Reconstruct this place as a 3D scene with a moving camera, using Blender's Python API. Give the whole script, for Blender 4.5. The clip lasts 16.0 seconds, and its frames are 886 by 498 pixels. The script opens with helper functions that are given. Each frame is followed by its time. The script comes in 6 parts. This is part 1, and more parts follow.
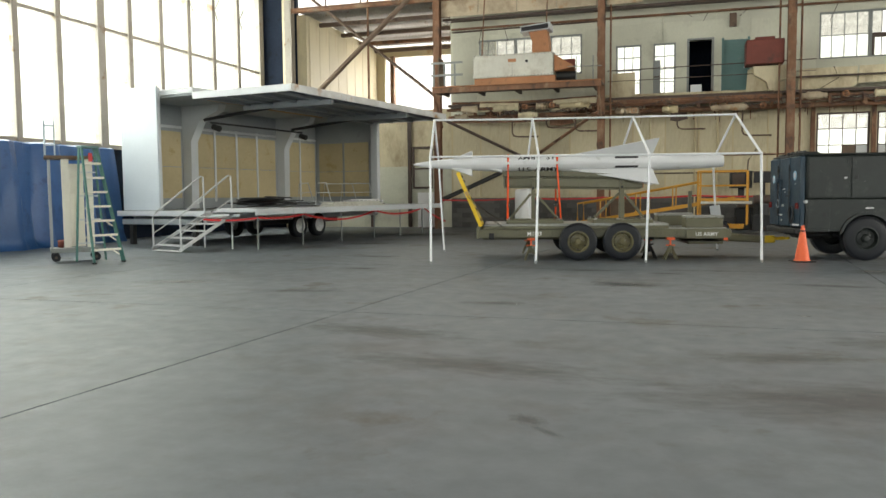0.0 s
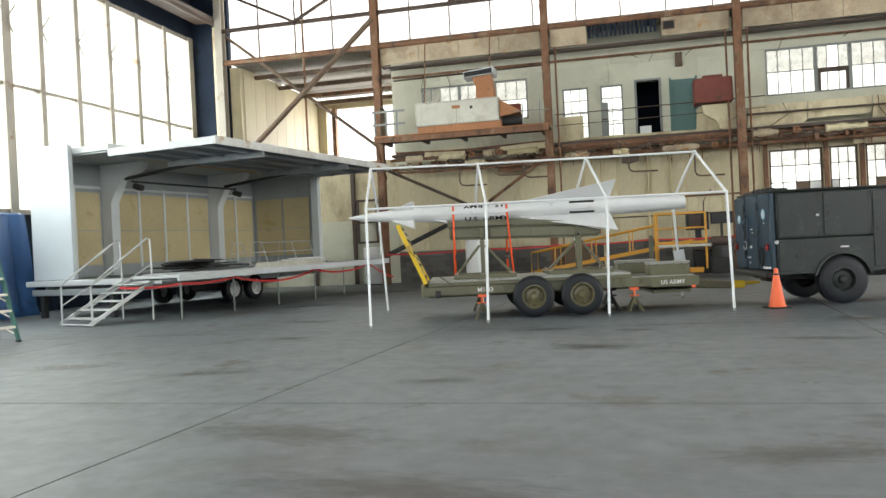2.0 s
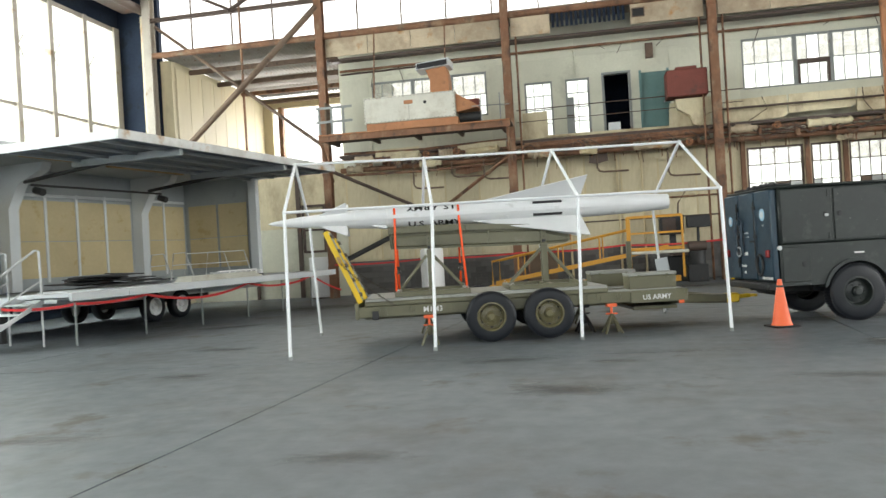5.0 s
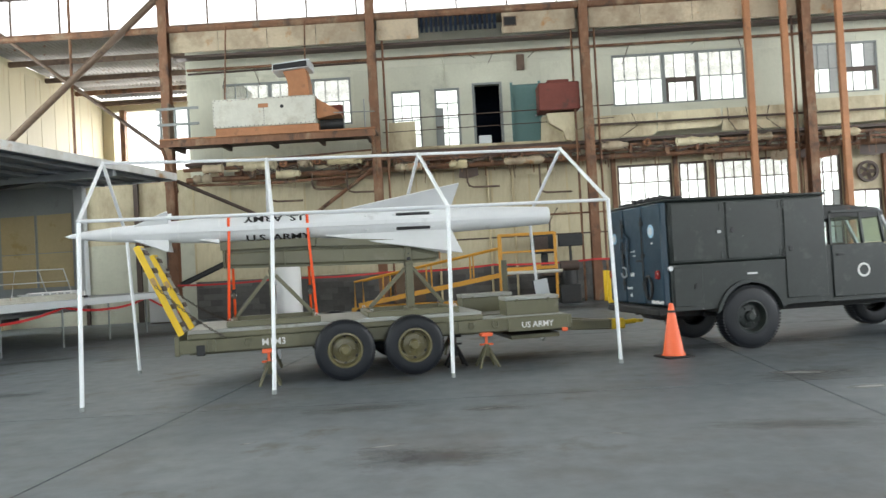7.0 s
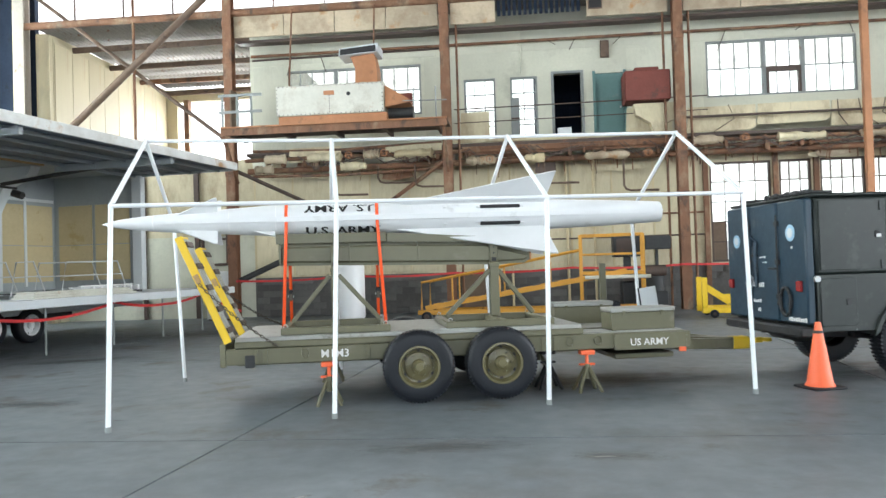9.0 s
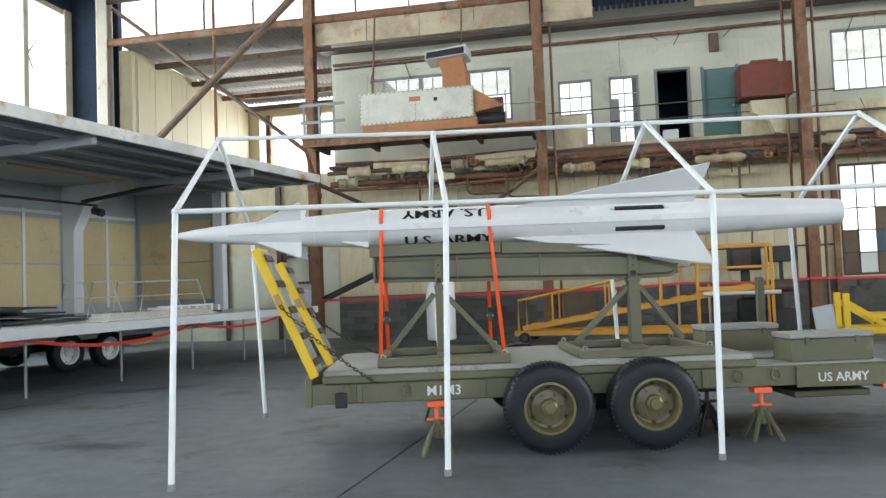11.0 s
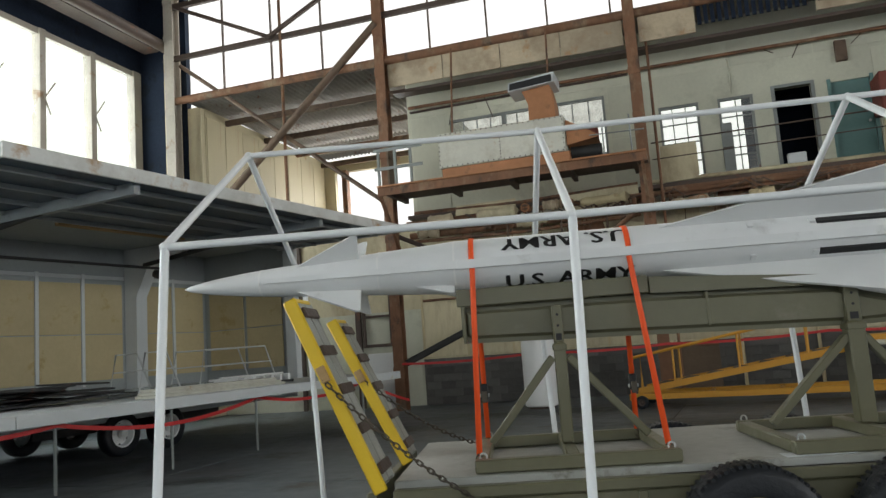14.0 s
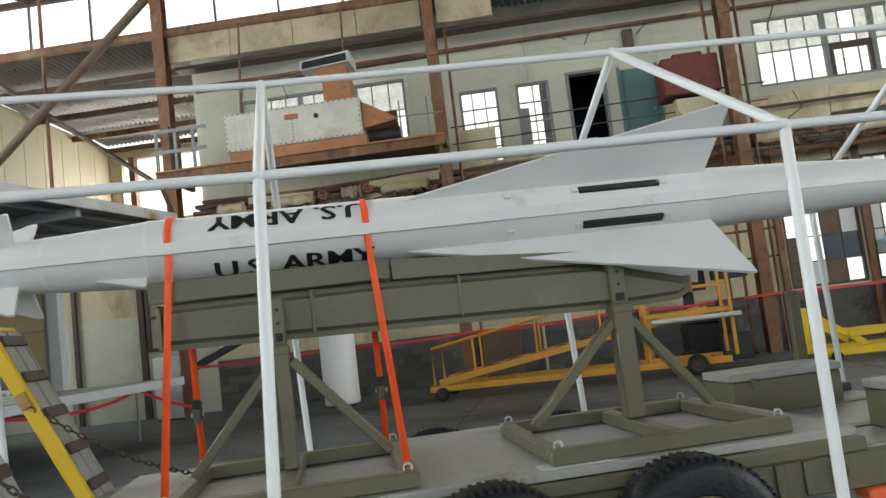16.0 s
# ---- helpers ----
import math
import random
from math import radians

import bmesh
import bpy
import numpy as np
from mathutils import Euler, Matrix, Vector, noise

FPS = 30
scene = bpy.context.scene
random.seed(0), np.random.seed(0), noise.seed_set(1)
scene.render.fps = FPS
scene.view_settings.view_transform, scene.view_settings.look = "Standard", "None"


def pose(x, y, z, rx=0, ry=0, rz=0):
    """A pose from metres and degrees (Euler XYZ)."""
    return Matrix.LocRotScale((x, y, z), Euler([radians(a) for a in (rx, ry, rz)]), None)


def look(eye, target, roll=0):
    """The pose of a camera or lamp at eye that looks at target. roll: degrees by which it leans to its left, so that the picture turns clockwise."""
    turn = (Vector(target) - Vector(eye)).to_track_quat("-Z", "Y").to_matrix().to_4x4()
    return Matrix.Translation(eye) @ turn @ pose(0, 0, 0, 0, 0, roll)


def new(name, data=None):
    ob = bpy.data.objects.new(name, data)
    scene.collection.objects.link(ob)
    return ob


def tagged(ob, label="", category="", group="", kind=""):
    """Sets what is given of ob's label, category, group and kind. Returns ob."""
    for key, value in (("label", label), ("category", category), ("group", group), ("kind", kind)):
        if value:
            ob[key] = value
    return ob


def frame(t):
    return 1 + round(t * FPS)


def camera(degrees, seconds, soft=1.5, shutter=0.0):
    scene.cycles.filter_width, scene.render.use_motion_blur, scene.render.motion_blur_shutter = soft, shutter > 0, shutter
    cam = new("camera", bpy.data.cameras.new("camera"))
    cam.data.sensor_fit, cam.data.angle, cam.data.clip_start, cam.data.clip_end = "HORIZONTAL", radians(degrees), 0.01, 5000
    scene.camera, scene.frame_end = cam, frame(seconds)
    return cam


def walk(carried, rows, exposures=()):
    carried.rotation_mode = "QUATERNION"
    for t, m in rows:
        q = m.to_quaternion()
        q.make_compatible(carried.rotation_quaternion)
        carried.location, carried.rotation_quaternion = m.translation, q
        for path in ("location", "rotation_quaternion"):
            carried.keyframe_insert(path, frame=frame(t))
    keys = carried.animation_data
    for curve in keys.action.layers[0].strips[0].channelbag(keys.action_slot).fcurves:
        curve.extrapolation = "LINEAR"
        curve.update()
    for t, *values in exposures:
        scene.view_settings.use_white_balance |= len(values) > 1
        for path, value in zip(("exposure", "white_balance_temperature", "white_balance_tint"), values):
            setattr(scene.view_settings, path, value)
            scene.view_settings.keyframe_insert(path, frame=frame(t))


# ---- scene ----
cam = camera(59.7, 16.0, soft=1.45, shutter=0.35)
PATH = [
    (0, (-0.355, 0.429, 1.365), (-0.932, 2.339, 1.224), -0.5),
    (0.5, (-0.43, 0.735, 1.391), (-0.98, 2.656, 1.328), -1.1),
    (1, (-0.476, 1.26, 1.436), (-1.002, 3.19, 1.45), -2.4),
    (1.5, (-0.605, 1.676, 1.398), (-1.15, 3.6, 1.397), -1.5),
    (2, (-0.547, 2.048, 1.403), (-1.011, 3.994, 1.393), -2.8),
    (2.5, (-0.552, 2.547, 1.445), (-1.005, 4.495, 1.426), -3.2),
    (3, (-0.601, 2.917, 1.435), (-1.08, 4.859, 1.419), -3.6),
    (5.5, (-0.775, 5.135, 1.425), (-1.054, 7.115, 1.428), -3.3),
    (6, (-0.841, 5.661, 1.433), (-0.707, 7.654, 1.327), -1.5),
    (6.2, (-0.734, 5.781, 1.38), (-0.549, 7.769, 1.263), -3.8),
    (6.5, (-0.675, 6.07, 1.409), (-0.492, 8.062, 1.416), -3.7),
    (7, (-0.764, 6.486, 1.422), (-0.803, 8.486, 1.455), -3.2),
    (7.5, (-0.851, 6.896, 1.44), (-0.915, 8.895, 1.468), -3.4),
    (8, (-0.893, 7.362, 1.453), (-1.126, 9.348, 1.48), -4.1),
    (8.5, (-1.081, 7.741, 1.41), (-1.283, 9.731, 1.443), -0.7),
    (9, (-1.17, 8.101, 1.447), (-1.364, 10.091, 1.487), -1.8),
    (9.5, (-1.257, 8.548, 1.489), (-1.621, 10.514, 1.535), -2.5),
    (10, (-1.489, 8.887, 1.449), (-1.86, 10.851, 1.515), -1.0),
    (12.5, (-2.227, 10.755, 1.458), (-2.652, 12.705, 1.593), -4.6),
    (13, (-2.457, 11.109, 1.459), (-2.882, 13.055, 1.635), -3.7),
    (13.5, (-2.493, 11.458, 1.441), (-2.943, 13.397, 1.641), -4.4),
    (14, (-2.453, 11.75, 1.476), (-3.042, 13.645, 1.729), -4.2),
    (14.5, (-2.469, 12.013, 1.473), (-2.807, 13.975, 1.662), -3.3),
    (15, (-2.452, 12.269, 1.475), (-2.539, 14.26, 1.649), -1.8),
    (15.5, (-2.251, 12.589, 1.462), (-2.374, 14.575, 1.664), -5.7),
    (16, (-2.081, 12.843, 1.464), (-2.231, 14.828, 1.654), -6.9),
]
walk(cam, [(t, look(eye, target, roll)) for t, eye, target, roll in PATH],
     exposures=((0, -0.1, 6900, 10), (0.5, -0.05, 6850, 10), (1, -0.05, 6750, 10), (1.5, 0.05, 6650, 10), (3, 0.2, 6600, 10), (5.5, 0.36, 6500, 10), (6, 0.58, 6400, 10), (6.2, 0.3, 6400, 10), (7, 0.27, 6300, 10), (8, 0.62, 6100, 10), (8.5, 0.64, 6050, 10), (9, 0.67, 6050, 10), (9.5, 0.34, 6100, 10), (10.2, 0.3, 6100, 10), (12.5, -0.4, 6150, 10), (13, -0.66, 6300, 10), (13.5, -0.25, 6400, 10), (14, -0.6, 6450, 10), (14.5, -0.18, 6450, 10), (15, -0.3, 6500, 10), (16, -0.24, 6450, 10)))

# ---- world, sun, large lights ----
world = bpy.data.worlds.new("sky")
scene.world = world
world.use_nodes = True
wn = world.node_tree
sky = wn.nodes.new("ShaderNodeTexSky")
sky.sky_type, sky.sun_disc = "NISHITA", False
sky.sun_elevation, sky.sun_rotation = radians(68), radians(90)
wn.links.new(sky.outputs[0], wn.nodes["Background"].inputs[0])
wn.nodes["Background"].inputs[1].default_value = 0.15

sun = new("sun", bpy.data.lights.new("sun", "SUN"))
sun.data.energy, sun.data.angle, sun.data.color = 1.2, radians(12), (1, 0.95, 0.88)
sun.matrix_world = look((-8, 0, 40), (-24, 0, 0))


def window_light(name, place, target, width, height, watts, colour):
    lamp = new(name, bpy.data.lights.new(name, "AREA"))
    lamp.data.shape, lamp.data.size, lamp.data.size_y = "RECTANGLE", width, height
    lamp.data.energy, lamp.data.color = watts, colour
    lamp.matrix_world = look(place, target)
    return lamp


window_light("west_window_light", (-18.3, 12.0, 6.6), (0, 12.0, 6.6), 38, 7.6, 6500, (0.93, 0.98, 0.98))
window_light("clerestory_light", (0.0, 31.6, 11.3), (0.0, 20, 10.0), 36, 3.6, 1300, (1.0, 0.98, 0.93))
window_light("south_door_light", (4.0, -13.7, 7.4), (4.0, 10, 5.0), 34, 5, 2100, (0.97, 0.985, 0.96))
window_light("east_door_light", (24.6, 12.0, 6.2), (0, 12.0, 4.0), 34, 6, 5200, (0.97, 0.985, 0.96))
window_light("annex_window_light", (-12.3, 39.2, 6.4), (-12.3, 30, 5.0), 5, 3.5, 500, (1.0, 0.98, 0.94))



def bright_sky(name, x0, x1, y0, y1, z0, z1):
    """A far plain backdrop of hazy bright sky."""
    m = bpy.data.materials.get("hazy sky") or bpy.data.materials.new("hazy sky")
    m.use_nodes = True
    b = m.node_tree.nodes["Principled BSDF"]
    b.inputs["Base Color"].default_value = (0, 0, 0, 1)
    b.inputs["Emission Color"].default_value, b.inputs["Emission Strength"].default_value = (1.0, 0.985, 0.95, 1), 1.8
    me = bpy.data.meshes.new(name)
    if x0 == x1:
        me.from_pydata([(x0, y0, z0), (x0, y1, z0), (x0, y1, z1), (x0, y0, z1)], [], [(0, 1, 2, 3)])
    else:
        me.from_pydata([(x0, y0, z0), (x1, y0, z0), (x1, y0, z1), (x0, y0, z1)], [], [(0, 1, 2, 3)])
    me.materials.append(m)
    return tagged(new(name, me), "bright hazy sky in the distance", "backdrop", kind="structure")


bright_sky("backdrop_north", -160, 160, 95, 95, -0.1, 90)
bright_sky("backdrop_west", -85, -85, -80, 95, -0.1, 70)

# ---- materials ----


def mat(name, base, rough=0.6, metal=0.0, vary=0.12, grain=14.0, stain=None, stain_at=0.6, stain_scale=1.2,
        bump=0.15, bump_scale=40.0, stretch=(1, 1, 1), per_object=0.0, gloss=0.5, grime=None, grime_at=0.5, flecks=None):
    """A painted or raw surface: two scales of colour change, stains or rust, uneven gloss and fine relief."""
    m = bpy.data.materials.new(name)
    m.use_nodes = True
    t = m.node_tree
    n, l = t.nodes, t.links
    b = n["Principled BSDF"]
    co = n.new("ShaderNodeTexCoord")
    mp = n.new("ShaderNodeMapping")
    mp.inputs["Scale"].default_value = stretch
    l.new(co.outputs["Object"], mp.inputs[0])

    def nz(scale, detail=6, rough_=0.6):
        x = n.new("ShaderNodeTexNoise")
        x.inputs["Scale"].default_value, x.inputs["Detail"].default_value, x.inputs["Roughness"].default_value = scale, detail, rough_
        l.new(mp.outputs[0], x.inputs["Vector"])
        return x.outputs["Fac"]

    def ramp(src, a, b_):
        x = n.new("ShaderNodeMapRange")
        x.inputs["From Min"].default_value, x.inputs["From Max"].default_value = a, b_
        l.new(src, x.inputs["Value"])
        return x.outputs[0]

    def mix(fac, a, b_, kind="MIX"):
        x = n.new("ShaderNodeMix")
        x.data_type, x.blend_type = "RGBA", kind
        for s, v in ((x.inputs[0], fac), (x.inputs[6], a), (x.inputs[7], b_)):
            if isinstance(v, bpy.types.NodeSocket):
                l.new(v, s)
            else:
                s.default_value = v if not isinstance(v, tuple) else (*v[:3], 1)
        return x.outputs[2]

    dark = tuple(c * (1 - vary) for c in base)
    light = tuple(min(1, c * (1 + vary)) for c in base)
    big, fine = nz(stain_scale * 0.7), nz(grain)
    col = mix(ramp(big, 0.3, 0.7), dark, light)
    col = mix(ramp(fine, 0.25, 0.75), col, mix(0.5, col, tuple(c * (1 - vary * 1.5) for c in base)))
    if per_object:
        info = n.new("ShaderNodeObjectInfo")
        v = n.new("ShaderNodeMapRange")
        v.inputs["To Min"].default_value, v.inputs["To Max"].default_value = 1 - per_object, 1 + per_object
        l.new(info.outputs["Random"], v.inputs["Value"])
        hs = n.new("ShaderNodeHueSaturation")
        l.new(v.outputs[0], hs.inputs["Value"])
        l.new(col, hs.inputs["Color"])
        col = hs.outputs[0]
    ro = ramp(fine, 0.0, 1.0)
    rr = n.new("ShaderNodeMapRange")
    rr.inputs["To Min"].default_value, rr.inputs["To Max"].default_value = max(0.05, rough - 0.12), min(1, rough + 0.12)
    l.new(ro, rr.inputs["Value"])
    if stain:
        s1 = nz(stain_scale * 1.7, 9, 0.68)
        f = ramp(s1, stain_at, stain_at + 0.09)
        col = mix(f, col, stain)
    if grime:
        g1 = nz(stain_scale * 0.9 + 0.13, 10, 0.72)
        g2 = n.new("ShaderNodeMath")
        g2.operation = "MULTIPLY"
        g2.inputs[1].default_value = 0.85
        l.new(ramp(g1, grime_at, grime_at + 0.22), g2.inputs[0])
        col = mix(g2.outputs[0], col, grime)
    if flecks:
        col = mix(ramp(nz(23, 4, 0.55), 0.735, 0.745), col, flecks)
    l.new(col, b.inputs["Base Color"])
    l.new(rr.outputs[0], b.inputs["Roughness"])
    b.inputs["Metallic"].default_value = metal
    b.inputs["Specular IOR Level"].default_value = gloss
    if bump:
        bp = n.new("ShaderNodeBump")
        bp.inputs["Strength"].default_value, bp.inputs["Distance"].default_value = bump, 0.02
        l.new(nz(bump_scale, 4), bp.inputs["Height"])
        l.new(bp.outputs[0], b.inputs["Normal"])
    return m


RUST_C = (0.16, 0.06, 0.028)
M = dict(
    concrete=mat("concrete", (0.146, 0.166, 0.178), 0.5, vary=0.2, grain=4, grime=(0.096, 0.092, 0.085), grime_at=0.5, stain=(0.085, 0.078, 0.068), stain_at=0.58, stain_scale=0.45, bump=0.06, bump_scale=30, per_object=0.05, gloss=0.27),
    joint=mat("joint filler", (0.095, 0.09, 0.083), 0.9, vary=0.3),
    cream=mat("cream paint", (0.61, 0.54, 0.36), 0.6, vary=0.16, grime=(0.27, 0.19, 0.11), grime_at=0.47, stain=(0.24, 0.14, 0.07), stain_at=0.62, stain_scale=1.0, stretch=(1, 1, 0.45), per_object=0.14),
    fascia=mat("stained fascia", (0.52, 0.43, 0.30), 0.65, vary=0.2, grime=(0.24, 0.17, 0.11), grime_at=0.44, stain=(0.40, 0.20, 0.07), stain_at=0.58, stain_scale=0.9, per_object=0.15),
    cream_steel=mat("cream siding", (0.63, 0.56, 0.38), 0.55, vary=0.08, grime=(0.36, 0.31, 0.22), grime_at=0.55, stain=(0.42, 0.22, 0.08), stain_at=0.6, stain_scale=0.6, stretch=(1, 1, 0.3), per_object=0.1),
    plaster=mat("pale green plaster", (0.60, 0.60, 0.485), 0.7, vary=0.12, grime=(0.34, 0.34, 0.27), grime_at=0.54, stain=(0.28, 0.23, 0.15), stain_at=0.66, stain_scale=0.6, per_object=0.06),
    rust=mat("rusted steel", (0.225, 0.11, 0.058), 0.75, vary=0.35, grain=9, stain=(0.085, 0.05, 0.034), stain_at=0.53, stain_scale=1.3, bump=0.3, grime=(0.40, 0.31, 0.20), grime_at=0.52, stretch=(1, 1, 0.5)),
    oxide=mat("red oxide paint", (0.42, 0.185, 0.08), 0.6, vary=0.2, stain=(0.2, 0.1, 0.05), stain_at=0.6, stain_scale=1.5),
    darksteel=mat("dark steel", (0.085, 0.058, 0.045), 0.6, vary=0.25, stain=RUST_C, stain_at=0.6),
    brace_rust=mat("dull brown rusted steel", (0.15, 0.10, 0.068), 0.7, vary=0.3, grain=9, stain=(0.075, 0.048, 0.036), stain_at=0.55, stain_scale=1.5, bump=0.2),
    navy=mat("dark blue siding", (0.016, 0.024, 0.042), 0.8, vary=0.25, stain=(0.012, 0.016, 0.024), stain_at=0.55, gloss=0.12),
    mullion=mat("weathered window frame", (0.42, 0.38, 0.32), 0.6, vary=0.15, stain=(0.25, 0.16, 0.09), stain_at=0.6),
    greyframe=mat("grey window frame", (0.26, 0.28, 0.27), 0.6, vary=0.2, stain=RUST_C, stain_at=0.62),
    block=mat("grimy grey block", (0.125, 0.12, 0.112), 0.85, vary=0.25, bump=0.4, per_object=0.25, stain=(0.05, 0.042, 0.036), stain_at=0.56, stain_scale=0.7, grime=(0.07, 0.062, 0.054), grime_at=0.5),
    roofsheet=mat("weathered corrugated sheet", (0.30, 0.28, 0.25), 0.65, 0.1, vary=0.25, stain=RUST_C, stain_at=0.6),
    white=mat("white paint", (0.80, 0.80, 0.79), 0.4, vary=0.03, bump=0.03),
    missile=mat("missile white", (0.75, 0.76, 0.76), 0.34, vary=0.06, bump=0.03, bump_scale=9, grain=3, stain=(0.58, 0.58, 0.57), stain_at=0.62, stain_scale=1.5),
    tube=mat("white powder coat", (0.82, 0.84, 0.85), 0.35, vary=0.04, bump=0.03),
    olive=mat("olive drab paint", (0.142, 0.135, 0.080), 0.36, vary=0.13, stain=(0.18, 0.165, 0.115), stain_at=0.62, stain_scale=1.3, bump=0.06),
    rusty_white=mat("rust-patched white paint", (0.70, 0.71, 0.69), 0.5, vary=0.08, stain=(0.44, 0.27, 0.13), stain_at=0.53, stain_scale=0.6, grime=(0.40, 0.38, 0.34), grime_at=0.5),
    olive_rim=mat("glossy olive rim paint", (0.155, 0.135, 0.062), 0.32, vary=0.18, stain=(0.10, 0.085, 0.04), stain_at=0.58, stain_scale=4, bump=0.06),
    ivory=mat("ivory painted board", (0.80, 0.77, 0.66), 0.5, vary=0.07, stain=(0.6, 0.52, 0.38), stain_at=0.64),
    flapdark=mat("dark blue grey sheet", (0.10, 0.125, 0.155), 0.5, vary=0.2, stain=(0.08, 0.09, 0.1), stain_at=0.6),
    olive_deck=mat("worn deck paint", (0.35, 0.355, 0.325), 0.38, vary=0.15, stain=(0.13, 0.12, 0.085), stain_at=0.58),
    truck=mat("faded grey green paint", (0.020, 0.026, 0.023), 0.45, vary=0.25, stain=(0.042, 0.047, 0.042), stain_at=0.56, stain_scale=2.0, bump=0.05, flecks=(0.3, 0.31, 0.3)),
    truck_rear=mat("faded blue grey paint", (0.020, 0.046, 0.070), 0.45, vary=0.2, stain=(0.07, 0.085, 0.095), stain_at=0.6, bump=0.05, flecks=(0.4, 0.42, 0.42)),
    rubber=mat("tyre rubber", (0.008, 0.010, 0.014), 0.45, gloss=0.4, vary=0.3, bump=0.2, grain=30),
    black=mat("black", (0.012, 0.012, 0.013), 0.6, vary=0.2),
    orange=mat("orange webbing", (1.0, 0.105, 0.014), 0.6, vary=0.08),
    cone=mat("orange cone plastic", (1.0, 0.17, 0.06), 0.45, vary=0.1, stain=(0.6, 0.12, 0.05), stain_at=0.64),
    yellow=mat("yellow paint", (0.78, 0.52, 0.02), 0.45, vary=0.08, stain=(0.35, 0.24, 0.05), stain_at=0.66, stain_scale=3),
    amber=mat("amber yellow paint", (0.60, 0.29, 0.03), 0.5, vary=0.1, stain=(0.35, 0.2, 0.06), stain_at=0.64, stain_scale=2),
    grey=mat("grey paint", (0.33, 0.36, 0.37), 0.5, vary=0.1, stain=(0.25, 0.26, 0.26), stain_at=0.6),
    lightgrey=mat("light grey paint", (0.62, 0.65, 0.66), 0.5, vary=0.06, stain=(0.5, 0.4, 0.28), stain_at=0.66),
    dirty_white=mat("dirty white paint", (0.62, 0.61, 0.53), 0.5, vary=0.14, stain=(0.42, 0.28, 0.15), stain_at=0.6, stain_scale=1.4, grime=(0.38, 0.34, 0.26), grime_at=0.5),
    beige=mat("beige panel", (0.52, 0.43, 0.25), 0.6, vary=0.1, stain=(0.42, 0.32, 0.15), stain_at=0.58, per_object=0.06),
    galv=mat("galvanised steel", (0.55, 0.57, 0.57), 0.45, 0.25, vary=0.12, grain=20),
    chain=mat("chain steel", (0.10, 0.085, 0.065), 0.5, 0.5, vary=0.2),
    tarp=mat("blue tarpaulin", (0.035, 0.115, 0.30), 0.4, vary=0.15, stain=(0.025, 0.08, 0.21), stain_at=0.55, bump=0.1),
    plywood=mat("plywood", (0.42, 0.27, 0.12), 0.7, vary=0.2, stretch=(1, 1, 6)),
    teal=mat("teal paint", (0.13, 0.24, 0.23), 0.6, vary=0.12, stain=(0.2, 0.27, 0.25), stain_at=0.6),
    redbrown=mat("red brown rust", (0.19, 0.05, 0.035), 0.7, vary=0.25, stain=(0.1, 0.04, 0.03), stain_at=0.55),
    green=mat("green fibreglass", (0.07, 0.20, 0.17), 0.5, vary=0.12),
    tan=mat("tan paint", (0.55, 0.46, 0.28), 0.6, vary=0.12),
    red=mat("red plastic tape", (0.55, 0.03, 0.03), 0.5, vary=0.1),
    bluegrey=mat("pale blue paint", (0.45, 0.54, 0.60), 0.5, vary=0.08),
    letter_black=mat("black lettering", (0.012, 0.012, 0.012), 0.5, vary=0.1, bump=0),
    letter_white=mat("white lettering", (0.75, 0.75, 0.72), 0.6, vary=0.08, bump=0),
    lens_red=mat("red lamp lens", (0.25, 0.02, 0.02), 0.2, vary=0.05, bump=0),
    lightblue=mat("pale blue roundel", (0.35, 0.55, 0.70), 0.5, vary=0.1, bump=0),
    apron=mat("pale outdoor concrete", (0.5, 0.49, 0.46), 0.8, vary=0.1, grain=1.0, bump=0),
    brownboard=mat("brown board", (0.16, 0.11, 0.07), 0.7, vary=0.25),
    bluedark=mat("dim blue glass", (0.06, 0.09, 0.12), 0.2, vary=0.3, bump=0),
    greypane=mat("grey dusty pane", (0.42, 0.43, 0.41), 0.5, vary=0.2, bump=0),
    # white panel; its weaker light is put into the bluish base colour
    panel_shaded=mat("pale blue white panel", (0.60, 0.66, 0.70), 0.45, vary=0.05, bump=0.02),
    milky=mat("milky pane", (0.7, 0.72, 0.7), 0.4, vary=0.08, bump=0),
    machine=mat("dark machine paint", (0.026, 0.027, 0.027), 0.6, vary=0.3, stain=RUST_C, stain_at=0.62),
)


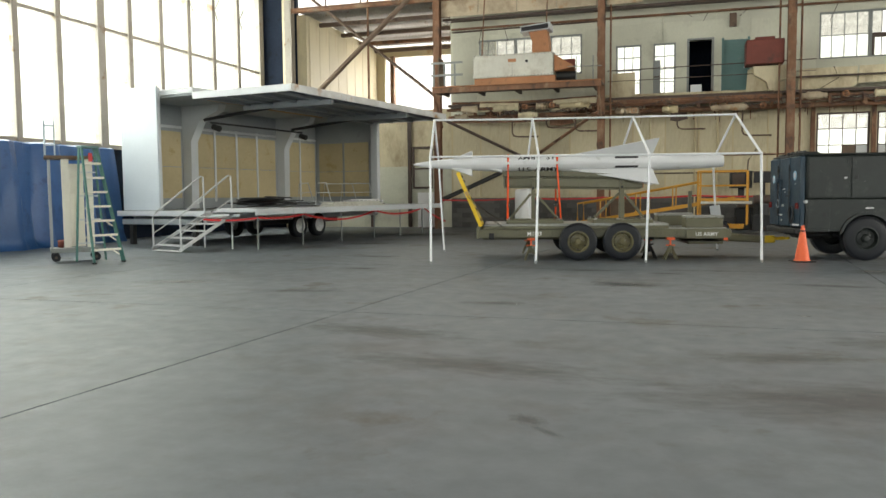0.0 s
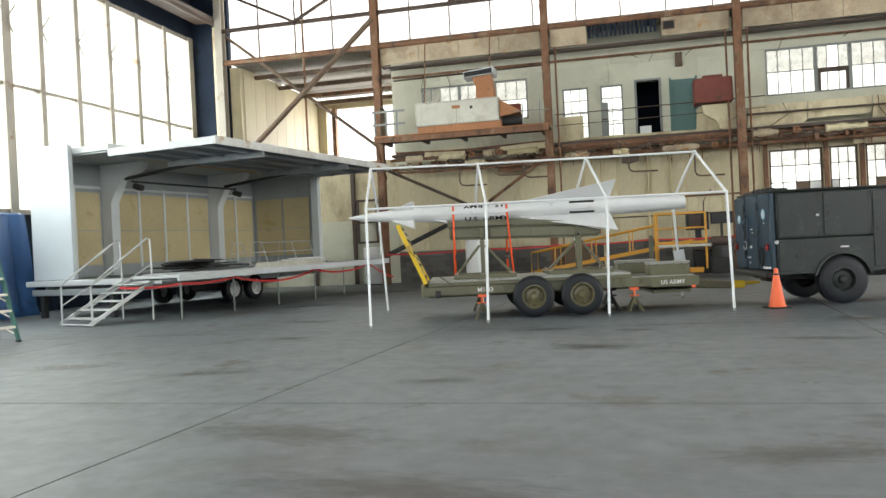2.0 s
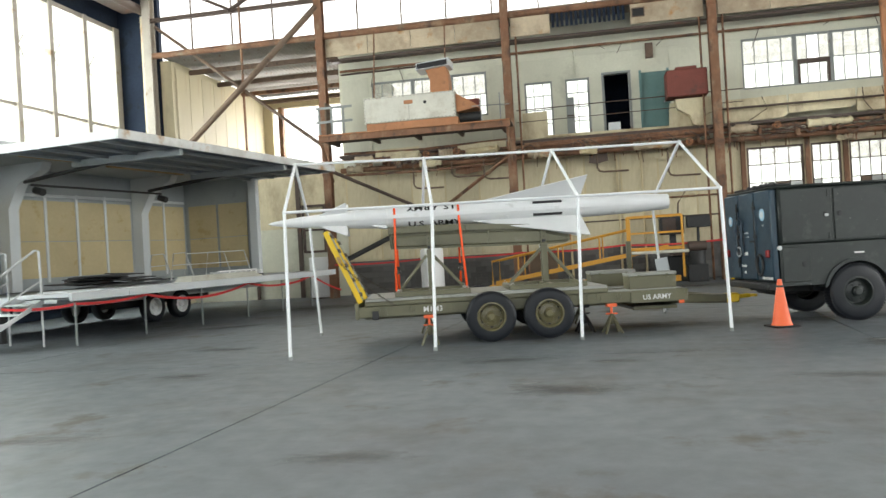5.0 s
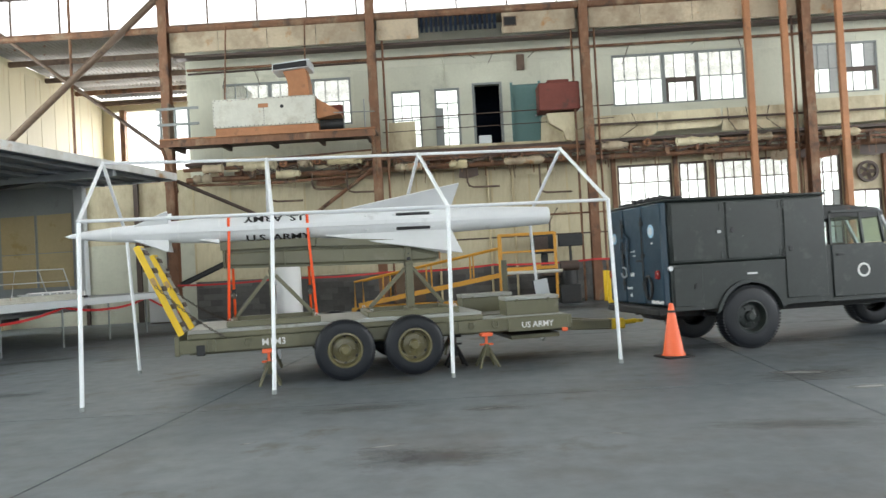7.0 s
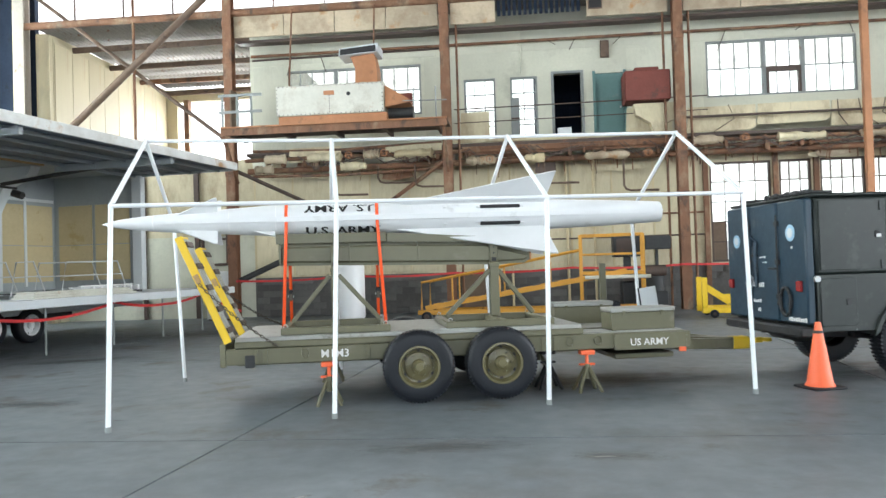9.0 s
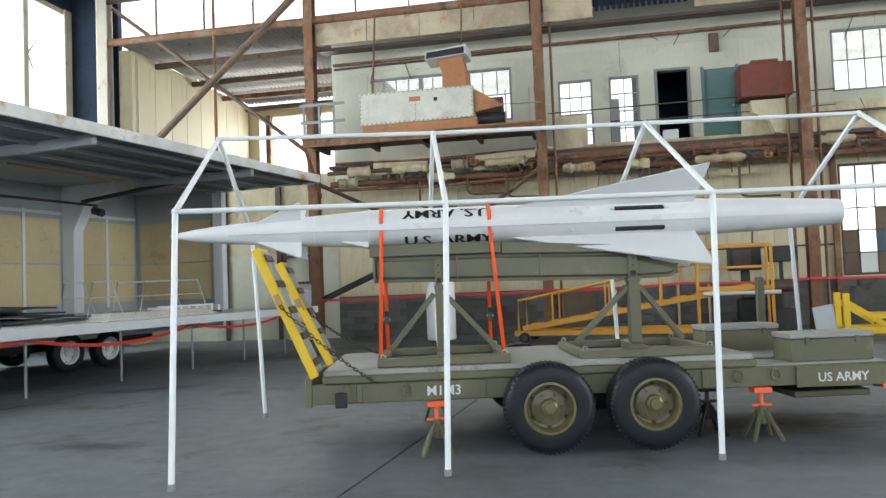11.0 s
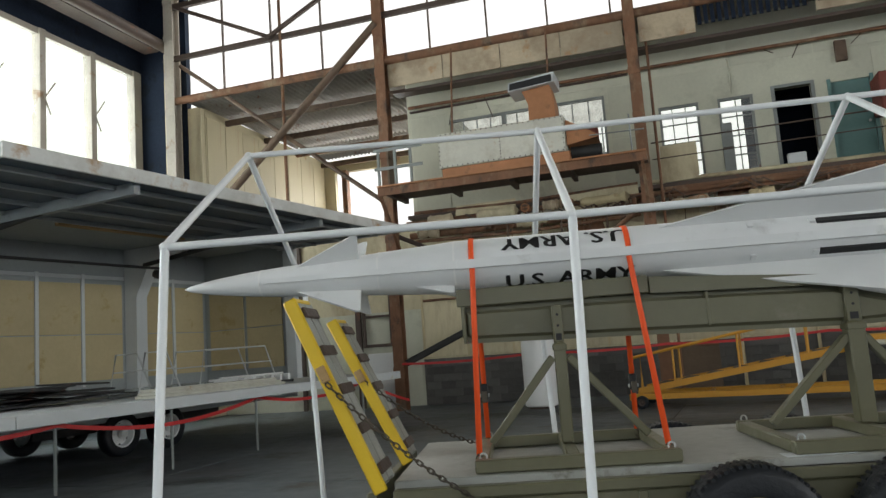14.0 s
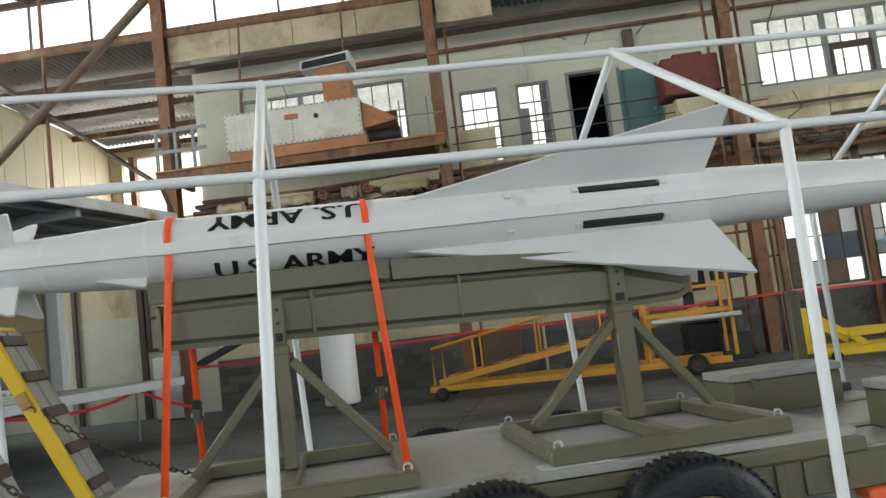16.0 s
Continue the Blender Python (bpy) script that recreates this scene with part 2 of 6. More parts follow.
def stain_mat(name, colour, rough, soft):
    """A thin stain, scuff or painted patch of shade that fades out unevenly towards its rim."""
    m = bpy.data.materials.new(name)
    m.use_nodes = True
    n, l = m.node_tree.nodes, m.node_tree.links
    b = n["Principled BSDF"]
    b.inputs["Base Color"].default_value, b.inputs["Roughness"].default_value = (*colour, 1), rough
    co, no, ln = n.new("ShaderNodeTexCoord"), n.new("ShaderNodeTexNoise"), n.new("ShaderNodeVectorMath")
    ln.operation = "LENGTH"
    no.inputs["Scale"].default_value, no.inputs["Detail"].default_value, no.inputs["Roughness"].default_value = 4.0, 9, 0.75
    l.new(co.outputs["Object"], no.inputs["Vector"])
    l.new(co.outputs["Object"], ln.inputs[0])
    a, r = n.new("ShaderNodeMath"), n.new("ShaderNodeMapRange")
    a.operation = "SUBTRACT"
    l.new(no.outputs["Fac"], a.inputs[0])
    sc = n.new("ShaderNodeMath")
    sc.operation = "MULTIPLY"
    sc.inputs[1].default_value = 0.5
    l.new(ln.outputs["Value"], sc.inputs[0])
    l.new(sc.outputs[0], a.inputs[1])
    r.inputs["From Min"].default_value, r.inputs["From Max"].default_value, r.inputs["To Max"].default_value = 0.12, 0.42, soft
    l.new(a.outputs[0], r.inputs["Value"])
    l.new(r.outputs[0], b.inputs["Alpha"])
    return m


def glass_mat(name, tint, dirt):
    m = bpy.data.materials.new(name)
    m.use_nodes = True
    t = m.node_tree
    n, l = t.nodes, t.links
    n.remove(n["Principled BSDF"])
    clear, gloss, grime = n.new("ShaderNodeBsdfTransparent"), n.new("ShaderNodeBsdfGlossy"), n.new("ShaderNodeBsdfTranslucent")
    clear.inputs[0].default_value = (*tint, 1)
    gloss.inputs["Roughness"].default_value = 0.05
    grime.inputs[0].default_value = (0.75, 0.75, 0.68, 1)
    noise_ = n.new("ShaderNodeTexNoise")
    noise_.inputs["Scale"].default_value = 2.5
    co = n.new("ShaderNodeTexCoord")
    l.new(co.outputs["Object"], noise_.inputs["Vector"])
    mr = n.new("ShaderNodeMapRange")
    mr.inputs["From Min"].default_value, mr.inputs["From Max"].default_value, mr.inputs["To Max"].default_value = 0.35, 0.7, dirt
    l.new(noise_.outputs["Fac"], mr.inputs["Value"])
    a, b = n.new("ShaderNodeMixShader"), n.new("ShaderNodeMixShader")
    l.new(mr.outputs[0], a.inputs[0])
    l.new(clear.outputs[0], a.inputs[1])
    l.new(grime.outputs[0], a.inputs[2])
    b.inputs[0].default_value = 0.05
    l.new(a.outputs[0], b.inputs[1])
    l.new(gloss.outputs[0], b.inputs[2])
    l.new(b.outputs[0], n["Material Output"].inputs[0])
    return m


M["glass"] = glass_mat("dusty window glass", (0.97, 0.99, 0.97), 0.08)
M["dustglass"] = glass_mat("thickly dusted window glass", (0.74, 0.75, 0.72), 0.3)
# serves small oil stains and the shade painted under large things
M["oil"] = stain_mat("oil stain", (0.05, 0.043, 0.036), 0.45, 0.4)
M["scuff"] = stain_mat("pale scuff", (0.42, 0.42, 0.40), 0.7, 0.85)
M["rust_stain"] = stain_mat("brown stain", (0.10, 0.075, 0.05), 0.6, 0.35)
M["carglass"] = glass_mat("vehicle glass", (0.8, 0.88, 0.85), 0.1)

# ---- mesh helpers ----


def box(bm, x0, x1, y0, y1, z0, z1, bev=0.0, m=None):
    vs = [bm.verts.new((x, y, z)) for x in (x0, x1) for y in (y0, y1) for z in (z0, z1)]
    fs = [bm.faces.new([vs[i] for i in f]) for f in ((0, 1, 3, 2), (4, 6, 7, 5), (0, 4, 5, 1), (2, 3, 7, 6), (0, 2, 6, 4), (1, 5, 7, 3))]
    if m is not None:
        bmesh.ops.transform(bm, matrix=m, verts=vs)
    if bev:
        es = list({e for f in fs for e in f.edges})
        bmesh.ops.bevel(bm, geom=es, offset=bev, segments=1, affect="EDGES", profile=0.5)
    return bm


def frame_between(a, b, up=(0, 0, 1)):
    a, b = Vector(a), Vector(b)
    z = (b - a).normalized()
    up = Vector(up)
    if abs(z.dot(up)) > 0.98:
        up = Vector((0, 1, 0))
    x = up.cross(z).normalized()
    y = z.cross(x)
    r = Matrix((x, y, z)).transposed().to_4x4()
    return Matrix.Translation(a) @ r, (b - a).length


def bar(bm, a, b, w, h, bev=0.0, up=(0, 0, 1)):
    """A rectangular bar from a to b: w across, h along up."""
    m, d = frame_between(a, b, up)
    return box(bm, -w / 2, w / 2, -h / 2, h / 2, 0, d, bev, m)


def rod(bm, a, b, r, seg=10, r2=None):
    m, d = frame_between(a, b)
    bmesh.ops.create_cone(bm, cap_ends=True, segments=seg, radius1=r, radius2=r if r2 is None else r2, depth=d,
                          matrix=m @ Matrix.Translation((0, 0, d / 2)))
    return bm


def tube(bm, pts, r, seg=8):
    """A bent round bar through the points."""
    pts = [Vector(p) for p in pts]
    rings = []
    for i, p in enumerate(pts):
        d = (pts[min(i + 1, len(pts) - 1)] - pts[max(i - 1, 0)]).normalized()
        up = Vector((0, 0, 1)) if abs(d.z) < 0.9 else Vector((1, 0, 0))
        x = up.cross(d).normalized()
        y = d.cross(x)
        rings.append([bm.verts.new(p + r * (math.cos(k * math.tau / seg) * x + math.sin(k * math.tau / seg) * y)) for k in range(seg)])
    for ra, rb in zip(rings, rings[1:]):
        for k in range(seg):
            bm.faces.new((ra[k], ra[(k + 1) % seg], rb[(k + 1) % seg], rb[k]))
    bm.faces.new(rings[0][::-1])
    bm.faces.new(rings[-1])
    return bm


def prism(bm, poly, axis, lo, hi):
    """A polygon drawn on the two other axes, drawn out along one axis."""
    def at(a, b, c):
        return {"x": (c, a, b), "y": (a, c, b), "z": (a, b, c)}[axis]
    p = [bm.verts.new(at(a, b, lo)) for a, b in poly]
    q = [bm.verts.new(at(a, b, hi)) for a, b in poly]
    fs = [bm.faces.new(p), bm.faces.new(q[::-1])]
    for i in range(len(poly)):
        j = (i + 1) % len(poly)
        fs.append(bm.faces.new((p[j], p[i], q[i], q[j])))
    bmesh.ops.recalc_face_normals(bm, faces=fs)
    return bm


def lathe(bm, prof, m=Matrix(), seg=24, closed=False, caps=True):
    """A profile of (radius, height) turned about z, then posed by m."""
    rings = []
    for r, h in prof:
        if r < 1e-5:
            rings.append([bm.verts.new(m @ Vector((0, 0, h)))])
        else:
            rings.append([bm.verts.new(m @ Vector((r * math.cos(k * math.tau / seg), r * math.sin(k * math.tau / seg), h))) for k in range(seg)])
    pairs = list(zip(rings, rings[1:])) + ([(rings[-1], rings[0])] if closed else [])
    for a, b in pairs:
        for k in range(seg):
            j = (k + 1) % seg
            if len(a) == 1 and len(b) > 1:
                bm.faces.new((a[0], b[k], b[j]))
            elif len(b) == 1 and len(a) > 1:
                bm.faces.new((a[k], b[0], a[j]))
            elif len(a) > 1:
                bm.faces.new((a[k], b[k], b[j], a[j]))
    if not closed and caps:
        for r in (rings[0], rings[-1]):
            if len(r) > 1:
                bm.faces.new(r)
    bmesh.ops.recalc_face_normals(bm, faces=bm.faces[:])
    return bm


def mesh_of(name, bm, material, smooth=True):
    me = bpy.data.meshes.new(name)
    bm.normal_update()
    bm.to_mesh(me)
    bm.free()
    me.materials.append(material)
    if smooth:
        me.shade_smooth()
        me.set_sharp_from_angle(angle=radians(38))
    return me


def part(name, bm, material, parent, label="", m=None, smooth=True):
    ob = new(name, mesh_of(name, bm, material, smooth))
    ob.parent = parent
    if m is not None:
        ob.matrix_basis = m
    if label:
        ob["label"] = label
    return ob


def twin(ob, m, parent=None):
    """The same part again, on the same mesh, at another pose."""
    o = new(ob.name.split(".")[0], ob.data)
    o.parent = parent or ob.parent
    o.matrix_basis = m
    if "label" in ob:
        o["label"] = ob["label"]
    return o


def thing(name, m, label, category, group="", kind=""):
    ob = new(name)
    ob.empty_display_size = 0.2
    ob.matrix_basis = m
    return tagged(ob, label, category, group, kind)


def solid(name, bm, material, label, category, group="", kind="", m=None, smooth=True):
    ob = new(name, mesh_of(name, bm, material, smooth))
    if m is not None:
        ob.matrix_basis = m
    return tagged(ob, label, category, group, kind)


def B():
    return bmesh.new()


def one_box(*a, **k):
    return box(B(), *a, **k)


def lettering(text, size, bold=0.0):
    """A flat mesh of the built-in font, in the x-z plane, facing -y, with its left foot at the origin."""
    cu = bpy.data.curves.new("text", "FONT")
    cu.body, cu.size, cu.resolution_u, cu.offset = text, size, 2, bold * size
    tmp = new("text", cu)
    bpy.context.view_layer.update()
    me = bpy.data.meshes.new_from_object(tmp.evaluated_get(bpy.context.evaluated_depsgraph_get()))
    bpy.data.objects.remove(tmp)
    bm = B()
    bm.from_mesh(me)
    bpy.data.meshes.remove(me)
    for v in bm.verts:
        v.co = Vector((v.co.x, 0, v.co.y))
    return bm

# ---- the hangar ----
WALL = 31.37      # face of the office wall
COLS = 30.0       # line of the columns
BAY = (-15.9, -9.45, -3.08, 3.42, 10.1, 16.6, 23.1)

ground = solid("ground", one_box(-600, 600, -600, 700, -0.6, -0.12), M["apron"], "pale flat concrete apron outdoors", "ground", kind="structure")
floor_base = solid("floor", one_box(-19, 28, -15, 40, -0.3, -0.012), M["joint"], "grey concrete hangar floor cut into slabs", "floor", kind="structure")


def wall_with_openings(name, axis, face, thick, lo, hi, z0, z1, holes, material, label):
    """A wall along x (axis 'x', at y=face) or y, with rectangular holes (a0, a1, z0, z1) that go through it."""
    bm = B()
    xs = sorted({lo, hi, *[h[0] for h in holes], *[h[1] for h in holes]})
    zs = sorted({z0, z1, *[h[2] for h in holes], *[h[3] for h in holes]})
    for a, b in zip(xs, xs[1:]):
        run = None
        for c, d in zip(zs, zs[1:]):
            mid = ((a + b) / 2, (c + d) / 2)
            full = not any(h[0] < mid[0] < h[1] and h[2] < mid[1] < h[3] for h in holes)
            if full:
                run = (run[0], d) if run else (c, d)
            if run and (not full or d == zs[-1]):
                if axis == "x":
                    box(bm, a, b, face, face + thick, *run)
                else:
                    box(bm, face, face + thick, a, b, *run)
                run = None
    return solid(name, bm, material, label, "wall", kind="structure", smooth=False)


# openings of the office wall: x0, x1, z0, z1, columns of panes, rows of panes
UPPER = [(-8.1, -6.6, 6.05, 7.58, 4, 2), (-6.6, -5.2, 6.05, 7.58, 4, 2), (-5.2, -3.95, 6.05, 7.58, 3, 2),
         (-2.65, -1.7, 5.1, 7.02, 3, 4), (-1.25, -0.44, 5.1, 7.02, 2, 4),
         (4.5, 6.15, 6.1, 7.76, 4, 2), (6.15, 7.25, 6.1, 7.76, 3, 2), (7.25, 8.75, 6.1, 7.76, 4, 2),
         (10.75, 11.8, 6.12, 7.74, 3, 2), (11.8, 12.98, 6.12, 7.74, 3, 2), (13.3, 14.65, 6.15, 7.77, 3, 2), (14.65, 16.15, 6.15, 7.77, 4, 2)]
LOWER = [(4.48, 6.22, 1.27, 4.19, 4, 5), (6.45, 7.35, 1.27, 4.19, 3, 5), (7.6, 8.85, 1.27, 4.19, 4, 5), (9.0, 10.0, 1.27, 4.19, 4, 5),
         (10.77, 11.6, 1.27, 4.19, 3, 5), (11.85, 12.85, 2.1, 3.0, 2, 1), (13.05, 14.0, 2.05, 4.19, 3, 3), (14.1, 15.0, 2.05, 4.19, 3, 3),
         (13.05, 14.0, 1.27, 1.95, 1, 1), (14.1, 15.0, 1.27, 1.95, 1, 1), (15.3, 16.4, 1.27, 4.19, 3, 5), (16.75, 17.5, 1.27, 4.19, 3, 5)]
DOORS = [(0.05, 0.85, 5.02, 7.05), (1.28, 2.1, 5.02, 7.0)]
holes = [w[:4] for w in UPPER + LOWER] + DOORS
wall_with_openings("wall_north_upper", "x", WALL, 0.2, -9.3, 25, 4.6, 9.05, [h for h in holes if h[2] > 4.6], M["plaster"], "pale green plaster upper wall with steel windows")
wall_with_openings("wall_north_lower", "x", WALL, 0.2, -9.3, 25, 1.2, 4.6, [h for h in holes if h[2] < 4.6], M["cream"], "stained cream lower wall with steel windows")
wall_with_openings("wall_north_base", "x", WALL, 0.2, -9.3, 25, 0, 1.2, [], M["block"], "low grey block wall below the windows")

WEST = -17.55
west_holes = [(-10.0, 30.65, 2.9, 10.35)]
wall_with_openings("wall_west", "y", WEST - 0.25, 0.25, -15, 30.65, 0, 14, west_holes, M["navy"], "dark corrugated side wall round a tall glazed hangar door")
solid("wall_west_return", one_box(-17.8, -15.9, 30.65, 30.85, 0, 14), M["navy"], "dark blue steel end panel", "wall", kind="structure")
wall_with_openings("wall_south", "x", -14.0, 0.25, -17.8, 26, 0, 14, [(-13, 21, 0, 10)], M["navy"], "dark steel wall with a wide open door")
wall_with_openings("wall_east", "y", 25, 0.25, -14, 31.4, 0, 14, [(-6, 29, 0, 9.5)], M["cream_steel"], "cream steel side wall with a wide open door")
ceiling = B()
box(ceiling, -17.8, 25.25, -14, 30.9, 14.0, 14.2)
for k in range(22):
    box(ceiling, -17.5, 25, -13 + k * 2.0, -12.9 + k * 2.0, 13.7, 14.0)
solid("ceiling", ceiling, M["roofsheet"], "dark sheet-metal hangar roof on purlins", "ceiling", kind="structure")

# lean-to annex
wall_with_openings("wall_annex_west", "y", -15.65, 0.2, 30.85, 38.7, 0, 9.0, [], M["cream_steel"], "cream steel siding of the annex")
wall_with_openings("wall_annex_north", "x", 38.7, 0.2, -15.65, -9.1, 0, 9.0, [(-15.0, -9.5, 5.0, 8.5)], M["cream_steel"], "cream end wall with a wide window opening")
solid("window_post", one_box(-14.6, -14.4, 38.4, 38.69, 4.3, 8.5), M["rust"], "rusty post beside the annex window", "post", kind="structure")
wall_with_openings("wall_annex_east", "y", -9.3, 0.2, 31.57, 38.7, 0, 9.0, [(31.9, 33.0, 5.2, 6.9), (31.9, 33.0, 7.1, 8.2), (33.6, 34.6, 5.2, 6.9), (31.9, 33.0, 2.4, 4.3)], M["plaster"], "pale green side wall with narrow windows")
wall_with_openings("wall_annex_south", "x", 31.4, 0.15, -15.45, -9.3, 2.55, 4.9, [], M["cream"], "cream board partition across the annex bay")
wall_with_openings("wall_annex_south_base", "x", 31.4, 0.15, -15.45, -9.3, 0, 2.55, [], M["plaster"], "pale grey lower part of the annex partition")
solid("partition_post", one_box(-11.2, -11.05, 31.3, 31.398, 0, 4.9), M["darksteel"], "dark upright post on the partition", "post", kind="structure")
solid("partition_post", one_box(-12.9, -12.8, 31.3, 31.398, 0, 4.9), M["darksteel"], "dark upright post on the partition", "post", kind="structure")
sheet = B()
n_wave = 320
row = []
for i in range(n_wave + 1):
    x = -15.6 + i * 6.3 / n_wave
    z = 9.02 + 0.058 * math.sin(i * math.tau / 8)
    row.append([sheet.verts.new((x, y, z + dz)) for y, dz in ((30.2, 0), (32.55, 0.0), (32.55, 0.11), (34.6, 0.05), (34.6, 0.16), (36.6, 0.1), (36.6, 0.21), (38.9, 0.15))])
for ra, rb in zip(row, row[1:]):
    for k in (0, 2, 4, 6):
        sheet.faces.new((ra[k], rb[k], rb[k + 1], ra[k + 1]))
annex_roof = solid("annex_ceiling", sheet, M["roofsheet"], "corrugated sheet roof with light showing at the laps", "ceiling", kind="structure")
sol = annex_roof.modifiers.new("thick", "SOLIDIFY")
sol.thickness = 0.004
solid("soffit", one_box(-9.3, 25, 30.1, WALL + 0.2, 9.06, 9.2), M["roofsheet"], "sheet soffit over the office wall", "ceiling", kind="structure")

# walls' cladding: cream sheets on the lower office wall, siding sheets in the annex, blocks at the foot
lower_wall = bpy.data.objects["wall_north_lower"]
base_wall = bpy.data.objects["wall_north_base"]
annex_wall = bpy.data.objects["wall_annex_west"]
upper_wall = bpy.data.objects["wall_north_upper"]


def steel_column(x, z1, wide=0.26, paint="rust"):
    c = thing("column", pose(x, COLS, 0), "rust-streaked riveted steel column with pipes beside it", "column", "steel columns along the office wall", "structure")
    bm = B()
    box(bm, -wide / 2, wide / 2, -0.16, -0.135, 0, z1)
    box(bm, -wide / 2, wide / 2, 0.135, 0.16, 0, z1)
    box(bm, -0.012, 0.012, -0.135, 0.135, 0, z1)
    part("web_and_flanges", bm, M[paint], c)
    bm = B()
    for k in range(int(z1 / 1.1)):
        box(bm, -wide / 2 - 0.012, wide / 2 + 0.012, -0.178, -0.162, 0.9 + k * 1.1, 1.08 + k * 1.1, 0.004)
    part("batten_plate", bm, M[paint], c)
    return c


for bx in BAY[1:]:
    steel_column(bx, 13.7)
colw = steel_column(BAY[0], 13.7, 0.3, "mullion")
solid("wall_corner", one_box(-15.898, -15.46, 30.66, 30.848, 0, 9.0), M["cream_steel"], "narrow cream infill at the annex corner", "wall", kind="structure")
bm = B()
box(bm, -16.35, -16.05, 30.2, 30.6, 0, 10.6, 0.01)
solid("corner_post", bm, M["cream_steel"], "cream painted corner post beside the dark panel", "post", kind="structure")

# clerestory frame, beams and bracing
bm = B()
rod(bm, (-16, COLS, 9.03), (25, COLS, 9.03), 0.11, 12)
solid("eaves_tube", bm, M["rust"], "long rusty round tube beam below the clerestory", "beam", kind="structure")
bm = B()
bar(bm, (-16, COLS + 0.05, 10.32), (25, COLS + 0.05, 10.32), 0.12, 0.14)
bar(bm, (-16, COLS + 0.05, 11.9), (25, COLS + 0.05, 11.9), 0.12, 0.16)
for k in range(27):
    bar(bm, (-15.9 + k * 1.55, COLS + 0.25, 9.1), (-15.9 + k * 1.55, COLS + 0.25, 13.0), 0.045, 0.06)
solid("clerestory_frame", bm, M["darksteel"], "dark steel clerestory rails and glazing bars", "window frame", kind="structure")
bm = B()
for a, b in zip(BAY, BAY[1:]):
    bar(bm, (a, COLS - 0.1, 11.9), ((a + b) / 2, COLS - 0.1, 10.32), 0.1, 0.1)
    bar(bm, (b, COLS - 0.1, 11.9), ((a + b) / 2, COLS - 0.1, 10.32), 0.1, 0.1)
solid("wall_truss", bm, M["darksteel"], "dark steel diagonal struts across the clerestory", "truss", kind="structure")
bm = B()
rod(bm, (-9.5, COLS - 0.12, 10.05), (-15.6, COLS - 0.12, 4.75), 0.105, 12)
solid("brace", bm, M["brace_rust"], "thick rusty diagonal brace tube in the annex bay", "brace", kind="structure")
bm = B()
rod(bm, (-15.7, COLS + 0.1, 10.1), (-9.5, COLS + 0.1, 5.2), 0.06, 8)
solid("brace", bm, M["brace_rust"], "thin rusty cross brace in the annex bay", "brace", kind="structure")
bm = B()
rod(bm, (-12.38, COLS, 3.0), (-12.38, COLS, 12.5), 0.045, 8)
solid("hanger_rod", bm, M["rust"], "thin upright rusty rod in the annex bay", "rod", kind="structure")
for k, y in enumerate((31.9, 34.2, 36.4, 38.4)):
    solid("purlin", box(B(), -15.5, -9.35, y, y + 0.1, 8.72, 8.9, 0.01), M["rust"] if k == 2 else M["brace_rust"], "steel purlin below the corrugated roof", "beam", "annex purlins", "structure")
# roof trusses over the hangar, running east-west
for y in (26.5, 20.0):
    bm = B()
    bar(bm, (-17.3, y, 12.2), (25, y, 12.2), 0.14, 0.16)
    bar(bm, (-17.3, y, 13.6), (25, y, 13.6), 0.14, 0.16)
    for k in range(24):
        x = -17.3 + k * 1.75
        bar(bm, (x, y, 12.2), (x + 0.875, y, 13.6), 0.07, 0.07)
        bar(bm, (x + 0.875, y, 13.6), (x + 1.75, y, 12.2), 0.07, 0.07)
    solid("roof_truss", bm, M["darksteel"], "dark steel lattice roof truss", "truss", "roof trusses", "structure")
bm = B()
rod(bm, (-16.2, 8, 10.75), (-16.2, 30.4, 10.75), 0.16, 12)
bar(bm, (-16.9, 8, 10.95), (-16.9, 30.4, 10.95), 0.5, 0.25)
solid("door_track", bm, M["darksteel"], "dark hangar door track and rail over the glazing", "rail", kind="structure")

# glazed hangar door on the west side
win = thing("window_1", pose(WEST - 0.08, 0, 0), "tall glazed hangar door with weathered upright frames", "window", kind="structure")
ys = [30.45, 28.64, 26.87, 25.28, 23.66, 22.05, 20.7, 18.95, 17.4] + [15.75 - 1.65 * k for k in range(15)]
for i, y in enumerate(ys):
    bm = B()
    w = 0.32 if i % 6 == 0 else 0.2
    box(bm, -0.12, 0.16, y - w / 2, y + w / 2, 2.9, 10.35, 0.01)
    part("mullion", bm, M["mullion"], win)
for z, h in ((2.96, 0.14), (6.62, 0.1), (10.27, 0.16)):
    part("transom", box(B(), -0.05, 0.1, ys[-1], 30.62, z - h / 2, z + h / 2), M["mullion"], win)
for a, b in zip(ys, ys[1:]):
    for z0, z1 in ((3.03, 6.57), (6.67, 10.19)):
        bm = B()
        box(bm, 0.02, 0.026, b + 0.1, a - 0.1, z0, z1)
        p = part("pane", bm, M["glass"], win)
        p.visible_shadow = False
for i, y in enumerate(ys[1:9]):
    bm = B()
    bar(bm, (0.2, y, 8.5), (0.2, y + 0.35, 9.0), 0.03, 0.03)
    bar(bm, (0.2, y, 8.5), (0.2, y + 0.2, 8.1), 0.03, 0.03)
    part("latch_stay", bm, M["mullion"], win)


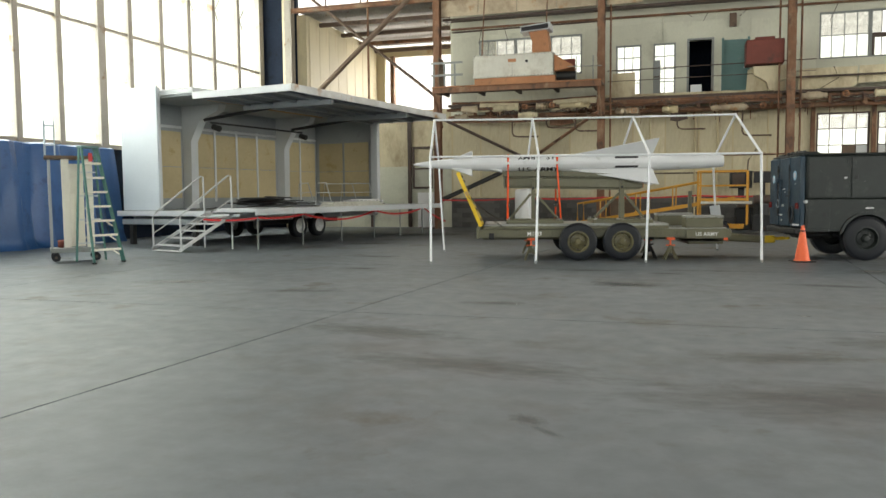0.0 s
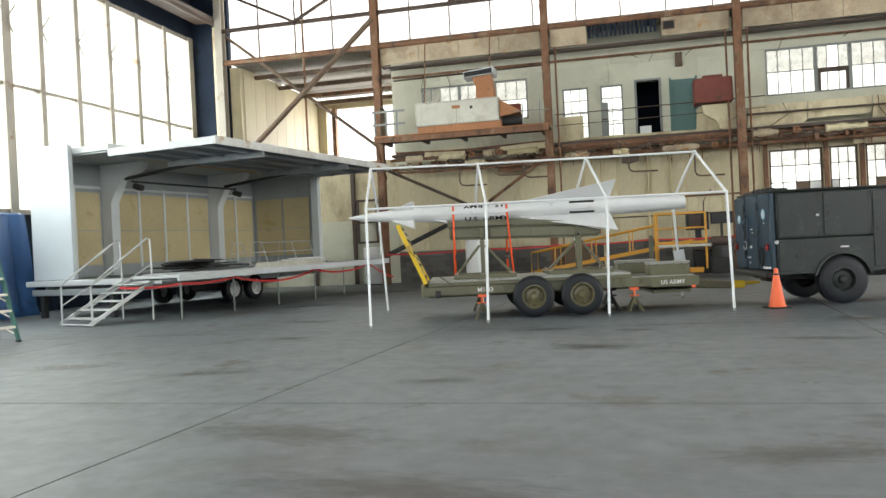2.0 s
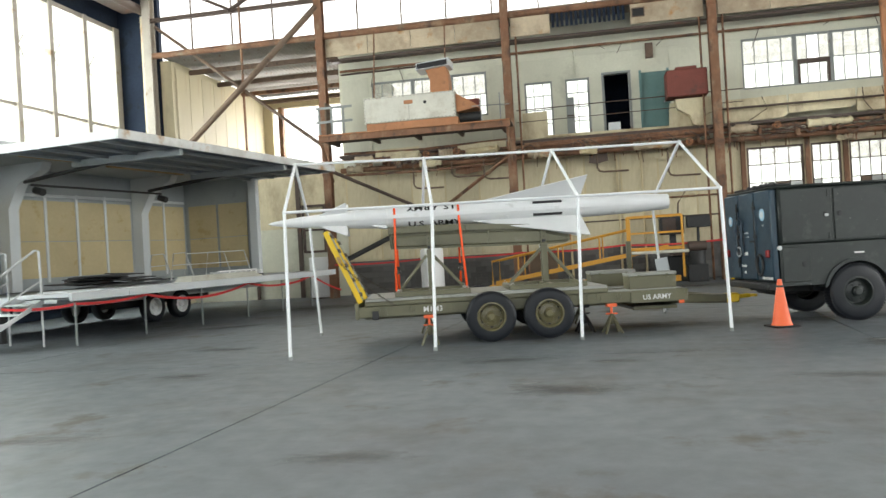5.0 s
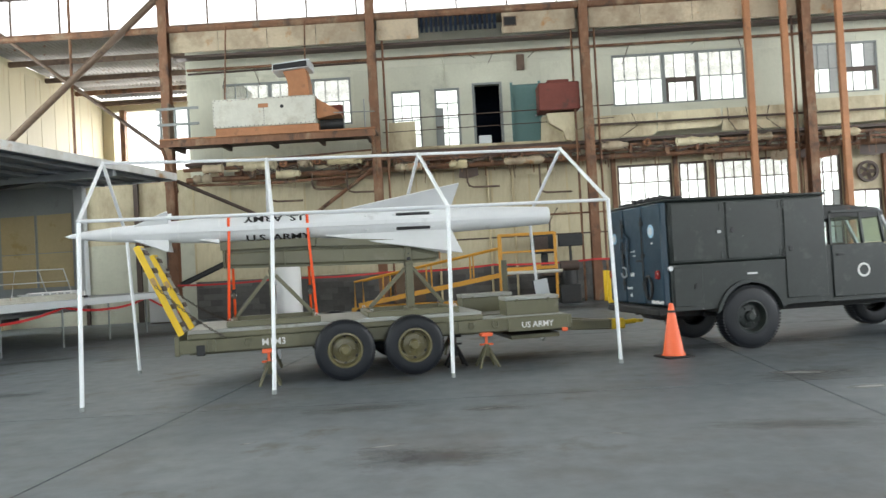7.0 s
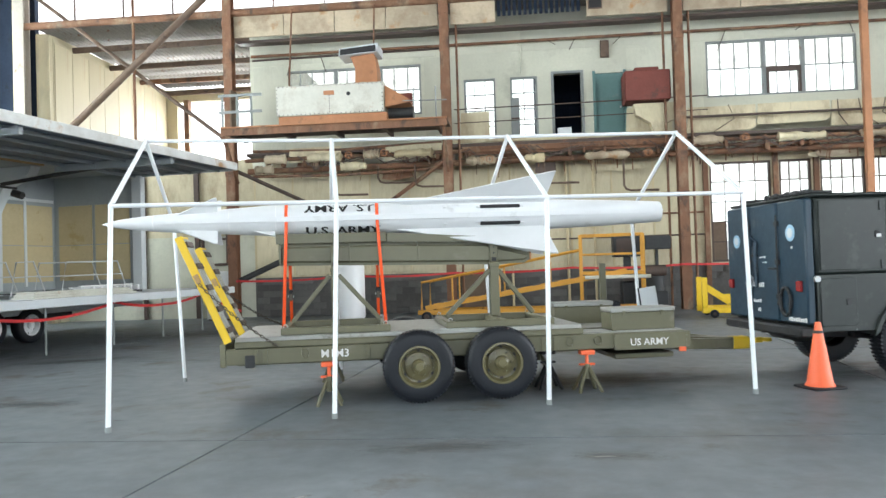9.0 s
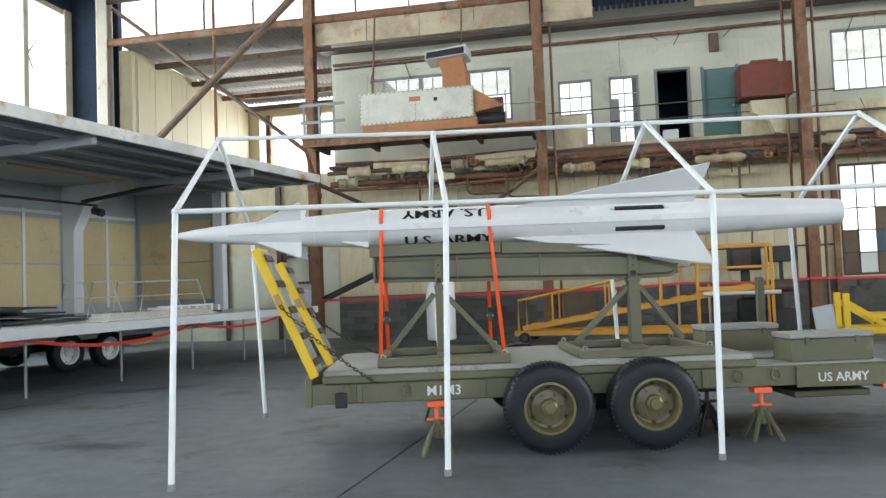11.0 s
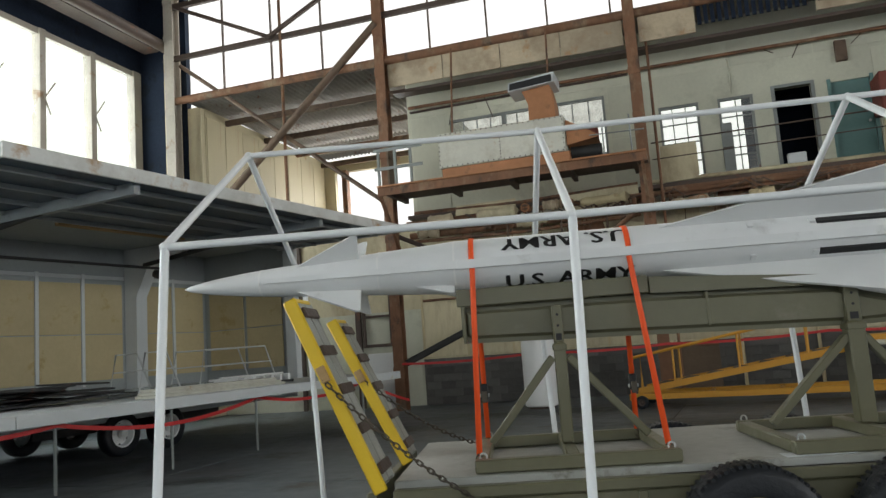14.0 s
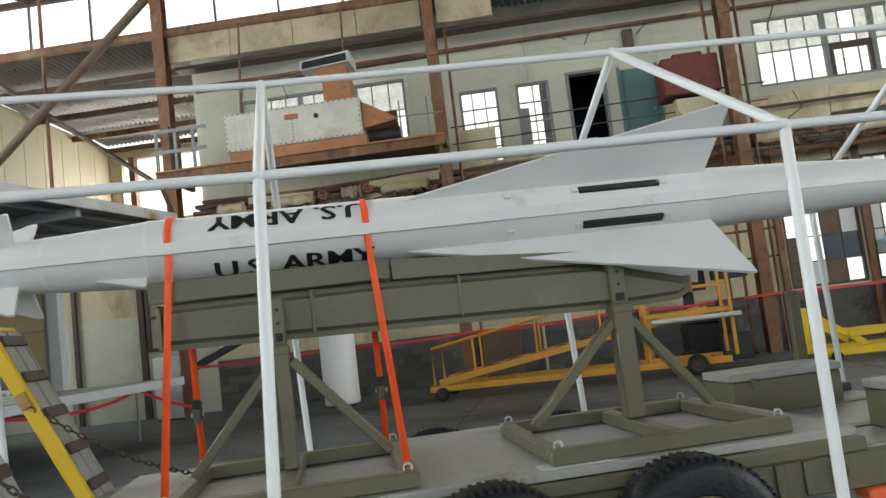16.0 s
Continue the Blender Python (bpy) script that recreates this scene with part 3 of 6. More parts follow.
def steel_window(i, x0, x1, z0, z1, nx, nz_, material, missing=(), boards=0.0):
    rnd = random.Random(100 + i)
    w = thing(f"window_{i}", pose(x0, WALL, z0), "steel-framed window with small dusty panes", "window", kind="structure")
    W, H = x1 - x0, z1 - z0
    for a in (box(B(), 0, 0.06, 0.02, 0.12, 0, H), box(B(), W - 0.06, W, 0.02, 0.12, 0, H),
              box(B(), 0.06, W - 0.06, 0.02, 0.12, 0, 0.06), box(B(), 0.06, W - 0.06, 0.02, 0.12, H - 0.06, H)):
        part("window_frame", a, material, w)
    bm = B()
    for k in range(1, nx):
        box(bm, k * W / nx - 0.014, k * W / nx + 0.014, 0.045, 0.085, 0.06, H - 0.06)
    part("upright_bar", bm, material, w)
    for k in range(1, nz_):
        part("cross_bar", box(B(), 0.06, W - 0.06, 0.05, 0.08, k * H / nz_ - 0.016, k * H / nz_ + 0.016), material, w)
    if missing:
        for a in (box(B(), 0.06, 0.14, 0.0, 0.13, 0.06, H / 2), box(B(), W - 0.14, W - 0.06, 0.0, 0.13, 0.06, H / 2), box(B(), 0.14, W - 0.14, 0.0, 0.13, H / 2 - 0.14, H / 2)):
            part("casement", a, M["darksteel"], w, "dark casement frame")
    for a in range(nx):
        for c in range(nz_):
            if (a, c) in missing:
                continue
            p = part("pane", box(B(), a * W / nx + 0.014, (a + 1) * W / nx - 0.014, 0.062, 0.066, c * H / nz_ + 0.016, (c + 1) * H / nz_ - 0.016), M["dustglass" if c == nz_ - 1 and nz_ in (2, 5) else "glass"], w)
            p.visible_shadow = False
            if (c <= nz_ - 3 or nz_ == 2) and rnd.random() < boards:
                p.data.materials[0] = M["greypane" if nz_ == 2 else rnd.choice(("brownboard", "bluedark", "milky")) if x0 < 6 else rnd.choice(("milky", "milky", "milky", "brownboard", "greypane"))]
                p["label"] = "blanked or dirty pane"
    return w


for i, w in enumerate(UPPER + LOWER):
    steel_window(i + 2, *w, M["greyframe"] if i < len(UPPER) else M["darksteel"], missing=((1, 0), (1, 1)) if i in (6, 9, 10) else (), boards=0.0 if i < 8 else 0.5 if i < len(UPPER) else 0.55)

w = thing("casement", pose(-1.25, WALL - 0.03, 5.14), "dark grey casement leaf in the narrow window", "window leaf", kind="structure")
part("leaf", box(B(), 0.0, 0.26, 0.0, 0.025, 0.0, 1.25, 0.004), M["greyframe"], w)
part("leaf_rail", box(B(), 0.0, 0.26, -0.014, -0.001, 0.6, 0.65, 0.003), M["darksteel"], w)
w = thing("fascia_vent", pose(1.0, COLS - 0.01, 8.5), "small dark square vent in the fascia", "vent", kind="structure")
part("mouth", box(B(), 0.03, 0.37, 0.0, 0.025, 0.03, 0.27, 0.002), M["black"], w)
for q in ((0.0, 0.4, 0.0, 0.029), (0.0, 0.4, 0.271, 0.3), (0.0, 0.029, 0.03, 0.27), (0.371, 0.4, 0.03, 0.27)):
    part("vent_frame", box(B(), q[0], q[1], -0.012, 0.025, q[2], q[3], 0.003), M["brace_rust"], w)

# frieze panels in line with the columns
frieze = [(-9.3, -3.25, "cream"), (-2.9, -1.6, "cream"), (0.95, 3.2, "cream"), (3.6, 9.9, "cream"), (10.3, 16.4, "cream")]
for a, b, c in frieze:
    k = max(1, round((b - a) / 1.6))
    for j in range(k):
        bm = B()
        box(bm, a + j * (b - a) / k + 0.008, a + (j + 1) * (b - a) / k - 0.008, COLS + 0.02, COLS + 0.06, 8.3, 8.97, 0.005)
        solid("frieze_panel", bm, M["fascia"], "stained cream fascia panel below the clerestory", "panel", "fascia panels", "structure")
bm = B()
for k in range(16):
    box(bm, -1.55 + k * 0.15, -1.55 + k * 0.15 + 0.09, COLS + 0.1, COLS + 0.14, 8.5, 8.95)
solid("louvre", bm, M["navy"], "dark ribbed opening in the fascia", "vent", kind="structure")
bm = B()
bar(bm, (-9.3, COLS + 0.5, 8.25), (25, COLS + 0.5, 8.25), 0.4, 0.08)
# dark steel colour stands in for the shadow band below the fascia
solid("shelf_beam", bm, M["darksteel"], "rusty underside of the fascia, darkened for its shadow band", "beam", kind="structure")

# floor slabs between the saw cuts
def slab_x(k, y):
    return -3.9 + 6.35 * k + 0.068 * (y - 11)


slab_count = 0
for k in range(-3, 5):
    for j in range(-4, 6):
        y0, y1 = 8.7 + 5.82 * j + 0.011, 8.7 + 5.82 * (j + 1) - 0.011
        y0, y1 = max(y0, -14.9), min(y1, 39.5)
        bm = B()
        prism(bm, [(slab_x(k, y0) + 0.011, y0), (slab_x(k + 1, y0) - 0.011, y0), (slab_x(k + 1, y1) - 0.011, y1), (slab_x(k, y1) + 0.011, y1)], "z", -0.011, 0.0)
        part("slab", bm, M["concrete"], floor_base, smooth=False)


def floor_mark(name, x, y, a, b, turn, material, label):
    """A flat irregular mark on the floor; a and b are its half lengths."""
    bm = B()
    rnd = random.Random(int(x * 100 + y * 10))
    n = 22
    ring = [bm.verts.new(((0.9 + 0.12 * rnd.random()) * math.cos(k * math.tau / n), (0.9 + 0.12 * rnd.random()) * math.sin(k * math.tau / n), 0)) for k in range(n)]
    bm.faces.new(ring)
    return solid(name, bm, M[material], label, "stain", kind="structure", m=pose(x, y, 0.003, 0, 0, turn) @ Matrix.Diagonal((a, b, 1, 1)))


for x, y, a, b, r, c in ((-1.0, 12.1, 0.85, 0.42, 10, "oil"), (-1.3, 12.3, 0.5, 0.3, -20, "oil"), (-1.2, 4.95, 0.22, 0.14, -35, "oil"), (-1.05, 4.75, 0.2, 0.06, -40, "oil"), (-6.75, 16.4, 0.8, 0.35, 5, "oil"),
                         (-5.98, 13.7, 0.5, 0.25, 0, "oil"), (-1.84, 14.2, 0.9, 0.3, 8, "rust_stain"), (-0.5, 13.9, 0.5, 0.2, 0, "rust_stain"), (3.0, 14.9, 1.0, 0.5, 20, "rust_stain"), (-8, 11, 1.2, 0.5, 10, "rust_stain"),
                         (0.5, 7.2, 0.9, 0.35, 15, "rust_stain"), (-3.2, 7.6, 1.3, 0.5, -8, "rust_stain"), (-5.5, 10.4, 0.9, 0.3, 12, "rust_stain"), (1.8, 12.6, 1.0, 0.3, -6, "rust_stain"), (-2.5, 9.8, 0.7, 0.25, 4, "oil"),
                         # the wide dark ones paint in shade below trailer, truck, stage and wall
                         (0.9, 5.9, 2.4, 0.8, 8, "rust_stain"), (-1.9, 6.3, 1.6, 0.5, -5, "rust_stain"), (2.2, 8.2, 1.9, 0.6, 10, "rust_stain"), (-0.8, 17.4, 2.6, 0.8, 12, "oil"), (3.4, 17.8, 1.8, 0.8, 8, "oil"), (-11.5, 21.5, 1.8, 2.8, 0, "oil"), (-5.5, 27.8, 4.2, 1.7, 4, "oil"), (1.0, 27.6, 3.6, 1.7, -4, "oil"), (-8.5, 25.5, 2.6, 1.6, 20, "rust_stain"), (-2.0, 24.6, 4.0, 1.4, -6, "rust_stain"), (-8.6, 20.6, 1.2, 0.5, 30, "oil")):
    floor_mark("floor_stain", x, y, a, b, r, c, "dark mark on the concrete floor, dried stain and painted shade")
for x, y, a, b, r in ((-1.44, 12.55, 0.28, 0.05, 20), (-0.59, 13.88, 0.22, 0.04, 5), (3.1, 14.0, 0.35, 0.15, 10), (2.9, 15.0, 0.5, 0.2, -10), (1.0, 9.57, 0.1, 0.05, 0), (-5.3, 15.4, 0.25, 0.05, 10), (-2.6, 12.9, 0.12, 0.03, 40), (0.4, 12.6, 0.15, 0.03, -15)):
    floor_mark("floor_scuff", x, y, a, b, r, "scuff", "pale scuff mark on the concrete floor")

# ---- missile on its trailer ----
RIG = pose(-2.48, 17.21, 0, 0, 0, 12.4)
AX = 2.02          # height of the missile's axis


def make_missile():
    t = thing("missile", RIG @ pose(0, 0, AX), "white pointed missile with delta fins and black lettering", "missile")
    turn = pose(0, 0, 0, 0, 90, 0)
    bm = B()
    lathe(bm, [(0, -3.48), (0.022, -3.43), (0.055, -3.25), (0.08, -3.05), (0.098, -2.85), (0.12, -2.55), (0.14, -2.2), (0.162, -1.85), (0.178, -1.6),
               (0.185, -1.52), (0.185, 1.6), (0.178, 1.8), (0.16, 2.4), (0.135, 2.95), (0.125, 3.13), (0.105, 3.13), (0.1, 2.9)], turn, 48)
    part("body", bm, M["missile"], t)
    for a in (180, 0):
        bm = B()
        prism(bm, [(-0.04, 0.10), (-0.03, 0.2), (0.03, 0.2), (0.04, 0.10)], "x", -1.5, 1.75)
        part("tunnel", bm, M["missile"], t, "raised white cable duct", pose(0, 0, 0, 90 if a else -90))
        for x0, x1, f0, f1 in ((-2.85, -1.501, 0.58, 1.0), (1.751, 2.9, 0.97, 0.74)):
            bm = B()
            prism(bm, [(-0.034, 0.07), (-0.026, 0.198), (0.026, 0.198), (0.034, 0.07)], "x", x0, x1)
            for q in bm.verts:
                f = f0 if q.co.x < (x0 + x1) / 2 else f1
                q.co.y, q.co.z = q.co.y * f, q.co.z * f
            part("tunnel", bm, M["missile"], t, "tapering white cable duct", pose(0, 0, 0, 90 if a else -90))
    for k, a in enumerate((127, 233, 307, 53)):
        r, sg = pose(0, 0, 0, a), (1, -1)[k % 2]
        for name, poly in (("fin", [(-0.25, 0.16), (1.72, 0.605), (1.74, 0.605), (1.64, 0.16)]), ("canard", [(-2.68, 0.09), (-2.2, 0.325), (-2.17, 0.325), (-2.18, 0.13)])):
            bm = B()
            prism(bm, [(s, q) for s, q in poly], "z", -0.009, 0.009)
            part(name, bm, M["missile"], t, "", r)
        bm = B()
        box(bm, 0.86, 1.34, 0.162, 0.1815, sg * 0.062 - 0.026, sg * 0.062 + 0.026, 0.003)
        part("slot", bm, M["black"], t, "dark slot beside the fin root", r)
        for s in (0.42, 0.815, 1.345):
            part("hinge_lug", box(B(), s, s + 0.04, 0.17, 0.186, sg * 0.06 - 0.025, sg * 0.06 + 0.025, 0.003), M["missile"], t, "", r)
    for a in (228, 312):
        bm = B()
        prism(bm, [(-1.79, 0.17), (-1.55, 0.25), (-1.53, 0.25), (-1.53, 0.17)], "z", -0.007, 0.007)
        part("vane", bm, M["missile"], t, "", pose(0, 0, 0, a))
    for s in (-2.9, -2.05, -1.52, 1.62):
        bm = B()
        r = {-2.9: 0.0945, -2.05: 0.1505, -1.52: 0.1855, 1.62: 0.1845}[s]
        lathe(bm, [(r - 0.01, s - 0.006), (r + 0.0015, s - 0.006), (r + 0.0015, s + 0.006), (r - 0.01, s + 0.006)], turn, 48)
        part("seam_band", bm, M["white"], t)

    def round_text(s0, a0, flip):
        bm = lettering("U.S. ARMY", 0.155, 0.004)
        width = max(v.co.x for v in bm.verts)
        for z in (0.02, 0.04, 0.06, 0.08, 0.1):
            bmesh.ops.bisect_plane(bm, geom=bm.verts[:] + bm.edges[:] + bm.faces[:], plane_co=(0, 0, z), plane_no=(0, 0, 1))
        dup = bmesh.ops.duplicate(bm, geom=bm.verts[:] + bm.edges[:] + bm.faces[:])["geom"]
        heavy = {v for v in dup if isinstance(v, bmesh.types.BMVert)}
        dup = bmesh.ops.duplicate(bm, geom=[g for g in dup])["geom"]
        heavier = {v for v in dup if isinstance(v, bmesh.types.BMVert)}
        for v in bm.verts:
            R = 0.1885 + (0.0006 if v in heavy else 0.0012 if v in heavier else 0.0)
            x, z = v.co.x * 0.86 / width + (0.005 if v in heavy else 0.01 if v in heavier else 0.0), v.co.z
            if flip:
                x, z = 0.86 - x, -z
            a = a0 + z / R
            v.co = Vector((s0 + x, -R * math.cos(a), R * math.sin(a)))
        part("lettering", bm, M["letter_black"], t, "black U.S. ARMY lettering", smooth=False)
    round_text(-1.19, -1.1, False)
    round_text(-1.19, 0.96, True)
    return t


make_missile()


def make_cradle_beam():
    t = thing("launch_rail", RIG @ pose(0, 0, 1.43), "olive drab steel beam cradling the missile", "beam")
    bm = B()
    prism(bm, [(-1.5, 0.30), (-1.5, 0.10), (-1.45, 0.06), (1.05, 0.0), (1.38, 0.01), (1.45, 0.05), (1.45, 0.13), (0.9, 0.27), (-0.25, 0.30)], "y", -0.17, 0.17)
    bmesh.ops.bevel(bm, geom=[e for e in bm.edges if abs(e.verts[0].co.y - e.verts[1].co.y) < 0.01], offset=0.05, segments=3, affect="EDGES")
    part("trough", bm, M["olive"], t)
    for y in (-0.2, 0.16):
        part("side_lip", box(B(), -1.52, -0.26, y, y + 0.04, 0.305, 0.42, 0.006), M["olive"], t)
        bm = B()
        prism(bm, [(-0.25, 0.30), (-0.25, 0.41), (0.95, 0.33), (1.3, 0.2), (0.9, 0.27)], "y", y, y + 0.04)
        part("side_lip", bm, M["olive"], t)
    for s in (-1.49, -0.7, 0.1):
        part("rib", box(B(), s, s + 0.02, -0.176, 0.176, 0.06, 0.3, 0.004), M["olive"], t)
    part("end_plate", box(B(), 1.45, 1.47, -0.12, 0.12, 0.04, 0.14, 0.005), M["oxide"], t, "rusty end plate")
    return t


make_cradle_beam()


def make_stand(s, v0, v1, sl, sr, vpost, w):
    DECK = 0.7445
    t = thing("missile_stand", RIG @ pose(s, vpost, DECK), "olive drab welded steel support stand bolted to the trailer deck", "stand", "missile support stands")
    c = M["olive"]
    a, b = v0 - vpost, v1 - vpost
    for y in (a, b):
        part("base_rail", box(B(), sl, sr, y - 0.04, y + 0.04, 0, 0.075, 0.008), c, t)
    for x in (sl + 0.04, 0, sr - 0.04):
        part("cross_rail", box(B(), x - 0.04, x + 0.04, a + 0.041, b - 0.041, 0.002, 0.073, 0.008), c, t)
    part("post", box(B(), -w, w, -w, w, 0.078, 0.71, 0.008), c, t)
    part("post_head", box(B(), -w * 0.85, w * 0.85, -0.04, 0.04, 0.711, 0.95, 0.006), c, t)
    part("collar", box(B(), -w - 0.006, w + 0.006, -w - 0.006, w + 0.006, 0.66, 0.70, 0.004), c, t)
    part("socket_hole", box(B(), -w * 0.5, w * 0.5, -0.0425, -0.03, 0.725, 0.77, 0.003), M["black"], t)
    for z in (0.82, 0.89):
        part("pin_hole", rod(B(), (0, -0.0425, z), (0, -0.03, z), 0.009, 10), M["black"], t, "dark pin hole")
    for x in (sl + 0.09, sr - 0.09):
        part("brace", bar(B(), (x, 0, 0.1), (math.copysign(0.05, x), 0, 0.62), 0.05, 0.07, 0.006, (0, 1, 0)), c, t)
    for x in (sl + 0.05, sr - 0.05):
        for y in (a, b):
            bm = B()
            tube(bm, [(x + 0.02 * math.cos(k), y, 0.09 + 0.02 * math.sin(k)) for k in [j * math.pi / 6 for j in range(-1, 8)]], 0.006, 6)
            part("shackle", bm, M["galv"], t, "bright steel shackle")
    return t


make_stand(-0.87, -0.76, 0.30, -0.57, 0.6, -0.24, 0.038)
make_stand(1.0, -0.76, 0.34, -0.66, 0.55, -0.16, 0.054)


def make_wheel(parent, x, y, side, r=0.385, w=0.22, rim=M["olive_rim"], rr=0.205, lugs=0.006, name="wheel"):
    """A road wheel about the y axis; side is -1 or 1, the way its face looks."""
    m = Matrix.Translation((x, y, r)) @ pose(0, 0, 0, -90 * side)
    bm = B()
    h = w / 2
    lathe(bm, [(rr, -h * 0.75), (rr + 0.02, -h * 0.95), (r - 0.07, -h), (r - 0.03, -h * 0.86), (r - 0.013, -h * 0.62), (r - 0.013, h * 0.62), (r - 0.03, h * 0.86), (r - 0.07, h), (rr + 0.02, h * 0.95), (rr, h * 0.75)], seg=40, closed=True)
    wheel = part(name, bm, M["rubber"], parent, "black rubber tyre with block tread", m)
    if lugs:
        k = 60 if lugs < 0.01 else 40
        for sgn in (-1, 1):
            bm = B()
            for i in range(k):
                mm = Matrix.Rotation((i + (0.5 if sgn > 0 else 0)) * math.tau / k, 4, "Z")
                box(bm, r - 0.035, r - 0.013 + lugs, -0.2 * math.tau * r / k - 0.002, 0.2 * math.tau * r / k, sgn * h * 0.25, sgn * h * 0.84, 0, mm)
            part("tread", bm, M["rubber"], wheel, smooth=False)
    bm = B()
    lathe(bm, [(rr, h * 0.75), (rr + 0.014, h * 0.93), (rr - 0.008, h * 0.95), (rr - 0.018, h * 0.6), (rr - 0.03, h * 0.05), (rr * 0.74, h * 0.0), (rr * 0.72, h * 0.22), (rr * 0.6, h * 0.3), (rr * 0.40, h * 0.3), (rr * 0.36, h * 0.34), (rr * 0.33, h * 0.72), (rr * 0.24, h * 0.8), (rr * 0.22, h * 0.92), (0, h * 0.94)], seg=32, caps=False)
    part("rim", bm, rim, wheel)
    for i in range(6):
        bm = B()
        a = i * math.tau / 6
        rod(bm, (rr * 0.55 * math.cos(a), rr * 0.55 * math.sin(a), h * 0.28), (rr * 0.55 * math.cos(a), rr * 0.55 * math.sin(a), h * 0.48), 0.014, 6)
        part("wheel_nut", bm, rim, wheel)
    for i in range(6):
        bm = B()
        a = (i + 0.5) * math.tau / 6
        c = Vector((rr * 0.83 * math.cos(a), rr * 0.83 * math.sin(a), h * 0.03))
        rod(bm, c, c + Vector((0, 0, 0.006)), 0.02, 10)
        part("hand_hole", bm, M["black"], wheel, "dark hand hole")
    return wheel


def make_trailer():
    t = thing("flatbed_trailer", RIG, "olive drab military flatbed trailer with tandem wheels", "trailer")
    o = M["olive"]
    part("deck", box(B(), -1.905, 1.84, -0.85, 0.85, 0.66, 0.742, 0.008), M["olive_deck"], t, "worn grey-olive steel deck")
    for y, s in ((-0.87, -1), (0.87, 1)):
        part("side_rail", box(B(), -2.0, 3.0, y - 0.03, y + 0.03, 0.46, 0.63, 0.008), o, t)
        part("rub_rail", box(B(), -1.905, 1.84, y - 0.05, y + 0.05, 0.634, 0.70, 0.01), o, t)
        for s0 in (-1.72, -1.62, -0.55, 1.36, 1.5, 2.2):
            part("stake_pocket", box(B(), s0, s0 + 0.05, y - 0.045, y + 0.045, 0.47, 0.625, 0.004), o, t)
        for s0 in (-1.18, 1.68, 2.0):
            bm = B()
            tube(bm, [(s0 + 0.04 * math.cos(a), y - 0.05, 0.56 + 0.05 * math.sin(a)) for a in [j * math.tau / 12 for j in range(13)]], 0.009, 6)
            part("tie_ring", bm, o, t)
        # mudguard strip over the wheels
        bm = B()
        prism(bm, [(-0.46, 0.66), (-0.40, 0.70), (1.28, 0.70), (1.34, 0.66)], "y", y - 0.02, y + 0.02)
        part("wheel_guard", bm, o, t)
    part("front_deck", box(B(), 1.845, 3.0, -0.85, 0.85, 0.585, 0.645, 0.008), M["olive_deck"], t, "worn grey-olive front deck")
    part("name_plate", box(B(), 2.18, 3.02, -0.93, -0.905, 0.44, 0.62, 0.006), o, t)
    part("front_beam", box(B(), 2.95, 3.08, -0.9, 0.9, 0.43, 0.62, 0.01), o, t)
    part("rear_beam", box(B(), -2.06, -2.0, -0.9, 0.9, 0.44, 0.69, 0.008), o, t)
    for y in (-0.4, 0.4):
        part("chassis_beam", box(B(), -1.95, 2.95, y - 0.05, y + 0.05, 0.40, 0.655, 0.006), o, t)
    for s in (0, 0.88):
        bm = rod(B(), (s, -1.0, 0.385), (s, 1.0, 0.385), 0.05)
        part("axle", bm, o, t)
        for y, sd in ((-1.06, -1), (1.06, 1)):
            make_wheel(t, s, y, sd, r=0.39, lugs=0.0025)
    # tongue
    part("tongue", bar(B(), (2.9, 0, 0.42), (4.0, 0, 0.36), 0.2, 0.15, 0.01), o, t)
    part("tongue_plate", box(B(), 2.3, 3.0, -0.6, 0.6, 0.3, 0.36, 0.01), o, t)
    for y in (-0.7, 0.7):
        part("draw_bar", bar(B(), (3.0, y, 0.45), (3.95, y * 0.1, 0.37), 0.08, 0.12, 0.008), o, t)
    part("coupling", bar(B(), (3.98, 0, 0.36), (4.22, 0, 0.36), 0.18, 0.15, 0.02), M["yellow"], t, "yellow painted coupling")
    bm = rod(B(), (4.2, 0, 0.37), (4.42, 0, 0.38), 0.035)
    lathe(bm, [(0.03, -0.02), (0.07, -0.02), (0.07, 0.02), (0.03, 0.02)], pose(4.47, 0, 0.38), 16, True)
    part("tow_eye", bm, M["yellow"], t, "yellow tow eye")
    part("marker_lamp", box(B(), 2.92, 3.0, -0.95, -0.925, 0.4, 0.45, 0.006), M["cone"], t, "orange marker lamp")
    part("tail_lamp", box(B(), -1.8, -1.7, -0.94, -0.9, 0.43, 0.56, 0.008), M["machine"], t, "dark tail lamp housing")
    bm = lettering("M1M3", 0.118, 0.014)
    part("lettering", bm, M["letter_white"], t, "white M1M3 stencil lettering", pose(-1.02, -0.9045, 0.505), smooth=False)
    bm = lettering("US ARMY", 0.118, 0.016)
    part("lettering", bm, M["letter_white"], t, "white US ARMY stencil lettering", pose(2.36, -0.9345, 0.487) @ Matrix.Diagonal((0.92, 1, 0.92, 1)), smooth=False)
    return t


make_trailer()


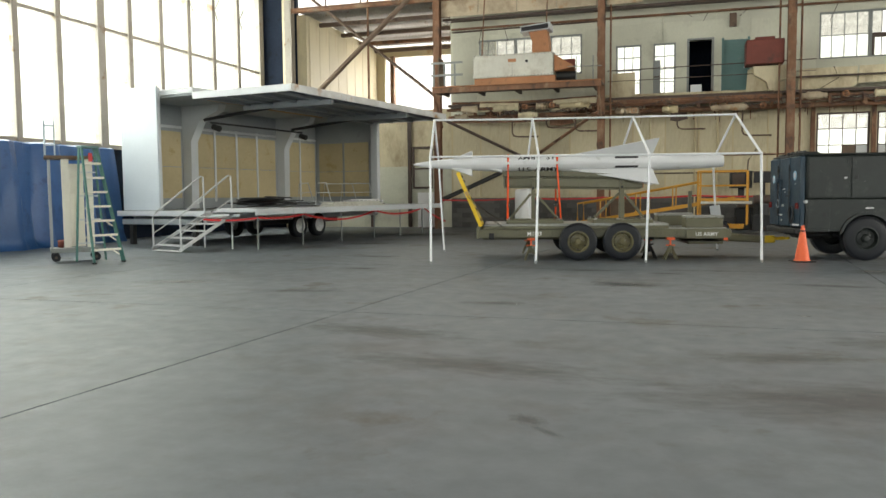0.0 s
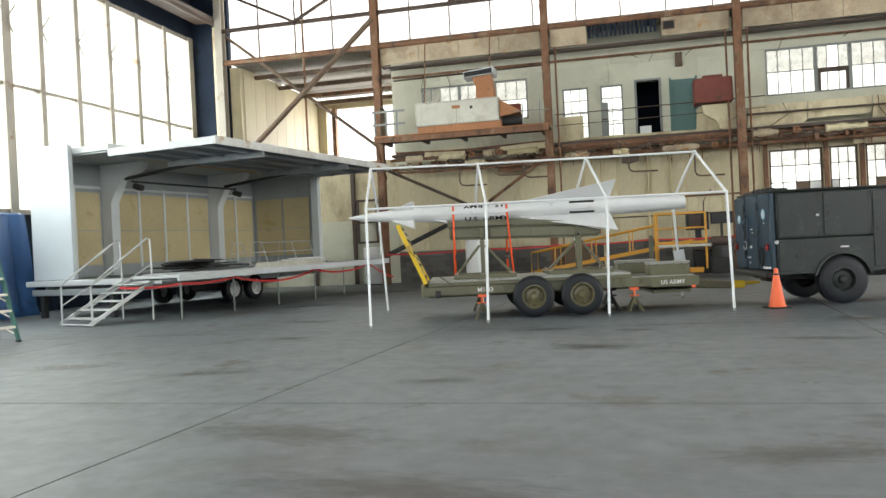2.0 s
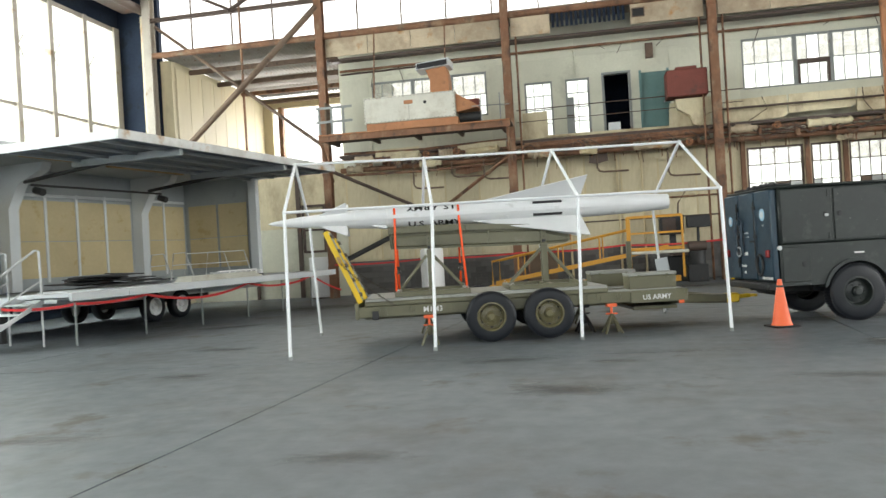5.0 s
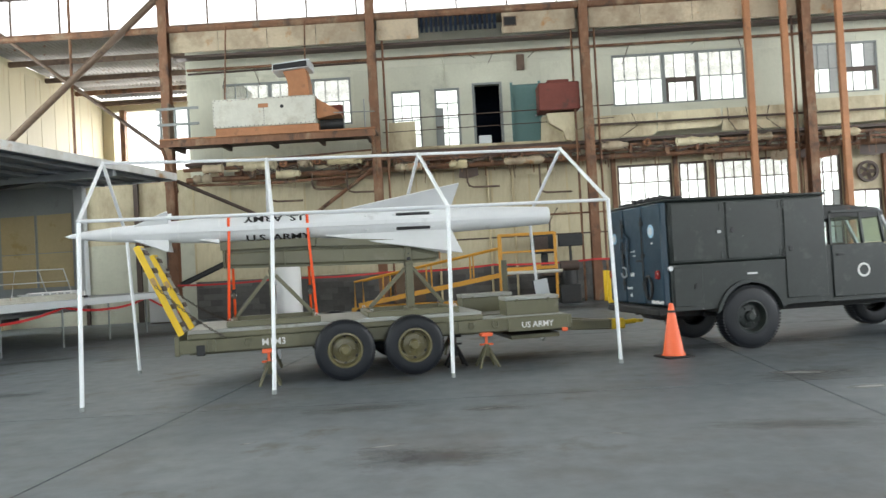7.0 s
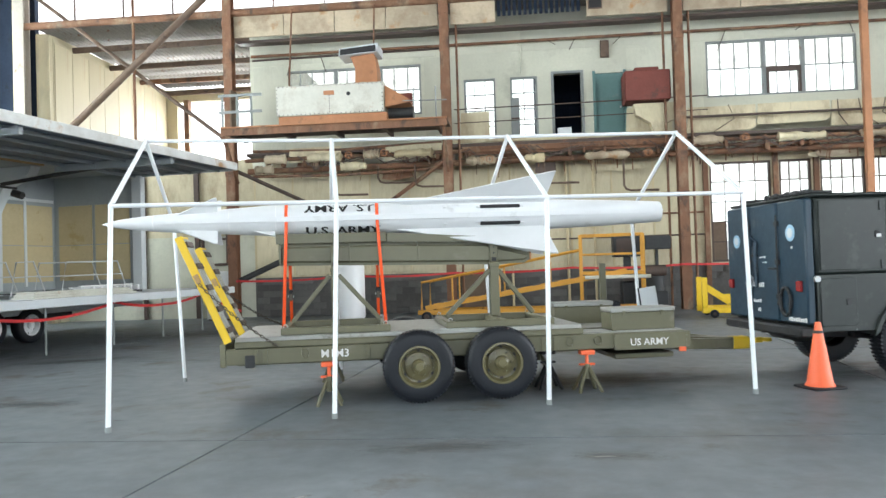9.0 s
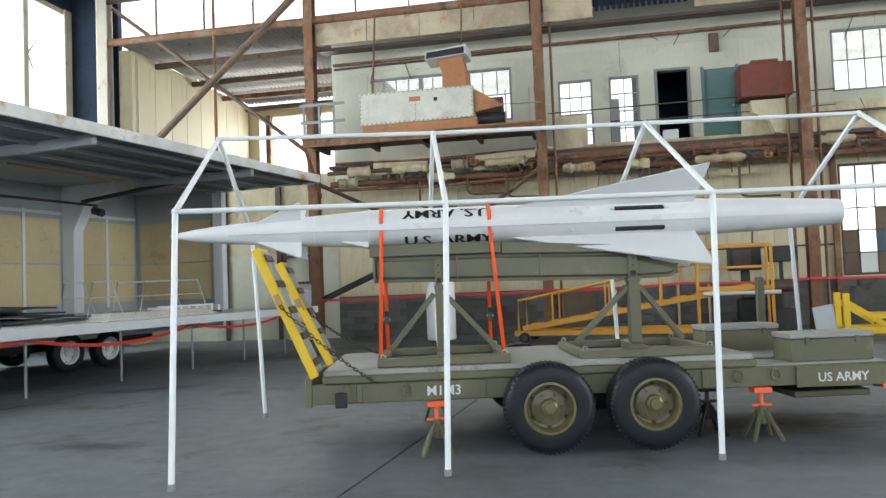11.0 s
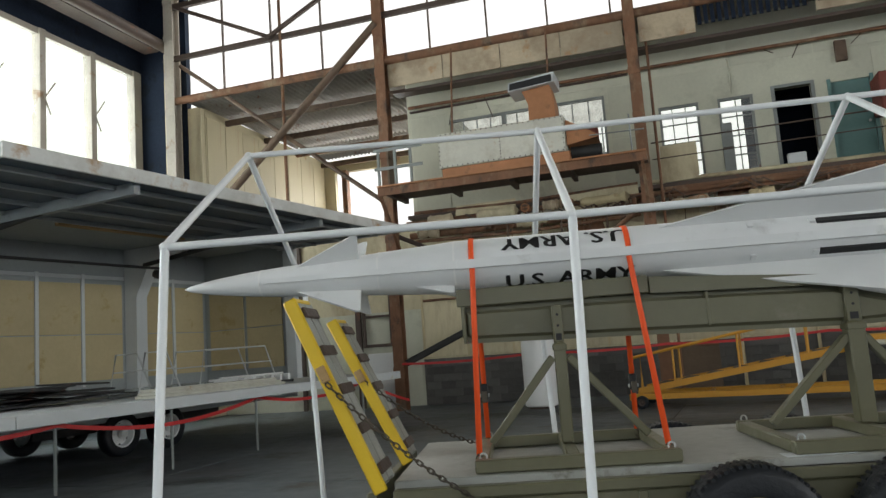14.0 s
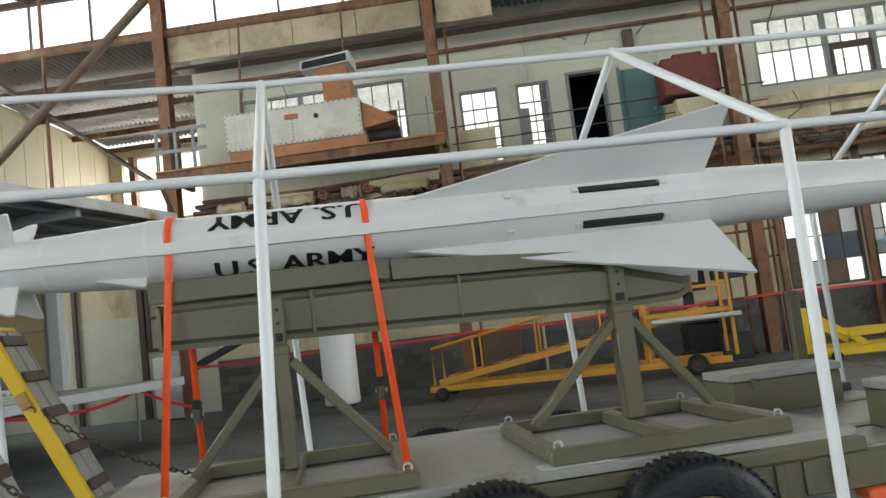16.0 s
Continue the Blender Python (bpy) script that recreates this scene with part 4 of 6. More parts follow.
def make_ramp(v, top):
    a, b = Vector((-1.975, 0, 0.715)), Vector(top)
    m, d = frame_between(a, b, (0, 1, 0))
    t = thing("loading_ramp", RIG @ pose(0, v, 0) @ m, "raised loading ramp with yellow sides and grey treads", "ramp", "raised trailer ramps")
    # local: x across the trailer axis direction, y along v, z up the ramp
    part("side_channel", box(B(), -0.035, 0.045, -0.185, -0.15, -0.02, d, 0.008), M["yellow"], t)
    part("side_channel", box(B(), -0.03, 0.04, 0.15, 0.185, 0.0, d - 0.02, 0.008), M["olive_deck"], t, "worn grey side channel")
    for y in (-0.135, 0.015):
        part("tread_bar", box(B(), 0.0, 0.042, y, y + 0.12, 0.02, d - 0.03, 0.004), M["olive_deck"], t, "worn grey tread bar")
    part("top_lip", box(B(), -0.03, 0.042, -0.148, 0.148, d - 0.028, d - 0.002, 0.004), M["yellow"], t)
    for k in range(5):
        z = 0.1 + k * (d - 0.2) / 4
        part("cleat", box(B(), 0.043, 0.062, -0.148, 0.148, z - 0.032, z + 0.032, 0.005), M["darksteel"], t, "dark steel cleat")
    bm = B()
    box(bm, -0.02, 0.03, -0.215, -0.186, d * 0.56, d * 0.64, 0.004)
    part("lug", bm, M["plywood"], t, "rusty chain lug")
    return t


make_ramp(-0.78, (-2.445, 0, 1.81))
make_ramp(0.28, (-2.455, 0, 1.72))


def make_chain(p, q, sag, name="chain"):
    p, q = Vector(p), Vector(q)
    n = int((q - p).length / 0.04)
    bm = B()
    for i in range(n):
        f = (i + 0.5) / n
        c = p.lerp(q, f) + Vector((0, 0, -sag * 4 * f * (1 - f)))
        f2 = f + 0.01
        c2 = p.lerp(q, f2) + Vector((0, 0, -sag * 4 * f2 * (1 - f2)))
        m, _ = frame_between(c, c2)
        m = m @ Matrix.Rotation((i % 2) * math.pi / 2, 4, "Z")
        ring = [m @ Vector((0.012 * math.cos(a), 0, 0.028 * math.sin(a))) for a in [k * math.tau / 8 for k in range(9)]]
        tube(bm, ring, 0.005, 5)
    return solid(name, bm, M["chain"], "dark steel chain from the ramp to the trailer deck", "chain", "ramp chains", m=RIG)


make_chain((-2.27, -0.98, 1.36), (-1.45, -0.93, 0.64), 0.05)
make_chain((-2.24, 0.08, 1.3), (-1.5, 0.5, 0.76), 0.06)


def make_strap(s, lean):
    t = thing("tie_down_strap", RIG @ pose(s, 0, AX), "orange ratchet strap over the missile", "strap", "orange tie-down straps")
    R, w = 0.195, 0.018
    pts = [(-R * math.cos(a), R * math.sin(a)) for a in [radians(d) for d in range(-14, 195, 12)]]
    pts = [(-0.62, 0.72 - AX + 0.1)] + pts + [(0.27, 0.72 - AX + 0.1)]
    bm = B()
    vs = []
    for i, (y, z) in enumerate(pts):
        x = lean if i == 0 else 0.0
        vs.append([bm.verts.new((x + sx * w, y, z)) for sx in (-1, 1)])
    for a, b in zip(vs, vs[1:]):
        bm.faces.new((a[0], a[1], b[1], b[0]))
    st = part("webbing", bm, M["orange"], t)
    md = st.modifiers.new("thick", "SOLIDIFY")
    md.thickness = 0.004
    part("ratchet", box(B(), -0.026, 0.026, 0.2, 0.245, -0.93, -0.82, 0.008), M["black"], t, "black ratchet body")
    part("ratchet_handle", box(B(), -0.02, 0.02, 0.18, 0.199, -0.95, -0.87, 0.004), M["chain"], t, "worn steel ratchet handle")
    part("ratchet_spool", rod(B(), (-0.034, 0.22, -0.9), (0.034, 0.22, -0.9), 0.013, 10), M["galv"], t, "bright spool")
    part("strap_hook", tube(B(), [(0.0, 0.265, -1.2), (0.012, 0.265, -1.235), (0.0, 0.265, -1.26), (-0.014, 0.265, -1.24)], 0.008, 6), M["chain"], t, "steel hook")
    bm = B()
    tube(bm, [(lean + 0.02 * math.cos(a), -0.62, 0.72 - AX + 0.085 + 0.025 * math.sin(a)) for a in [j * math.pi / 5 for j in range(-2, 8)]], 0.006, 6)
    part("hook", bm, M["chain"], t, "steel hook")
    return t


make_strap(-1.40, -0.02)
make_strap(-0.36, 0.05)


def make_jack(s, v, h=0.45, oc=True):
    t = thing("jack_stand", RIG @ pose(s, v, 0), "olive jack stand with an orange screw head" if oc else "black steel jack stand under the trailer", "jack stand", "jack stands under the trailer")
    for k in range(4):
        a = k * math.pi / 2 + math.pi / 4
        part("leg", bar(B(), (0.18 * math.cos(a), 0.18 * math.sin(a), 0.0), (0.03 * math.cos(a), 0.03 * math.sin(a), 0.26), 0.03, 0.03, 0.004), M["olive" if oc else "black"], t)
    part("sleeve", rod(B(), (0, 0, 0.14), (0, 0, 0.3), 0.035, 10), M["olive" if oc else "black"], t)
    part("screw", rod(B(), (0, 0, 0.3), (0, 0, h - 0.05), 0.02, 8), M["cone"] if oc else M["darksteel"], t, "screw")
    part("collar", box(B(), -0.09, 0.09, -0.015, 0.015, 0.285, 0.31, 0.006), M["cone" if oc else "black"], t, "handle bar")
    part("head", box(B(), -0.08, 0.08, -0.06, 0.06, h - 0.05, h, 0.008), M["cone" if oc else "black"], t, "head plate")
    return t


make_jack(-0.94, -0.87, 0.455)
make_jack(1.88, -0.87, 0.455)
make_jack(1.75, 0.87, 0.455)
make_jack(1.52, -0.55, 0.44, False)
make_jack(-0.94, 0.87, 0.455)


def make_crate(m, L, W, H, label):
    t = thing("ammunition_box", m, label, "box", "olive boxes on the trailer")
    part("body", box(B(), 0, L, 0, W, 0, H * 0.8, 0.008), M["olive"], t)
    part("lid", box(B(), -0.008, L + 0.008, -0.008, W + 0.008, H * 0.8 + 0.003, H, 0.008), M["olive_deck"], t, "faded grey-olive lid")
    for x in (L * 0.2, L * 0.8):
        part("hasp", box(B(), x - 0.02, x + 0.02, -0.014, -0.001, H * 0.62, H * 0.86, 0.003), M["olive"], t)
    return t


make_crate(RIG @ pose(2.2, -0.8, 0.645), 0.74, 0.36, 0.25, "olive drab steel box with a flat lid on the trailer")
make_crate(RIG @ pose(1.86, 0.36, 0.645), 0.76, 0.38, 0.27, "long olive drab box on the trailer deck")
t = thing("sign_board", RIG @ pose(3.0, 0.28, 0.645, 0, -8, 0), "small pale board with a dark edge standing on the trailer", "sign")
part("board", box(B(), 0, 0.22, -0.012, 0.012, 0.0, 0.42, 0.004), M["lightgrey"], t)
part("edge", box(B(), -0.012, -0.001, -0.014, 0.014, 0.0, 0.43, 0.003), M["black"], t, "dark edge strip")
t = thing("stake_post", RIG @ pose(2.66, 0.84, 0.645), "upright olive steel stake on the trailer edge", "post")
part("post", box(B(), -0.04, 0.04, -0.03, 0.03, 0, 0.75, 0.006), M["olive"], t)
part("rail", box(B(), 0.045, 0.33, -0.03, 0.03, 0, 0.06, 0.006), M["olive"], t)
bm = box(B(), 0.28, 0.66, -0.83, -0.7, 0.7435, 0.746)
solid("paper_sheet", bm, M["lightgrey"], "pale flat sheet lying on the trailer deck", "sheet", m=RIG)

# ---- canopy frame over the trailer ----


def make_canopy():
    t = thing("canopy_frame", pose(-4.97, 14.88, 0), "bare white tubular canopy frame with peaked roof", "canopy frame")
    o = Vector((-4.97, 14.88, 0))
    feet = [Vector(p) for p in ((-4.97, 14.88, 0), (-2.98, 15.41, 0), (-0.91, 15.99, 0), (1.24, 16.44, 0))]
    eave = [Vector(p) for p in ((-5.06, 15.18, 2.11), (-2.975, 15.72, 2.11), (-0.86, 16.09, 2.105), (1.20, 16.48, 2.105))]
    apex = [Vector(p) for p in ((-5.42, 16.64, 2.98), (-3.36, 17.18, 2.98), (-1.26, 17.53, 2.983), (0.82, 17.88, 2.988))]
    back = Vector((-0.66, 3.12, 0))
    r = 0.024
    for f, e, a in zip(feet, eave, apex):
        e2 = Vector((2 * a.x - e.x, 2 * a.y - e.y, e.z))
        f2 = f + back
        part("leg", rod(B(), f - o, e - o, r, 12), M["tube"], t)
        part("leg", rod(B(), f2 - o, e2 - o, r, 12), M["tube"], t)
        part("rafter", rod(B(), e - o, a - o, r, 12), M["tube"], t)
        part("rafter", rod(B(), e2 - o, a - o, r, 12), M["tube"], t)
        for f_, e_ in ((f, e), (f2, e2)):
            bm = B()
            rod(bm, f_ - o, f_ - o + Vector((0, 0, 0.05)), r * 1.2, 12)
            part("foot_cap", bm, M["greyframe"], t, "grey rubber foot cap")
        for p in (e, a, e2):
            bm = B()
            bmesh.ops.create_icosphere(bm, subdivisions=2, radius=r * 1.25, matrix=Matrix.Translation(p - o))
            part("joint", bm, M["tube"], t)
    for i in range(3):
        e2 = [2 * apex[k] - eave[k] for k in (i, i + 1)]
        for k in (0, 1):
            e2[k].z = 2.108
        part("eave_rail", rod(B(), eave[i] - o, eave[i + 1] - o, r * 0.9, 12), M["tube"], t)
        part("eave_rail", rod(B(), e2[0] - o, e2[1] - o, r * 0.9, 12), M["tube"], t)
        part("ridge_rail", rod(B(), apex[i] - o, apex[i + 1] - o, r * 0.9, 12), M["tube"], t)
    return t


make_canopy()

# ---- utility truck ----
TRUCK = pose(3.18 - 0.85 * math.sin(radians(11)), 17.2 + 0.85 * math.cos(radians(11)), 0, 0, 0, 11)


def make_truck():
    t = thing("utility_truck", TRUCK, "dark grey-green military utility truck with a box body", "truck")
    g, rb = M["truck"], M["truck_rear"]
    # service body: lower boxes with wheel arch, upper cabinet
    for y, s in ((-0.93, -1), (0.55, 1)):
        bm = B()
        arch = [(0.5 * math.cos(a), 0.44 + 0.5 * math.sin(a)) for a in [radians(d) for d in range(170, 9, -16)]]
        prism(bm, [(-1.15, 0.58), (-0.5, 0.58)] + arch + [(0.5, 0.58), (1.2, 0.58), (1.2, 1.2), (-1.15, 1.2)], "y", y, y + 0.38)
        part("body_side", bm, g, t)
        bm = B()
        pts = [(0.52 * math.cos(a), 0.44 + 0.52 * math.sin(a)) for a in [radians(d) for d in range(172, 7, -12)]]
        pts2 = [(0.47 * math.cos(a), 0.44 + 0.47 * math.sin(a)) for a in [radians(d) for d in range(8, 173, 12)]]
        y0 = y - 0.03 if s < 0 else y + 0.382
        prism(bm, pts + pts2, "y", y0, y0 + 0.028)
        part("arch_lip", bm, g, t)
    part("cabinet", box(B(), -1.15, 1.2, -0.93, 0.93, 1.204, 2.06, 0.03), g, t)
    part("roof_lip", box(B(), -1.2, 1.22, -0.95, 0.95, 2.062, 2.10, 0.015), g, t, "dull dented roof edge")
    part("bed_floor", box(B(), -1.15, 1.2, -0.54, 0.54, 0.62, 0.72, 0.01), g, t)
    # doors of the near and far side
    for y in (-0.947, 0.931):
        for x0, x1, z0, z1 in ((-1.11, -0.34, 1.25, 2.02), (-0.31, 0.50, 1.25, 2.02), (0.55, 1.17, 0.66, 2.02), (-1.12, -0.70, 0.64, 1.16)):
            d = part("side_door", box(B(), x0, x1, y, y + 0.016, z0, z1, 0.006), g, t)
            hx = x1 - 0.1 if x0 < -0.33 else x0 + 0.08
            hz = (z0 + z1) / 2
            part("door_handle", box(B(), hx - 0.03, hx + 0.03, y - 0.012 if y < 0 else y + 0.017, y - 0.001 if y < 0 else y + 0.028, hz - 0.035, hz + 0.035, 0.004), M["machine"], d, "dark latch")
        part("pull_latch", box(B(), -0.46, -0.4, y - 0.014 if y < 0 else y + 0.017, y - 0.001 if y < 0 else y + 0.03, 1.6, 1.64, 0.004), M["galv"], t, "bright worn latch")
        for x in (-0.4, 0.47, 0.53):
            for z in (1.3, 1.95):
                part("hinge", box(B(), x - 0.012, x + 0.012, y - 0.01, y - 0.001, z - 0.05, z + 0.05, 0.003), g, t)
    # rear doors
    for y0, y1 in ((-0.92, -0.34), (-0.32, 0.30), (0.32, 0.92)):
        d = part("rear_door", box(B(), -1.26, -1.16, y0, y1, 0.66, 2.05, 0.02), rb, t, "faded blue-grey rear door")
    for y in (-0.36, 0.32):
        bm = B()
        rod(bm, (-1.285, y, 0.85), (-1.285, y, 1.9), 0.012, 8)
        for z in (0.95, 1.35, 1.8):
            box(bm, -1.3, -1.262, y - 0.03, y + 0.03, z - 0.03, z + 0.03, 0.005)
        part("latch_rod", bm, M["machine"], t, "dark latch rod")
    bm = tube(B(), [(-1.29, 0.36, 1.1), (-1.3, 0.37, 1.45), (-1.29, 0.34, 1.62), (-1.29, 0.25, 1.56), (-1.3, 0.2, 1.66), (-1.29, 0.12, 1.6), (-1.3, 0.14, 1.3), (-1.29, 0.13, 1.05)], 0.022, 8)
    part("hose", bm, M["bluedark"], t, "looped blue-grey hose")
    bm = tube(B(), [(-1.285, 0.31 + 0.09 * math.cos(a), 1.11 + 0.075 * math.sin(a)) for a in [j * math.tau / 16 for j in range(17)]], 0.014, 6)
    part("ring_handle", bm, M["grey"], t, "worn ring handle")
    bm = tube(B(), [(-1.29, -0.52 + 0.11 * math.cos(a), 0.9 + 0.16 * math.sin(a)) for a in [j * math.tau / 16 for j in range(17)]], 0.02, 6)
    part("cable_loop", bm, M["machine"], t, "dark hanging cable loop")
    for y0, y1, z in ((0.36, 0.24, 1.62), (0.26, 0.12, 1.42), (-0.14, -0.3, 1.26)):
        part("clip", box(B(), -1.285, -1.262, min(y0, y1), max(y0, y1), z, z + 0.03, 0.004), M["machine"], t)
    rnd = random.Random(21)
    bm = B()
    for k in range(26):
        y = -0.9 + k * 0.036
        r = rnd.uniform(0.02, 0.045)
        bmesh.ops.create_icosphere(bm, subdivisions=1, radius=r, matrix=pose(-1.16 + rnd.uniform(-0.04, 0.04), y, 2.11 + r * 0.4))
    part("canvas_roll", bm, M["machine"], t, "rumpled dark canvas along the roof edge")
    for y0, y1 in ((0.28, 0.62), (-0.9, -0.55)):
        part("roof_patch", box(B(), -1.19, -0.9, y0, y1, 2.101, 2.135, 0.012), M["machine"], t, "dark roof patch")
    for y, z, r in ((-0.62, 1.68, 0.095), (0.66, 1.62, 0.085)):
        bm = lathe(B(), [(0, 0), (r, 0), (r, 0.004), (0, 0.004)], pose(-1.2605, y, z, 0, -90, 0), 24)
        part("roundel", bm, M["lightblue"], t, "pale blue round emblem")
        bm = lathe(B(), [(0, 0), (r * 0.6, 0), (r * 0.6, 0.003), (0, 0.003)], pose(-1.266, y, z, 0, -90, 0), 20)
        part("roundel_centre", bm, M["lightgrey"], t)
    for y in (-0.8, 0.8):
        part("tail_lamp", box(B(), -1.3, -1.262, y - 0.05, y + 0.05, 1.02, 1.14, 0.01), M["lens_red"], t, "red tail lamp")
    part("rear_bumper", box(B(), -1.34, -1.18, -0.9, 0.9, 0.52, 0.63, 0.02), M["machine"], t)
    for y0, y1, z0, z1 in ((0.17, 0.29, 1.05, 1.12), (0.0, 0.14, 1.05, 1.11), (0.08, 0.28, 0.86, 0.9), (0.1, 0.17, 0.75, 0.8), (-0.9, -0.52, 0.68, 0.73), (-0.06, 0.1, 1.4, 1.43), (-0.08, 0.04, 1.34, 1.36), (-0.66, -0.62, 1.5, 1.53)):
        bm = B()
        n_ = max(2, int((y1 - y0) / 0.045))
        for k in range(n_):
            w_ = (y1 - y0) / n_
            box(bm, -1.2655, -1.2625, y0 + k * w_, y0 + k * w_ + w_ * 0.75, z0 + 0.005 * (k % 2), z1 - 0.006 * (k % 3))
        part("stencil_mark", bm, M["letter_white"], t, "worn white stencil mark")
    part("stencil_bar", box(B(), -0.05, 0.1, -0.962, -0.959, 1.02, 1.045), M["letter_white"], t, "small white stencil")
    # chassis
    for y in (-0.4, 0.4):
        part("chassis_rail", box(B(), -1.1, 3.7, y - 0.04, y + 0.04, 0.46, 0.58, 0.01), M["machine"], t)
    for x in (0, 3.2):
        part("axle", rod(B(), (x, -0.8, 0.44), (x, 0.8, 0.44), 0.06), M["machine"], t)
        for y, sd in ((-0.82, -1), (0.82, 1)):
            make_wheel(t, x, y, sd, 0.44, 0.25, g, 0.215, lugs=0.008)
    part("fuel_tank", box(B(), -1.0, -0.55, -0.2, 0.5, 0.4, 0.575, 0.05), M["machine"], t, "dark tank under the body")
    part("inner_arch", box(B(), -0.5, 0.5, -0.54, 0.54, 0.45, 0.615, 0.02), M["black"], t)
    # cab
    bm = B()
    prism(bm, [(1.24, 0.56), (2.55, 0.56), (2.55, 1.32), (1.24, 1.36)], "y", -0.82, 0.82)
    part("cab_body", bm, g, t)
    for y in (-0.84, 0.821):
        d = part("cab_door", box(B(), 1.34, 2.18, y, y + 0.019, 0.62, 1.36, 0.01), g, t)
        part("door_handle", box(B(), 1.4, 1.52, y - 0.02 if y < 0 else y + 0.02, y - 0.001 if y < 0 else y + 0.04, 1.2, 1.23, 0.004), M["machine"], d)
        bm = B()
        y_ = y + 0.0
        for a, b in (((1.34, 1.36), (1.36, 1.82)), ((1.86, 1.36), (1.83, 1.84)), ((1.36, 1.82), (2.14, 1.82)), ((2.2, 1.36), (2.14, 1.82))):
            bar(bm, (a[0], y_ * 0.97 + 0.01, a[1]), (b[0], y_ * 0.93, b[1]), 0.04, 0.045, 0.005, (0, 1, 0))
        part("window_frame", bm, g, t)
        bm = B()
        prism(bm, [(1.36, 1.37), (2.18, 1.37), (2.13, 1.81), (1.38, 1.81)], "y", y_ * 0.95, y_ * 0.95 + 0.004)
        p = part("side_glass", bm, M["carglass"], t, "clear side window")
        p.visible_shadow = False
    bm = B()
    prism(bm, [(1.22, 1.70), (1.24, 1.93), (1.6, 1.92), (2.1, 1.86), (2.24, 1.80), (2.2, 1.72), (1.9, 1.70), (1.6, 1.74)], "y", -0.8, 0.8)
    bmesh.ops.bevel(bm, geom=bm.edges[:], offset=0.02, segments=1, affect="EDGES")
    part("canvas_top", bm, M["machine"], t, "sagging dark canvas cab top")
    part("cab_back", box(B(), 1.222, 1.25, -0.78, 0.78, 1.36, 1.86, 0.01), M["machine"], t)
    bm = B()
    for y in (-0.76, 0, 0.76):
        bar(bm, (2.42, y, 1.3), (2.16, y, 1.84), 0.05, 0.04, 0.004)
    bar(bm, (2.42, -0.76, 1.3), (2.42, 0.76, 1.3), 0.05, 0.05)
    bar(bm, (2.16, -0.76, 1.84), (2.16, 0.76, 1.84), 0.05, 0.05)
    part("windscreen_frame", bm, M["lightgrey"], t, "worn pale windscreen frame")
    bm = B()
    v = [bm.verts.new(p) for p in ((2.41, -0.74, 1.32), (2.41, 0.74, 1.32), (2.165, 0.74, 1.82), (2.165, -0.74, 1.82))]
    bm.faces.new(v)
    p = part("windscreen", bm, M["carglass"], t)
    p.visible_shadow = False
    bm = B()
    prism(bm, [(2.5, 1.31), (2.9, 1.30), (3.6, 1.27), (3.82, 1.22), (3.86, 1.14), (3.86, 0.8), (2.5, 0.8)], "y", -0.56, 0.56)
    bmesh.ops.bevel(bm, geom=[e for e in bm.edges if e.verts[0].co.z > 1.1 and e.verts[1].co.z > 1.1], offset=0.05, segments=2, affect="EDGES")
    part("bonnet", bm, g, t)
    for y in (-0.90, 0.56):
        bm = B()
        arch = [(3.2 + 0.52 * math.cos(a), 0.47 + 0.52 * math.sin(a)) for a in [radians(d) for d in range(32, 168, 12)]]
        prism(bm, [(2.55, 0.58), (2.55, 1.14), (3.72, 1.12), (3.84, 1.06), (3.86, 0.98), (3.86, 0.74)] + arch + [(2.69, 0.58)], "y", y, y + 0.34)
        part("wing", bm, g, t)
    part("grille", box(B(), 3.862, 3.9, -0.55, 0.55, 0.72, 1.18, 0.01), M["machine"], t)
    for y in (-0.68, 0.68):
        part("headlamp", rod(B(), (3.82, y, 0.95), (3.9, y, 0.95), 0.09, 16), M["lightgrey"], t, "round headlamp")
    part("front_bumper", box(B(), 3.95, 4.15, -0.9, 0.9, 0.60, 0.76, 0.015), M["machine"], t)
    for y in (-0.4, 0.4):
        part("bumper_bracket", box(B(), 3.65, 3.96, y - 0.04, y + 0.04, 0.5, 0.7, 0.005), M["machine"], t)
    bm = lathe(B(), [(0, 0), (0.1, 0), (0.1, 0.004), (0, 0.004)], pose(1.82, -0.8415, 0.98, 90), 24)
    part("door_emblem", bm, M["letter_white"], t, "worn white round emblem")
    bm = lathe(B(), [(0, 0), (0.07, 0), (0.07, 0.003), (0, 0.003)], pose(1.82, -0.8465, 0.98, 90), 20)
    part("emblem_centre", bm, g, t)
    part("mirror_arm", bar(B(), (2.3, -0.82, 1.35), (2.35, -1.0, 1.6), 0.015, 0.015), M["machine"], t)
    part("filler_cap", rod(B(), (-1.17, -0.945, 1.16), (-1.17, -0.985, 1.16), 0.035, 12), M["galv"], t, "bright filler cap")
    return t


make_truck()


